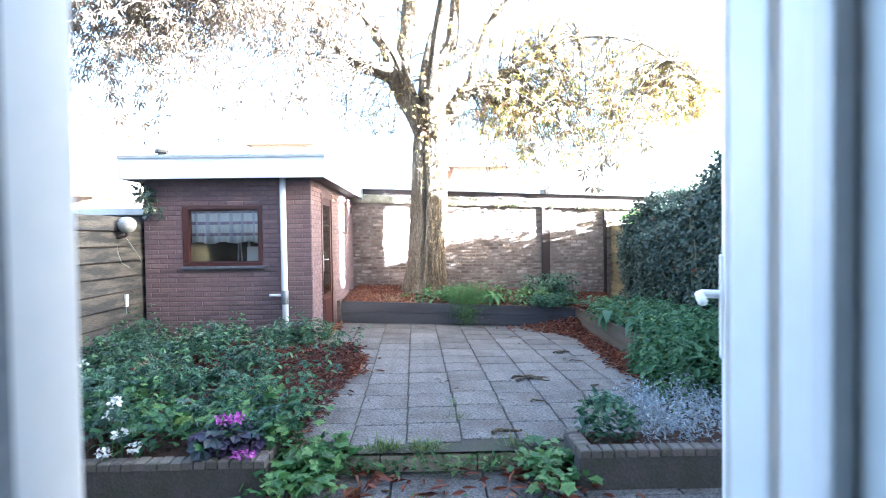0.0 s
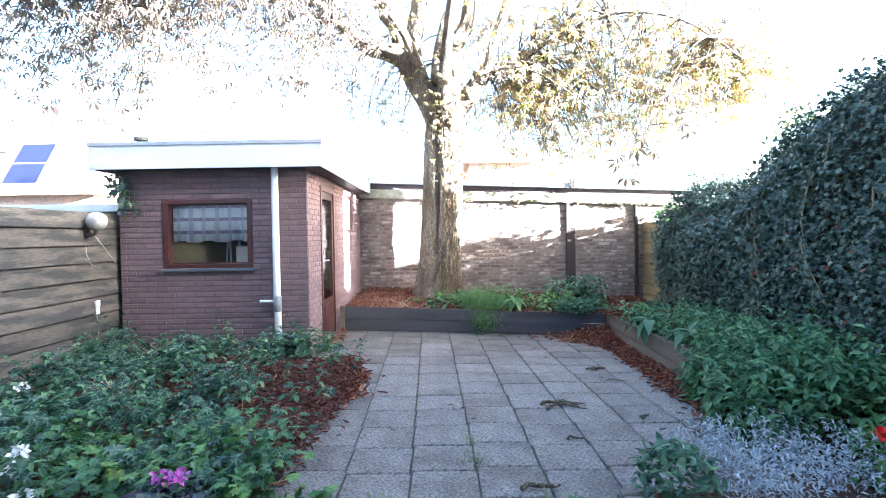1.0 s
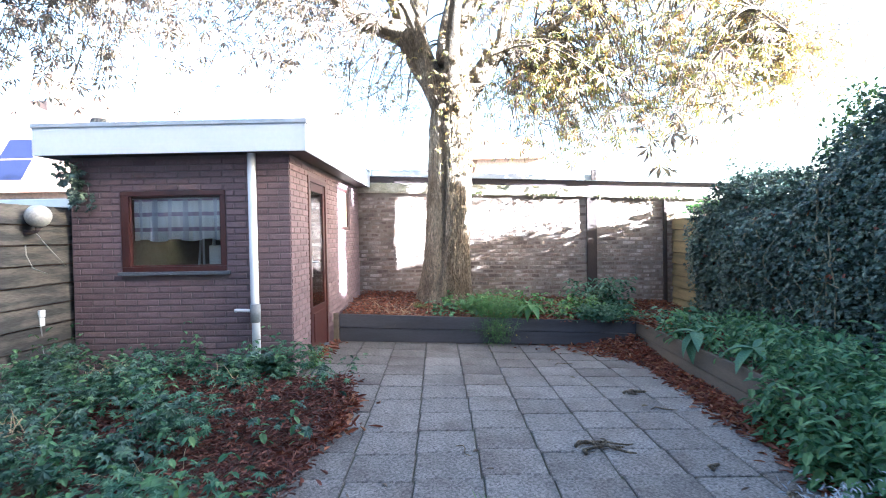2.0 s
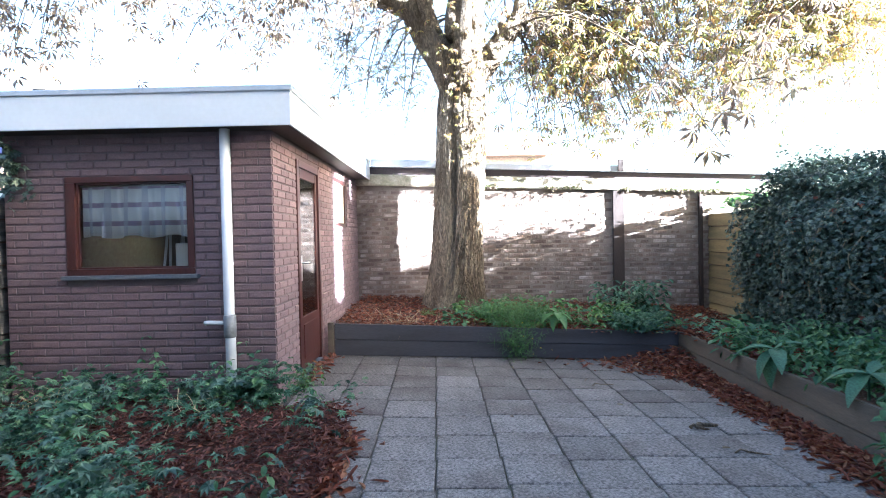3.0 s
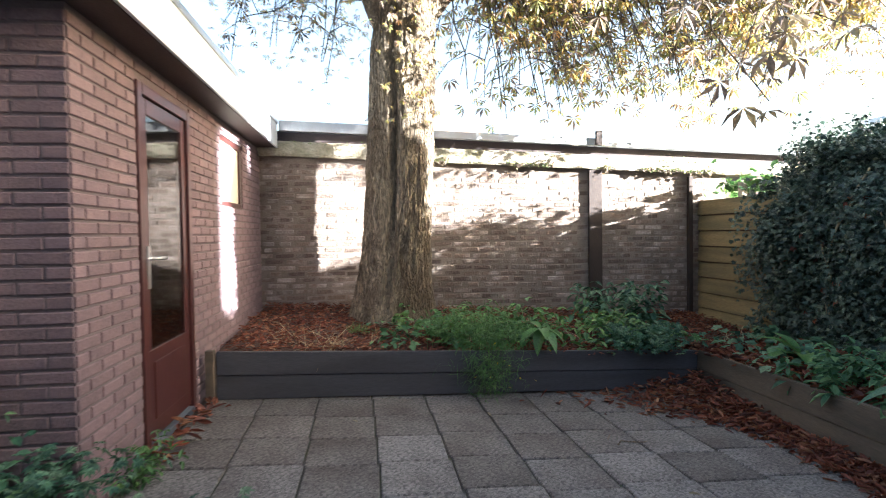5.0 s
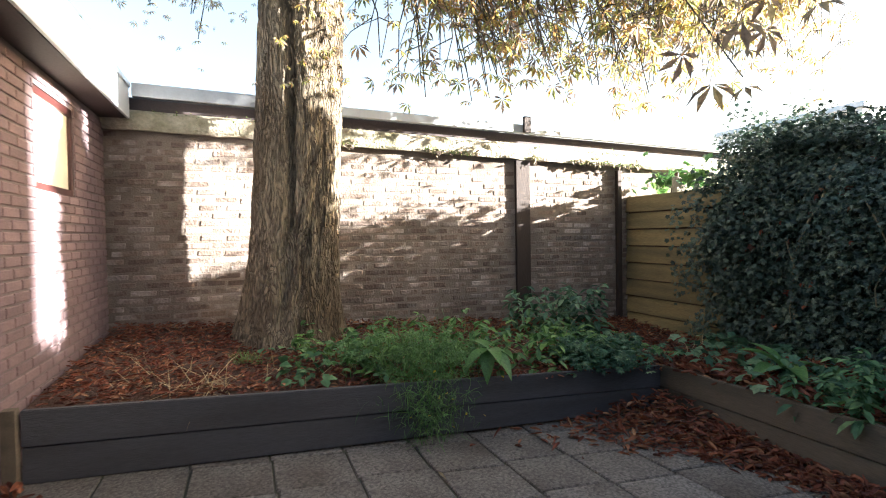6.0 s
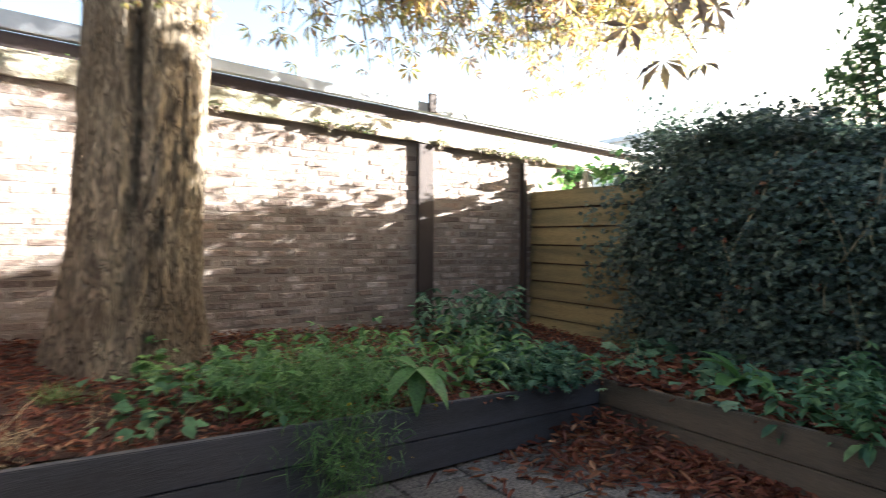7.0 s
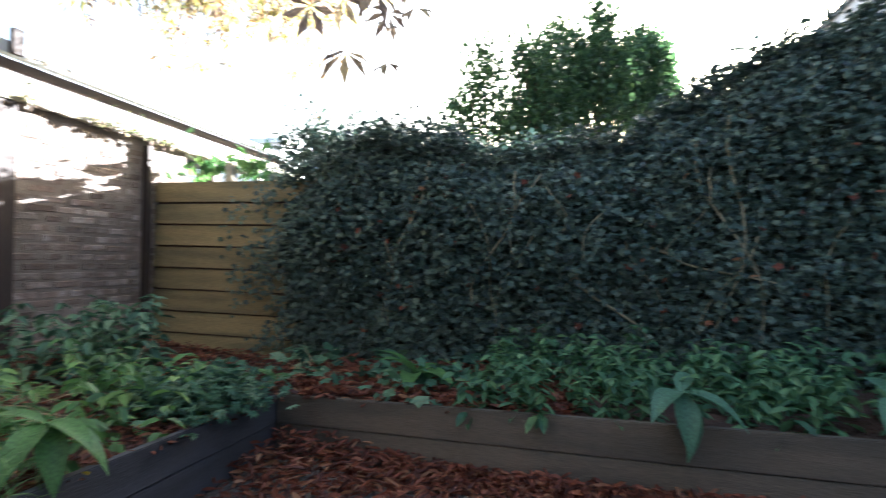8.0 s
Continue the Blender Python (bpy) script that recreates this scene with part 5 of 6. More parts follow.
# mass on the neighbour's side, mostly unseen, added to shade the back wall
for _ in range(5200):
    y = hr.uniform(9.3, 10.95)
    at.append((4.25 + 0.65 * hr.random() - HO.x, y - HO.y, 2.12 - abs(hr.gauss(0, 0.35)) + 0.05 * math.sin(y * 9) + hr.gauss(0, 0.03) - HO.z))
    yaw.append(hr.uniform(0, 360)); pit.append(hr.gauss(-25, 35))
# its taller sprays towards the wall, added to raise that shadow line
for k in range(46):
    y0 = hr.uniform(10.15, 11.35)
    top = 2.34 - 0.55 * max(0.0, y0 - 10.7) / 0.65 + hr.gauss(0, 0.08)
    x0 = 4.3 + 0.6 * hr.random()
    for i in range(26):
        u = i / 26
        at.append((x0 + hr.gauss(0, 0.06) - HO.x, y0 + 0.15 * u + hr.gauss(0, 0.06) - HO.y, top - 0.55 * (1 - u) + hr.gauss(0, 0.03) - HO.z))
        yaw.append(hr.uniform(0, 360)); pit.append(hr.gauss(-25, 35))
# upright shoots on the top
for k in range(60):
    y0 = hr.choice((hr.uniform(9.0, 10.3), hr.uniform(3.5, 7.5), hr.uniform(7.4, 10.4)))
    x0, h = hr.uniform(3.65, 4.3), hr.uniform(0.15, 0.42)
    lx, ly = hr.gauss(0, 0.12), hr.gauss(0, 0.15)
    for i in range(13):
        u = i / 13
        at.append((x0 + lx * u + hr.gauss(0, 0.03) - HO.x, y0 + ly * u + hr.gauss(0, 0.03) - HO.y, hedge_top(y0) - 0.05 + h * u - HO.z))
        yaw.append(hr.uniform(0, 360)); pit.append(hr.gauss(-25, 30))
n = len(at)
stuff("ivy_leaves", lobed_leaf(0.66, 5, 0.10), turns(yaw, pit, rng.normal(0, 30, n), rng.uniform(0.025, 0.050, n), np.array(at)), L_IVY, "glossy dark green ivy leaves", "", hedge)
vb = random.Random(9)
for k, (y0, z0, y1, z1) in enumerate(((7.55, 1.75, 7.15, 0.55), (7.3, 1.9, 7.4, 0.4), (8.6, 1.6, 8.9, 0.7), (9.3, 1.7, 9.6, 0.5), (7.9, 1.1, 7.2, 0.9), (6.2, 2.2, 6.6, 0.8), (5.4, 1.9, 5.9, 1.4), (8.2, 0.9, 7.7, 0.35))):
    b = bm_new()
    pts = []
    for i in range(9):
        u = i / 8
        y, z = y0 + (y1 - y0) * u + 0.07 * math.sin(u * 7 + k), z0 + (z1 - z0) * u
        pts.append((hedge_front(y, z) - 0.045 - HO.x + 0.02 * math.sin(u * 11), y - HO.y, z - HO.z))
    add_tube(b, pts, [0.010 - 0.0006 * i for i in range(9)], 6, caps=False)
    part("vine", b, M_VINE, hedge, "bare pale vine stem", smooth=True)

for k in range(12):
    y0, z0 = vb.uniform(6.4, 10.0), vb.uniform(1.1, 1.7)
    ln, sw = vb.uniform(0.4, 1.0), vb.uniform(-0.35, 0.35)
    b = bm_new()
    pts = []
    for i in range(8):
        u = i / 7
        y, z = y0 + sw * u + 0.05 * math.sin(u * 6 + k), z0 - ln * u
        pts.append((hedge_front(y, z) - 0.05 - HO.x + 0.02 * math.sin(u * 9 + k), y - HO.y, z - HO.z))
    add_tube(b, pts, [0.006 - 0.0004 * i for i in range(8)], 5, caps=False)
    part("vine", b, M_VINE, hedge, "bare pale vine stem", smooth=True)
fy = [(hr.uniform(5.0, 10.2), hr.uniform(0.4, 1.7)) for _ in range(90)]
stuff("faded_leaves", lobed_leaf(0.7, 5, 0.08), turns(rng.normal(90, 40, 90), rng.normal(-55, 25, 90), rng.normal(0, 25, 90), rng.uniform(0.03, 0.055, 90), np.array([(hedge_front(y, z) - 0.05 - HO.x, y - HO.y, z - HO.z) for y, z in fy])), L_LITTER, "a few red-brown faded leaves", "", hedge)

# bushes in the next garden, in a row running away behind the hedge
def garden_bush(x, y, top, along, leaf):
    """A slim bush grown along the row's line: bent stems and a ragged crown of leaf clumps."""
    bush = empty("garden_bush", "leafy green bush standing behind the ivy hedge", "bush", (x, y, -0.1), group="bushes behind the hedge")
    dx, dy = 0.946, -0.325
    for k in range(5):
        u = along * (k - 2) * 0.32
        st = add_tube(bm_new(), [(0.03 * k - 0.06, 0.02 * (k % 2), -0.05), (u * 0.4 * dx, u * 0.4 * dy, top * 0.45), (u * dx, u * dy + 0.05, top * 0.86)], [0.035, 0.025, 0.008], 6)
        part("stem", st, M_BARK, bush)
    at = []
    for _ in range(int(140 * along) + 30):
        v = ball()
        u, w, z = along * v.x, 0.30 * v.y, top - 1.05 + 1.08 * v.z * (1 - 0.25 * abs(v.x))
        for _ in range(30):
            at.append((u * dx + w * 0.33 + hr.gauss(0, 0.12), u * dy + w + hr.gauss(0, 0.07), z + hr.gauss(0, 0.11)))
    n = len(at)
    stuff("bush_leaves", oval_leaf(0.6), turns(rng.uniform(0, 360, n), rng.normal(-25, 30, n), rng.normal(0, 30, n), rng.uniform(0.75, 1.25, n) * leaf, np.array(at)), L_HEDGE, "fresh green leaves", "", bush)
# one broad bush split into a row along the sunlight, letting it pass
for x, y, top, along, leaf in ((5.3, 9.16, 3.25, 0.5, 0.065), (5.9, 8.74, 3.55, 0.7, 0.075), (6.7, 8.60, 3.95, 0.75, 0.080), (7.6, 8.08, 4.45, 1.0, 0.090), (9.7, 7.30, 4.95, 1.5, 0.110)):
    garden_bush(x, y, top, along, leaf)
# tall ivy-clad shrub beyond the near hedge
shrub = empty("tall_shrub", "tall dark evergreen shrub behind the hedge", "shrub", (5.0, 5.6, 0.0))
b = bm_new()
for k in range(6):
    a = k * 1.05
    add_tube(b, [(0.05 * math.cos(a), 0.05 * math.sin(a), 0), (0.4 * math.cos(a), 0.6 * math.sin(a), 1.6), (0.6 * math.cos(a), 1.0 * math.sin(a), 3.0)], [0.05, 0.03, 0.01], 6)
part("stem", b, M_BARK, shrub)
at = []
for _ in range(170):
    c = Vector((hr.gauss(0, 0.38), hr.uniform(-1.9, 0.9), 1.95 + hr.uniform(-0.7, 0.85)))
    for _ in range(40):
        at.append((c.x + hr.gauss(0, 0.15), c.y + hr.gauss(0, 0.15), c.z + hr.gauss(0, 0.12)))
n = len(at)
stuff("shrub_leaves", oval_leaf(0.6), turns(rng.uniform(0, 360, n), rng.normal(-25, 30, n), rng.normal(0, 30, n), rng.uniform(0.06, 0.10, n), np.array(at)), L_IVY, "dark evergreen leaves", "", shrub)


# ---- plants in the beds ----
def herbs(spots, height, spread, leaf, levels=5, tilt=-18):
    """Matrices of leaves set in whorls on upright stems at the given (x, y, z, factor) spots."""
    at, yw, pt, sz = [], [], [], []
    for x, y, z, f in spots:
        h = height * f * hr.uniform(0.7, 1.15)
        lx, ly = hr.gauss(0, 0.18) * h, hr.gauss(0, 0.18) * h
        a0 = hr.uniform(0, 360)
        for k in range(levels):
            u = (k + 0.7) / levels
            for s in (0, 180, 90) if k == levels - 1 else (0, 180):
                a = a0 + 90 * k + s + hr.gauss(0, 18)
                at.append((x + lx * u + 0.012 * math.sin(a), y + ly * u, z + h * u))
                yw.append(a); pt.append(hr.gauss(tilt, 16)); sz.append(leaf * hr.uniform(0.7, 1.2) * (1.15 - 0.45 * u))
    return turns(yw, pt, rng.normal(0, 14, len(at)), np.array(sz), np.array(at))


def rosettes(spots, leaf, count, height):
    """Matrices of long-stalked leaves held out level round each (x, y, z, factor) spot."""
    at, yw, pt, sz = [], [], [], []
    for x, y, z, f in spots:
        for _ in range(count):
            a = hr.uniform(0, 2 * math.pi)
            rr = abs(hr.gauss(0, 0.11)) * f
            at.append((x - math.sin(a) * rr, y + math.cos(a) * rr, z + height * f * hr.uniform(0.35, 1.0) * (1 - 0.8 * rr)))
            yw.append(math.degrees(a) + hr.gauss(0, 25)); pt.append(hr.gauss(-12, 27)); sz.append(leaf * hr.uniform(0.5, 1.35))
    return turns(yw, pt, rng.normal(0, 16, len(at)), np.array(sz), np.array(at))


def spots_in(n, x0, x1, y0, y1, zf, keep=None):
    out = []
    while len(out) < n:
        x, y = hr.uniform(x0, x1), hr.uniform(y0, y1)
        if keep is None or keep(x, y):
            out.append((x, y, zf(x, y), hr.uniform(0.7, 1.25)))
    return out


def left_keep(x, y):
    """Where the foliage stands in the flower bed: thin towards the leaf-covered patch beside the terrace."""
    if x > -0.62 - 0.12 * (y - 4.2):
        return hr.random() < 0.15
    patch = min(((x + 1.35) / 0.66) ** 2 + ((y - 6.75) / 0.72) ** 2, ((x + 0.95) / 0.38) ** 2 + ((y - 6.2) / 1.35) ** 2)
    return patch > 1 or hr.random() < 0.09
def tall(spots):
    """Uneven growth: clumps stand higher or lower in patches."""
    return [(x, y, z, f * (1.0 + 0.75 * noise.noise(Vector((x * 1.7, y * 1.7, 2.0))))) for x, y, z, f in spots]


def gappy(x, y):
    return left_keep(x, y) and noise.noise(Vector((x * 2.2, y * 2.2, 8.0))) > -0.22
stuff("bed_foliage", lobed_leaf(0.50, 7, 0.12), rosettes(tall(spots_in(215, -3.5, -0.62, 4.1, 7.75, left_bed_z, gappy)), 0.055, 20, 0.30), L_BED,
      "lush green lobed leaves covering the flower bed", "plants")
stuff("bed_foliage", lobed_leaf(0.62, 7, 0.14), rosettes(tall(spots_in(80, -3.5, -0.70, 4.1, 7.6, left_bed_z, gappy)), 0.075, 13, 0.34), L_BLUE,
      "large grey-green lobed leaves in the flower bed", "plants")
stuff("bed_foliage", oval_leaf(0.62), herbs(tall(spots_in(165, -3.5, -0.70, 4.1, 7.75, left_bed_z, gappy)), 0.36, 0.1, 0.075, 6), L_NETTLE,
      "green oval leaves between the flower bed plants", "plants")
stuff("bed_foliage", lobed_leaf(0.7, 5, 0.05), rosettes(tall(spots_in(70, -2.6, -0.70, 4.1, 4.9, left_bed_z)), 0.06, 13, 0.24), L_FRESH,
      "fresh green leaves at the front of the flower bed", "plants")
stuff("wall_foliage", lobed_leaf(0.62, 7, 0.10), herbs([(x, 7.84, 0.06, f) for x, f in [(-1.52 + hr.gauss(0, 0.10), hr.uniform(0.8, 1.5)) for _ in range(20)] + [(hr.uniform(-3.3, -1.7), hr.uniform(0.5, 1.0)) for _ in range(26)]], 0.22, 0.1, 0.085, 5), L_BED,
      "green shoots growing along the foot of the shed wall", "plants")
stuff("corner_weed", oval_leaf(0.4), herbs([(-1.24 + hr.gauss(0, 0.05), 8.35 + hr.gauss(0, 0.12), 0.04, 1) for _ in range(16)] + [(-1.02 + hr.gauss(0, 0.06), 7.62 + hr.gauss(0, 0.08), 0.03, 0.7) for _ in range(12)], 0.17, 0.1, 0.06, 5), L_FRESH,
      "fresh green weeds at the shed corner", "weeds")
stuff("edge_foliage", lobed_leaf(0.7, 5, 0.05), rosettes([(hr.uniform(-0.78, -0.42), hr.uniform(3.75, 4.5), -0.10, hr.uniform(0.7, 1.1)) for _ in range(24)], 0.07, 13, 0.20), L_FRESH,
      "green leaves spilling over the planter corner", "plants")
# back bed
def back_spots(n, x0, x1, y0, y1):
    return spots_in(n, x0, x1, y0, y1, back_bed_z)
stuff("bed_greens", oval_leaf(0.55), herbs(back_spots(66, 0.45, 2.3, 9.86, 10.6), 0.30, 0.1, 0.10, 5), L_FRESH, "bright green weeds in the raised back bed", "plants")
stuff("bed_greens", lobed_leaf(0.62, 7, 0.10), rosettes(back_spots(34, 0.2, 2.7, 9.9, 11.0), 0.068, 11, 0.22), L_FRESH, "green lobed leaves in the raised back bed", "plants")
stuff("bed_greens", lobed_leaf(0.52, 7, 0.10), rosettes([(hr.uniform(1.95, 2.62), hr.uniform(9.75, 10.25), 0.16, 1.0) for _ in range(50)], 0.052, 20, 0.26), L_BED, "low green cranesbill leaves over the bed corner", "plants")
stuff("bed_greens", oval_leaf(0.5), herbs([(2.55 + hr.gauss(0, 0.22), 11.0 + hr.gauss(0, 0.22), 0.25, 1) for _ in range(44)], 0.42, 0.1, 0.12, 6), L_BED, "taller dark green plant below the post", "plants")
stuff("bed_greens", oval_leaf(0.85), rosettes(back_spots(22, -0.10, 0.80, 9.78, 10.5), 0.062, 8, 0.15), L_NETTLE, "low green weeds in front of the tree trunk", "plants")
# feathery plant hanging over the board
fe = []
for _ in range(1500):
    u = hr.random()
    x, y = 0.80 + hr.gauss(0, 0.24) * (1 - 0.62 * u), 10.02 - 0.40 * u + hr.gauss(0, 0.07)
    fe.append((x, y, 0.52 - 0.45 * u * u + hr.gauss(0, 0.07)))
stuff("feathery_plant", blade_leaf(), turns(rng.uniform(0, 360, len(fe) * 3), rng.normal(-20, 40, len(fe) * 3), rng.normal(0, 30, len(fe) * 3), np.stack([rng.uniform(0.05, 0.08, len(fe) * 3)] + [rng.uniform(0.05, 0.11, len(fe) * 3)] * 2, 1), np.repeat(np.array(fe), 3, 0)), L_FRESH,
      "fine feathery green plant hanging over the board edging", "plant")


def broad_plant(x, y, z, leaves, label, material, up=0.18):
    """A plant of a few large leaves, each a mesh of its own: (yaw, pitch, length)."""
    p = empty("broadleaf_plant", label, "plant", (x, y, z))
    for k, (yw, pt, ln) in enumerate(leaves):
        v, f = [], []
        n = 7
        for i in range(n + 1):
            u = i / n
            w = 0.22 * math.sin(math.pi * min(1, u * 0.96 + 0.04)) ** 0.8 * (1.1 - 0.5 * u)
            z0 = 0.10 * math.sin(u * 2.6) - 0.25 * u * u
            v += [(-w, u, z0 + w * 0.35), (-w * 0.5, u, z0 + w * 0.12), (0, u, z0), (w * 0.5, u, z0 + w * 0.12), (w, u, z0 + w * 0.35)]
        for i in range(n):
            for c in range(4):
                a = i * 5 + c
                f.append((a, a + 1, a + 6, a + 5))
        me = mesh_from(v, f, "leaf")
        me.materials.append(material)
        me.polygons.foreach_set("use_smooth", [True] * len(me.polygons))
        ob = new("leaf", me)
        ob.parent = p
        ob.location = (0, 0, up)
        ob.rotation_euler = (radians(pt), 0, radians(yw))
        ob.scale = (ln, ln, ln)
        st = bm_new()
        add_tube(st, [(0, 0, -0.02), (0, 0, up + 0.005)], [0.009, 0.005], 6)
        if k == 0:
            part("stalk", st, material, p)
        else:
            st.free()
    return p
broad_plant(1.27, 9.84, 0.27, ((200, -30, 0.26), (150, -45, 0.24), (110, -20, 0.25), (250, -25, 0.24), (30, 15, 0.2), (175, -5, 0.22)), "broad pointed green leaves hanging over the grey board", L_FRESH)
broad_plant(3.02, 9.15, 0.20, ((100, 8, 0.34), (60, 35, 0.30), (150, 10, 0.33), (20, 45, 0.26), (230, 15, 0.25)), "broadleaf plant with large oval green leaves", L_FRESH, 0.10)
broad_plant(2.52, 7.75, 0.30, ((100, -50, 0.27), (160, -15, 0.30), (60, -5, 0.29), (125, -70, 0.30), (250, 20, 0.24)), "large comfrey leaves drooping over the brown board", L_BED, 0.14)
broad_plant(2.60, 6.9, 0.32, ((110, -35, 0.26), (60, -10, 0.26), (170, 0, 0.24), (290, 20, 0.24)), "large pointed green leaves drooping over the board", L_BED, 0.14)
# right bed: nettle-like herbs
stuff("hedge_herbs", oval_leaf(0.5), herbs(spots_in(330, 2.55, 3.45, 4.9, 8.75, right_bed_z), 0.27, 0.1, 0.095, 6), L_NETTLE, "dense nettle-like green herbs in the bed along the hedge", "plants")
stuff("hedge_herbs", oval_leaf(0.5), herbs([(x, y, z, f * 1.25) for x, y, z, f in spots_in(190, 2.3, 3.3, 4.85, 6.5, lambda x, y: 0.10)] + [(x, y, z, f * 1.1) for x, y, z, f in spots_in(95, 2.12, 2.5, 4.85, 6.45, lambda x, y: 0.0, lambda x, y: x > 2.12 + 0.18 * max(0.0, y - 5.2))], 0.43, 0.1, 0.10, 7), L_NETTLE, "tall green herbs at the near end of the hedge bed", "plants")
stuff("hedge_herbs", lobed_leaf(0.7, 5, 0.05), rosettes(spots_in(34, 2.7, 3.5, 8.6, 10.2, right_bed_z), 0.07, 9, 0.14), L_BED, "low green leaves at the foot of the hedge", "plants")
stuff("hedge_herbs", oval_leaf(0.5), herbs(spots_in(60, 2.45, 3.3, 4.1, 4.9, lambda x, y: 0.05), 0.32, 0.1, 0.10, 6), L_FRESH, "green leaves behind the red flowers", "plants")

# silver-leaved plant
sp = []
for _ in range(120):
    x, y = hr.uniform(1.62, 2.55), hr.uniform(4.12, 4.95)
    h = hr.uniform(0.12, 0.30)
    for k in range(34):
        u = k / 34
        sp.append((x + hr.gauss(0, 0.035), y + hr.gauss(0, 0.035), 0.06 + h * u))
n = len(sp)
stuff("silver_plant", oval_leaf(0.25), turns(rng.uniform(0, 360, n), rng.normal(35, 25, n), rng.normal(0, 20, n), rng.uniform(0.022, 0.045, n), np.array(sp)), L_SILVER, "low silver-grey leaved plant in the brick planter", "plant")
# small glossy shrub
ss = []
for _ in range(420):
    v = ball()
    if v.z > -0.5:
        v = v.normalized() * (0.7 + 0.3 * hr.random())
        ss.append((1.42 + 0.21 * v.x, 4.34 + 0.2 * v.y, 0.17 + 0.17 * v.z))
n = len(ss)
stuff("small_shrub", oval_leaf(0.55), turns(rng.uniform(0, 360, n), rng.normal(15, 30, n), rng.normal(0, 25, n), rng.uniform(0.05, 0.08, n), np.array(ss)), L_BED, "small rounded dark green shrub in the planter", "shrub")


def flower_heads(name, heads, petals, size, material, label, stems=True):
    """Round flower heads of many petals on stalks, each plant a thing of its own."""
    for x, y, z, zb in heads:
        f = empty(name, label, "flower", (x, y, zb))
        at = []
        for _ in range(petals):
            v = ball().normalized()
            at.append((v.x * size, v.y * size, z - zb + v.z * size * 0.7))
        n = len(at)
        stuff("petals", oval_leaf(0.8), turns(rng.uniform(0, 360, n), rng.normal(10, 35, n), rng.normal(0, 30, n), rng.uniform(0.6, 1.0, n) * size, np.array(at)), material, "", "", f)
        part("stalk", add_tube(bm_new(), [(0, 0, -0.02), (0.01, 0, (z - zb) * 0.5), (0, 0, z - zb)], [0.005, 0.004, 0.003], 6), L_FRESH, f)
flower_heads("red_geranium", ((2.56, 4.42, 0.34, 0.05), (2.76, 4.50, 0.45, 0.05), (3.03, 4.45, 0.40, 0.05)), 60, 0.046, L_RED, "bright red geranium flower head")
flower_heads("pink_flower", ((-1.02, 4.10, 0.31, 0.05), (-1.12, 4.14, 0.29, 0.05)), 40, 0.036, L_PINK, "pink-purple flower in the planter")
flower_heads("white_flower", ((-1.80, 4.15, 0.42, 0.05), (-1.82, 4.13, 0.34, 0.05), (-1.72, 4.05, 0.24, 0.05), (-1.62, 4.02, 0.17, 0.05), (-1.80, 4.00, 0.14, 0.05), (-2.9, 5.6, 0.35, 0.07), (-2.6, 5.0, 0.30, 0.07)), 36, 0.035, L_WHITE, "white flower among the bed leaves")
flower_heads("low_pink_flower", ((-0.90, 3.96, 0.13, 0.09), (-0.97, 3.97, 0.13, 0.09)), 30, 0.03, L_PINK, "small pink flowers hanging over the planter edge")
pk = []
for _ in range(130):
    a, q = hr.uniform(0, 360), hr.random()
    pk.append((a, -50 + 75 * (1 - q) + hr.gauss(0, 8), 0.10 + 0.06 * q))
stuff("ornamental_cabbage", lobed_leaf(0.85, 6, 0.12), turns([p[0] for p in pk], [p[1] for p in pk], rng.normal(0, 12, len(pk)), np.array([p[2] for p in pk]), np.array([(-1.08 + hr.gauss(0, 0.06), 4.14 + hr.gauss(0, 0.06), 0.16 + hr.uniform(0, 0.08)) for _ in pk])), L_PURPLE, "purple-grey ornamental cabbage in the planter", "plant")
# yellow specks on the feathery plant
stuff("yellow_blossoms", oval_leaf(0.9), turns(rng.uniform(0, 360, 28), rng.normal(0, 30, 28), rng.normal(0, 30, 28), rng.uniform(0.018, 0.028, 28), np.array([(1.0 + hr.gauss(0, 0.3), 9.76 + hr.gauss(0, 0.03), 0.18 + hr.gauss(0, 0.10)) for _ in range(28)])), leaf_mat("yellow_petal", [(0.7, 0.5, 0.03), (0.8, 0.6, 0.05)]), "tiny yellow blossoms over the board edging", "flowers")
# ivy on the shed corner
iv = [(-3.44 + 0.25 * (2.1 - z) + hr.gauss(0, 0.07), 7.86 + hr.gauss(0, 0.04), z) for z in [2.0 + hr.gauss(0, 0.14) for _ in range(150)]]
stuff("climbing_ivy", lobed_leaf(0.6, 5, 0.08), turns(rng.normal(180, 60, 150), rng.normal(-50, 25, 150), rng.normal(0, 25, 150), rng.uniform(0.045, 0.075, 150), np.array(iv)), L_IVY, "clump of ivy hanging under the shed roof corner", "ivy")
# sunlit leaves above the fence corner
sl = [(4.15 + hr.gauss(0, 0.14), hr.uniform(10.95, 11.8), 1.68 + abs(hr.gauss(0, 0.11))) for _ in range(90)]
stuff("vine_leaves", lobed_leaf(0.8, 5, 0.06), turns(rng.uniform(0, 360, 90), rng.normal(-30, 30, 90), rng.normal(0, 30, 90), rng.uniform(0.06, 0.11, 90), np.array(sl)), L_FRESH, "sunlit green vine leaves above the fence", "vine")


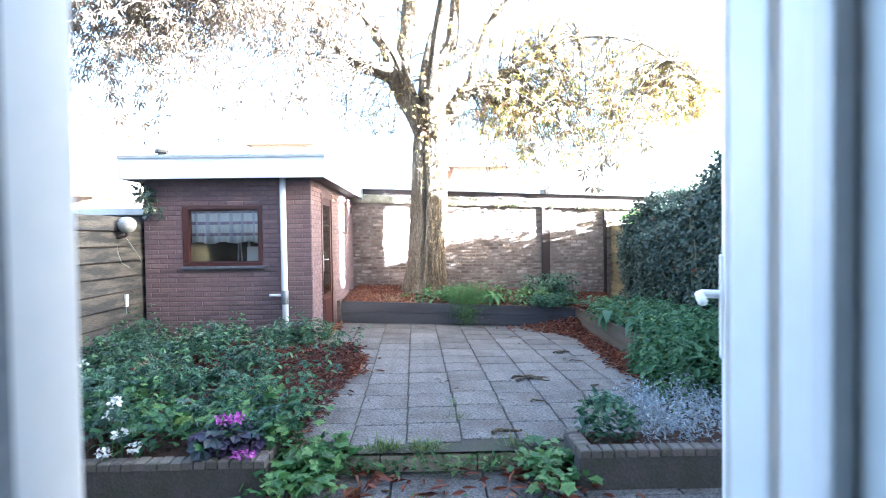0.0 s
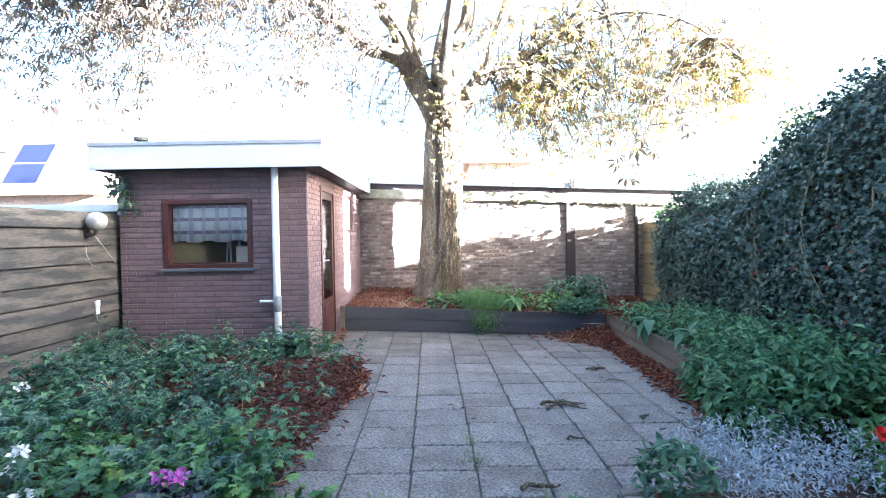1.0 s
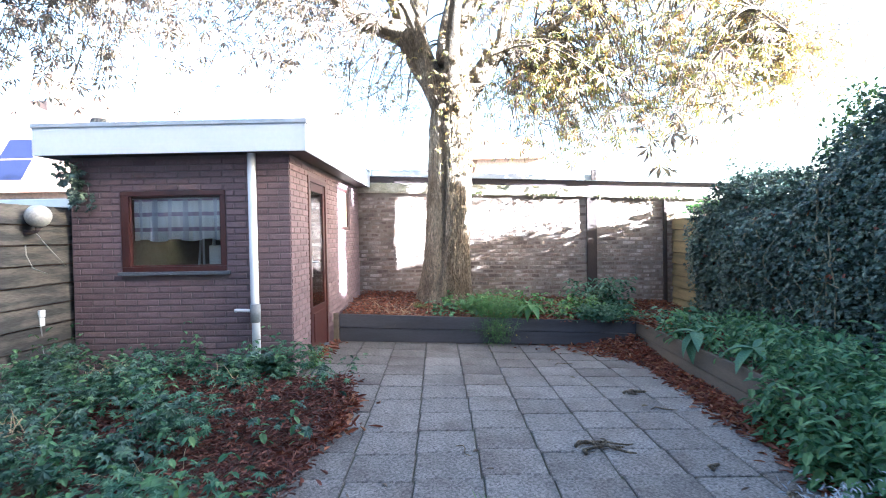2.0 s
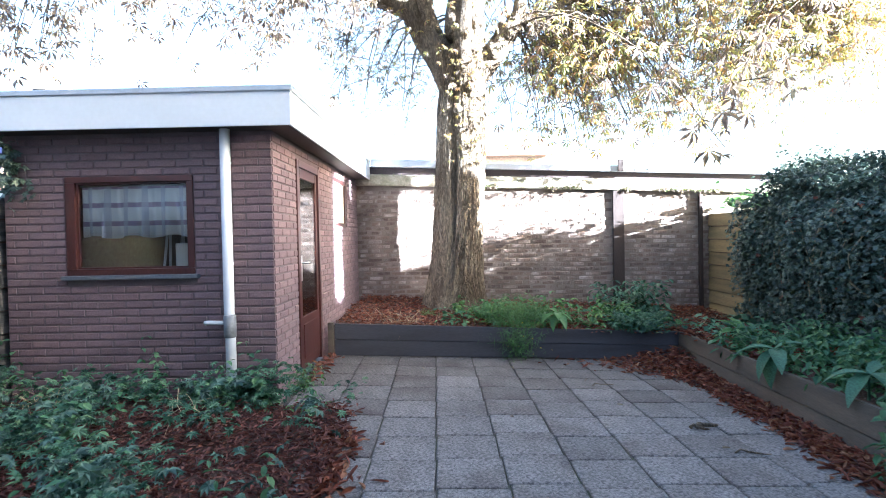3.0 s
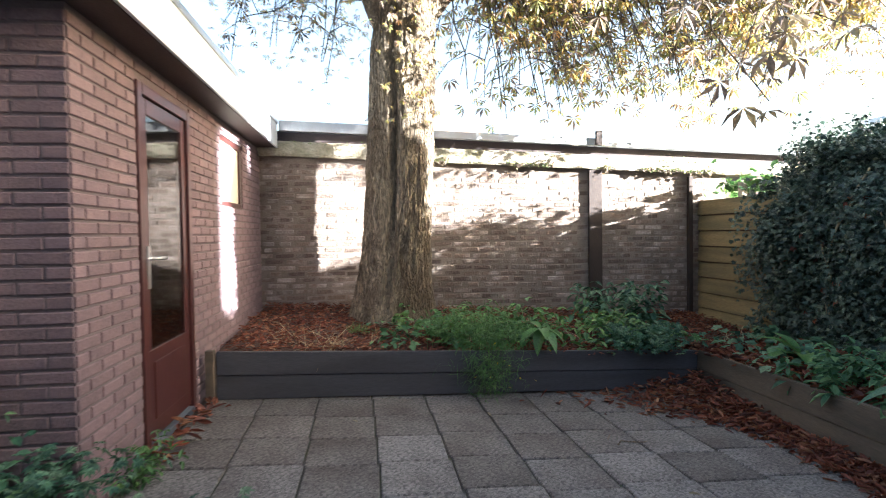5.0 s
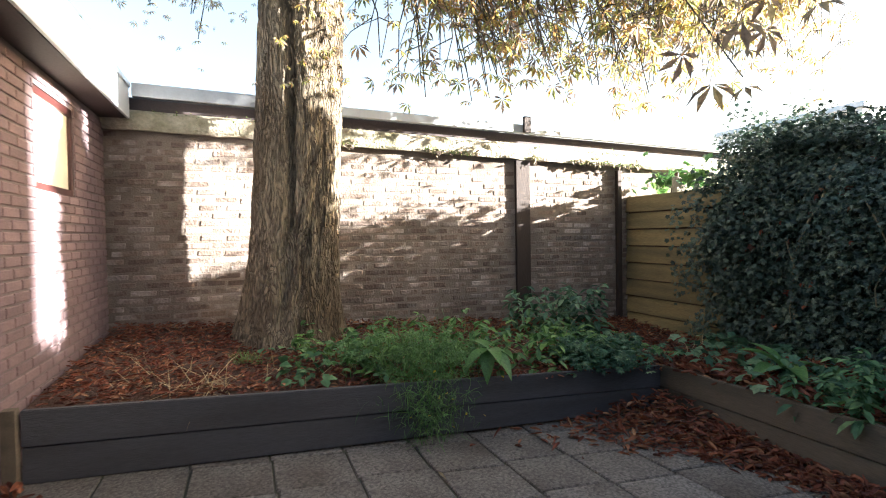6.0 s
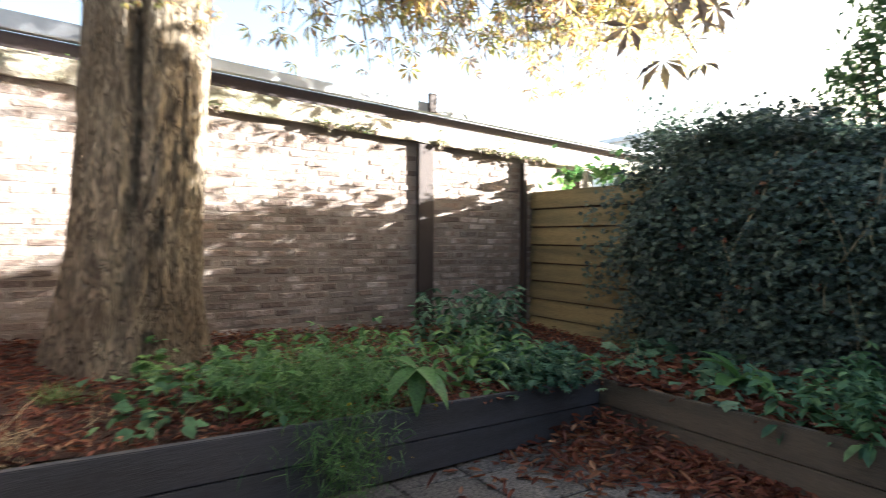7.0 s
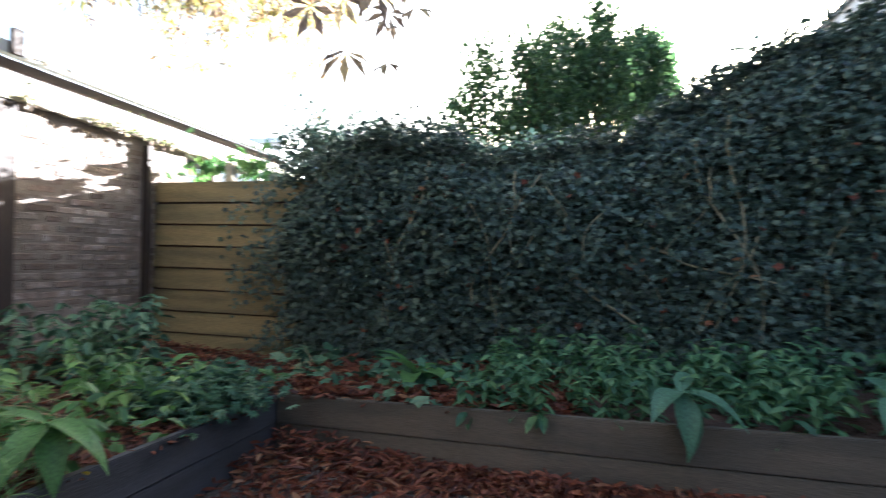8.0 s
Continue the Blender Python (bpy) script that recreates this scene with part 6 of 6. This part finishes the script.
# moss and dry bits caught on the wall's concrete beam
def moss(n, x0, x1, z0, material, size, label):
    xs = [hr.uniform(x0, x1) for _ in range(n)]
    xs = [x for x in xs if noise.noise(Vector((x * 2.3, 1.7, 0))) > -0.12]
    n = len(xs)
    pts = np.array([(x, WALL_Y - 0.075 + hr.gauss(0, 0.012), z0 + head_z(x) + hr.gauss(0, 0.014)) for x in xs])
    stuff("moss", oval_leaf(0.7), turns(rng.uniform(0, 360, n), rng.normal(-20, 40, n), rng.normal(0, 40, n), rng.uniform(0.5, 1.2, n) * size, pts), material, label, "moss")
moss(900, 0.45, 4.1, 2.15, L_GRASS, 0.022, "dark moss along the lower lip of the beam")
moss(420, 0.6, 4.1, 2.14, L_CHEST_DRY_SHADE, 0.045, "dry leaves caught on the lip of the beam")
moss(380, -1.2, 3.9, 2.285, L_GRASS, 0.02, "moss on the upper edge of the beam")


# ---- fallen leaves, weeds and twigs ----
def litter(name, n, place, size, label, material=None):
    at = np.array([place() for _ in range(n)])
    return stuff(name, curled_leaf(), turns(rng.uniform(0, 360, n), rng.normal(0, 14, n), rng.normal(0, 40, n), np.stack([rng.uniform(0.5, 1.1, n) * size, rng.uniform(0.6, 1.3, n) * size, rng.uniform(0.3, 1.0, n) * size], 1), at), material or L_LITTER, label, "leaves")


def back_place():
    x, y = hr.uniform(-1.25, 3.8), hr.uniform(9.78, 11.86)
    return (x, y, back_bed_z(x, y) + hr.uniform(0.0, 0.03))
litter("leaf_litter", 10000, back_place, 0.050, "red-brown fallen chestnut leaves on the raised back bed")


def right_place():
    x, y = hr.uniform(2.65, 3.6), hr.uniform(8.2, 10.0)
    return (x, y, right_bed_z(x, y) + hr.uniform(0.0, 0.04))
litter("leaf_litter", 2200, right_place, 0.08, "red-brown fallen leaves in the bed along the hedge")


def edge_x(y):
    return 2.365 + 0.285 * (y - 4.46) / 5.44


def strip_place():
    y = 4.9 + 4.9 * hr.random()
    pile = math.exp(-((y - 9.6) / 0.55) ** 2)
    wdt = 0.19 + 0.80 * pile
    d = abs(hr.gauss(0, 0.5)) * wdt
    x = edge_x(y) - 0.02 - d
    return (x, min(y, 9.80), ground_z(x, y) + max(0.0, 0.06 * (1 + 2.2 * pile) * (1 - d / wdt)) * hr.random() + 0.004)
litter("leaf_litter", 6000, strip_place, 0.068, "heap of brown fallen chestnut leaves along the board edging")


def left_place():
    while True:
        x, y = hr.uniform(-3.3, -0.62), hr.uniform(4.2, 7.8)
        patch = min(((x + 1.45) / 1.05) ** 2 + ((y - 6.75) / 0.95) ** 2, ((x + 0.95) / 0.50) ** 2 + ((y - 6.1) / 1.6) ** 2)
        if patch < 1 or hr.random() < 0.12:
            return (x, y, left_bed_z(x, y) + hr.uniform(0.0, 0.045))
litter("leaf_litter", 9000, left_place, 0.050, "dark red-brown fallen leaves over the flower bed", L_LITTER_DARK)


def rim_place():
    y = hr.uniform(4.6, 7.7)
    x = -0.92 + 0.07 * math.sin(y * 2.2) + 0.16 * math.exp(-((y - 6.8) / 0.6) ** 2) + abs(hr.gauss(0, 0.10)) + 0.05 * math.sin(y * 9)
    return (x, y, 0.012 + hr.uniform(0, 0.02))
litter("leaf_litter", 1100, rim_place, 0.085, "brown leaves scattered on the terrace edge")


def step_place():
    x = hr.choice((hr.gauss(-0.2, 0.35), hr.gauss(0.95, 0.16)))
    return (x, hr.uniform(3.6, 4.32), -0.14 + hr.uniform(0, 0.03))
litter("leaf_litter", 190, step_place, 0.10, "brown leaves lying on the lower path")
litter("leaf_litter", 60, lambda: (-1.22 + hr.gauss(0, 0.04), hr.uniform(8.5, 9.55), 0.06 + hr.uniform(0, 0.03)), 0.09, "brown leaves along the shed wall foot")
litter("loose_leaves", 16, lambda: (hr.uniform(-0.4, 1.9), hr.uniform(5.0, 9.4), 0.006), 0.055, "a few single dry leaves on the slabs", L_CHEST_DRY_SHADE)

gr = []
for _ in range(420):
    x = hr.uniform(-0.75, 1.15)
    gr.append((x, 4.27 + hr.gauss(0, 0.05), -0.03 + hr.uniform(-0.10, 0.01)))
for _ in range(260):
    gr.append((hr.uniform(-0.8, 1.1), 3.83 + hr.gauss(0, 0.04), -0.155))
n = len(gr)
stuff("step_weeds", oval_leaf(0.5), turns(rng.uniform(0, 360, n), rng.normal(20, 25, n), rng.normal(0, 20, n), rng.uniform(0.03, 0.065, n), np.array(gr)), L_FRESH, "green weeds and moss along the terrace step", "weeds")
stuff("step_weeds", lobed_leaf(0.7, 5, 0.05), rosettes([(hr.gauss(0.98, 0.13), hr.uniform(3.75, 4.35), -0.12, hr.uniform(0.7, 1.1)) for _ in range(13)], 0.07, 10, 0.17), L_FRESH, "leafy green weeds beside the brick planter", "weeds")
gb = []
for cx, cy, cnt in ((-0.1, 4.35, 160), (0.15, 4.33, 130), (0.40, 4.95, 30), (0.78, 4.36, 60), (-0.22, 10.5, 160), (0.41, 5.3, 16)):
    for _ in range(cnt):
        x, y = cx + hr.gauss(0, 0.06), cy + hr.gauss(0, 0.035)
        gb.append((x, y, 0.0 if y < 9 else back_bed_z(x, y)))
n = len(gb)
stuff("grass_tufts", blade_leaf(), turns(rng.uniform(0, 360, n), rng.normal(38, 18, n), rng.normal(0, 10, n), np.stack([np.full(n, 0.12)] + [rng.uniform(0.05, 0.13, n)] * 2, 1), np.array(gb)), L_GRASS, "small tufts of grass in the joints", "grass")
sb = []
for cx, cy, cz, cnt in ((-0.45, 9.95, 0.35, 90), (-0.8, 10.1, 0.38, 24), (-0.95, 10.6, 0.40, 16), (0.0, 10.1, 0.36, 20), (1.6, 10.3, 0.36, 24), (2.2, 10.5, 0.34, 20), (3.0, 9.9, 0.3, 16), (-2.3, 5.6, 0.3, 60), (-1.35, 5.3, 0.16, 14), (-2.8, 7.3, 0.25, 40), (-1.75, 7.2, 0.2, 20)):
    for _ in range(cnt):
        sb.append((cx + hr.gauss(0, 0.09), cy + hr.gauss(0, 0.07), cz + hr.gauss(0, 0.03)))
n = len(sb)
stuff("dry_stalks", blade_leaf(), turns(rng.uniform(0, 360, n), rng.normal(5, 25, n), rng.normal(0, 10, n), np.stack([np.full(n, 0.10)] + [rng.uniform(0.10, 0.30, n)] * 2, 1), np.array(sb)), L_STRAW, "dry straw-coloured stalks in the beds", "stalks")


def twig(x, y, yaw, length, r, label="dark broken twig lying on the slabs"):
    b = bm_new()
    pts = [(length * (u - 0.5), 0.03 * math.sin(u * 6), r + 0.012 * math.sin(u * 9) ** 2) for u in (0, 0.2, 0.4, 0.6, 0.8, 1.0)]
    add_tube(b, pts, [r, r * 0.95, r * 0.9, r * 0.8, r * 0.7, r * 0.5], 7, 0.15, x)
    ob = thing("twig", b, M_BARK, label, "twig", smooth=True)
    ob.location = (x, y, ground_z(x, y) + 0.002)
    ob.rotation_euler = (0, 0, radians(yaw))
for q in ((1.18, 6.10, -10, 0.30, 0.012), (1.27, 6.02, -25, 0.24, 0.010), (1.13, 6.14, 25, 0.24, 0.013), (1.30, 6.12, 5, 0.20, 0.008), (1.10, 6.03, 60, 0.16, 0.012), (1.22, 6.16, 100, 0.14, 0.007),
          (0.76, 4.58, 12, 0.22, 0.016), (1.85, 7.40, 15, 0.16, 0.016), (1.78, 7.36, -20, 0.12, 0.012), (1.9, 6.9, -8, 0.2, 0.006), (1.13, 5.32, 10, 0.12, 0.01), (1.75, 5.75, 70, 0.08, 0.012), (2.0, 5.4, 70, 0.08, 0.012),
          (0.30, 6.05, -60, 0.2, 0.004), (1.45, 8.6, 10, 0.2, 0.005)):
    twig(*q)


# ---- beyond the garden ----
M_ROOFTILE = mat("roof_tile", (0.42, 0.27, 0.20), 0.85, scale=2, grain=30, bump=0.3)
M_PANEL = mat("solar_cell", (0.010, 0.012, 0.034), 0.35, scale=3, grain=20, bump=0.0)
M_FAR = mat("far_wall", (0.55, 0.45, 0.38), 0.9, scale=1, grain=12, bump=0.1)


def far_house(x, y, w, d, h, ridge, label, panels=False, wall=None, chimney=True, tiles=None, tile_label="orange tiled pitched roof"):
    """A house across the gardens: walls, pitched roof, windows, chimney."""
    hs = empty("house", label, "house", (x, y, -0.26))
    part("wall", add_box(bm_new(), (-w / 2, -d / 2, 0), (w / 2, d / 2, h)), wall or M_FAR, hs)
    b = bm_new()
    vs = [b.verts.new(p) for p in ((-w / 2 - 0.3, -d / 2 - 0.4, h - 0.05), (w / 2 + 0.3, -d / 2 - 0.4, h - 0.05), (w / 2 + 0.3, 0, h + ridge), (-w / 2 - 0.3, 0, h + ridge), (w / 2 + 0.3, d / 2 + 0.4, h - 0.05), (-w / 2 - 0.3, d / 2 + 0.4, h - 0.05))]
    for f in ((0, 1, 2, 3), (3, 2, 4, 5), (0, 3, 5), (1, 4, 2), (0, 5, 4, 1)):
        b.faces.new([vs[i] for i in f])
    rf = part("roof", b, tiles or M_ROOFTILE, hs, tile_label)
    if chimney:
        part("chimney", add_box(bm_new(), (w * 0.25, -0.3, h + ridge * 0.6), (w * 0.25 + 0.6, 0.3, h + ridge + 0.8), 0.02), M_OLDBRICK, rf)
    for i in range(max(1, int(w / 2.2))):
        wx = -w / 2 + 1.1 + 2.2 * i
        for wz in (1.0, 3.6):
            if wz + 1.3 < h:
                wd = part("window", add_box(bm_new(), (wx - 0.55, -d / 2 - 0.04, wz), (wx + 0.55, -d / 2 + 0.02, wz + 1.3), 0.01), M_WHITE, hs)
                part("pane", add_box(bm_new(), (wx - 0.47, -d / 2 - 0.05, wz + 0.08), (wx + 0.47, -d / 2 - 0.042, wz + 1.22)), M_PANEL, wd)
    if panels:
        ang = math.atan2(ridge + 0.05, d / 2 + 0.4)
        for i in range(1):
            for j in range(2):
                p = part("solar_panel", add_box(bm_new(), (0, 0, 0), (1.05, 0.80, 0.04), 0.006), M_PANEL, hs, "dark blue solar panel")
                p.location = (1.35 + 1.68 * i, -d / 2 - 0.2 + (0.15 + 0.83 * j) * math.cos(ang), h + 0.16 + (0.15 + 0.83 * j) * math.sin(ang))
                p.rotation_euler = (ang, 0, 0)
    return hs
far_house(-14.2, 19.9, 8.0, 3.6, 3.1, 3.0, "brick house with an orange roof and solar panels", True)
far_house(-7.4, 34.0, 3.2, 8.0, 6.6, 1.9, "brick house with an orange tiled roof", wall=M_FAR)
far_house(2.7, 30.0, 2.6, 7.0, 4.9, 1.5, "brick house behind the outbuilding", wall=M_FAR, chimney=False)
# the last one's roof colour holds the blue of distant haze
far_house(36.5, 24.0, 7.0, 6.0, 6.6, 2.4, "tall house with a blue-grey roof far beyond the hedge", tiles=M_SILL, tile_label="roof coloured blue-grey for the haze of distance")
ab = empty("apartment_building", "pale flat-roofed building far beyond the hedge", "building", (41.0, 33.0, -0.26))
part("wall", add_box(bm_new(), (-9, -5, 0), (9, 5, 8.2)), M_WHITE, ab)
part("roof", add_box(bm_new(), (-9.2, -5.2, 8.2), (9.2, 5.2, 8.5)), M_PVC, ab)
for i in range(7):
    for z in (1.0, 4.0, 6.4):
        w_ = part("window", add_box(bm_new(), (-8.2 + 2.4 * i, -5.06, z), (-6.9 + 2.4 * i, -4.98, z + 1.4), 0.02), M_PVC, ab)
        part("pane", add_box(bm_new(), (-8.1 + 2.4 * i, -5.09, z + 0.1), (-7.0 + 2.4 * i, -5.062, z + 1.3)), M_PANEL, w_)
# neighbour's lean-to with corrugated roof
lt = empty("lean_to", "weathered board lean-to with a corrugated roof behind the fence", "shed", (-5.2, 5.9, -0.2))
part("wall", add_box(bm_new(), (-0.9, -1.2, 0), (0.9, 1.0, 2.45)), M_FENCE, lt)
cv, cf = [], []
nn = 60
for i in range(nn + 1):
    y = -1.4 + 2.55 * i / nn
    zz = 0.025 * math.sin(i * 2 * math.pi / 6)
    cv += [(-1.1, y, 2.75 + zz), (1.12, y, 2.52 + zz)]
for i in range(nn):
    cf.append((2 * i, 2 * i + 1, 2 * i + 3, 2 * i + 2))
me = mesh_from(cv, cf, "roof")
me.materials.append(M_BITUMEN)
ob = new("roof", me)
ob.parent = lt
ob.modifiers.new("sheet", "SOLIDIFY").thickness = 0.008
tagged(ob, "grey corrugated roofing sheet")
# low roof beyond the side fence
nb = empty("outbuilding", "low outbuilding with a flat pale roof behind the fence", "outbuilding", (-6.0, 13.0, -0.2))
part("wall", add_box(bm_new(), (-2.2, -3.0, 0), (2.2, 3.0, 2.05)), M_FENCE, nb)
part("roof", add_box(bm_new(), (-2.35, -3.15, 2.05), (2.35, 3.15, 2.17), 0.01), M_METAL, nb, "pale metal flat roof")


# ---- bricks ----
def face_brick(w, h, worn, seed, material):
    """The seen front of a brick: back edge at 0, face 8 mm out along -y, arrises rounded off."""
    q = random.Random(seed)
    vs = []
    for y, ins in ((0.0, 0.0), (-0.004, 0.0), (-0.008, 0.004)):
        for x, z in ((-w / 2, -h / 2), (w / 2, -h / 2), (w / 2, h / 2), (-w / 2, h / 2)):
            jx, jz = q.uniform(0, worn), q.uniform(0, worn)
            vs.append((x - math.copysign(ins + jx, x), y, z - math.copysign(ins + jz, z)))
    fs = [(8, 9, 10, 11)] + [(k * 4 + i, k * 4 + (i + 1) % 4, k * 4 + 4 + (i + 1) % 4, k * 4 + 4 + i) for k in range(2) for i in range(4)]
    me = mesh_from(vs, fs, "brick")
    me.materials.append(material)
    return me, (vs, fs)


def lay(parent, origin, places, whole, full, nearest, m_rest, out):
    """Bricks at places (x, y, z, yaw, length): the first ones are pieces of their own, the rest one joined part."""
    rest = []
    for i, (x, y, z, yw, ln) in enumerate(places):
        f = (ln - 0.011) / (full - 0.011)
        if i < nearest:
            ob = new("brick", whole[random.randrange(3)][0])
            ob.parent = parent
            ob.location = (x - origin.x, y - origin.y, z - origin.z)
            ob.rotation_euler = (random.gauss(0, out), random.gauss(0, out * 0.6), radians(yw))
            ob.scale = (f, 1, 1)
        else:
            rest.append((x - origin.x, y - origin.y, z - origin.z, yw, f))
    a = np.array(rest)
    n = len(a)
    size = np.ones((n, 3))
    size[:, 0] = a[:, 4]
    me = scatter_mesh("brickwork", whole[0][1], turns(a[:, 3], rng.normal(0, math.degrees(out), n), rng.normal(0, math.degrees(out) * 0.6, n), size, a[:, :3]))
    me.materials.append(m_rest)
    ob = new("brickwork", me)
    ob.parent = parent
    tagged(ob, "brickwork in running bond", kind="stuff")


def course(lo, hi, start, length, gaps):
    """Middles and lengths of the bricks of one course from lo to hi, cut where the gaps are."""
    out, u = [], start
    while u < hi:
        pieces = [(max(u, lo), min(u + length, hi))]
        for a, b in gaps:
            pieces = [q for p, r in pieces for q in ((p, min(r, a)), (max(p, b), r)) if q[1] - q[0] > 0.035]
        out += [((p + r) / 2, r - p) for p, r in pieces if r - p > 0.035]
        u += length
    return out


# shed: running bond, 62 mm courses
CH, BL = 0.0625, 0.22
whole = [face_brick(BL - 0.011, CH - 0.011, 0.0015, s, M_BRICK) for s in range(3)]
front, side = [], []
for c in range(36):
    z = CH * (c + 0.5)
    if z > 2.20:
        break
    off = BL / 2 if c % 2 else 0.0
    gaps = [(WX0 - 0.004, WX1 + 0.004)] if WZ0 - 0.06 < z < WZ1 + 0.025 else []
    front += [(x, SY0 + 0.004, z, 0, ln) for x, ln in course(SX0, SX1, SX1 - 12 * BL + off, BL, gaps)]
    gaps = ([(DY0 - 0.004, DY1 + 0.004)] if z < DZ1 + 0.025 else []) + ([(VY0 - 0.004, VY1 + 0.004)] if VZ0 - 0.03 < z < VZ1 + 0.025 else [])
    side += [(SX1 - 0.004, y, z, 90, ln) for y, ln in course(SY0, SY1, SY0 - off, BL, gaps)]
lay(shed, SO, [p for p in front if p[2] > 0.18] + [p for p in front if p[2] <= 0.18] + side, whole, BL, 300, M_BRICK_JOIN, 0.006)

# old boundary wall: uneven 68 mm courses
CH2, BL2 = 0.068, 0.225
whole = [face_brick(BL2 - 0.013, CH2 - 0.014, 0.009, 20 + s, M_OLDBRICK) for s in range(3)]
old = []
for c in range(34):
    z = 0.02 + CH2 * (c + 0.5)
    x = -1.40 + (BL2 / 2 if c % 2 else 0.0) + random.uniform(-0.02, 0.02)
    while x < 4.5:
        if z < 2.10 + head_z(x) - 0.02 and z > back_bed_z(x, 11.9) - 0.1 and not 2.50 < x + BL2 / 2 < 2.68:
            old.append((x + BL2 / 2, WALL_Y + random.uniform(0.001, 0.006), z + random.uniform(-0.004, 0.004) + 0.4 * head_z(x) + 0.008 * noise.noise(Vector((x * 0.9, z * 2, 0))), 0, BL2 * random.choice((1, 1, 1, 0.97, 0.9, 0.62))))
        x += BL2
old.sort(key=lambda p: abs(p[0] - 1.5))
lay(wall_back, Vector((0, 0, 0)), old, whole, BL2, 300, M_OLDBRICK_JOIN, 0.012)
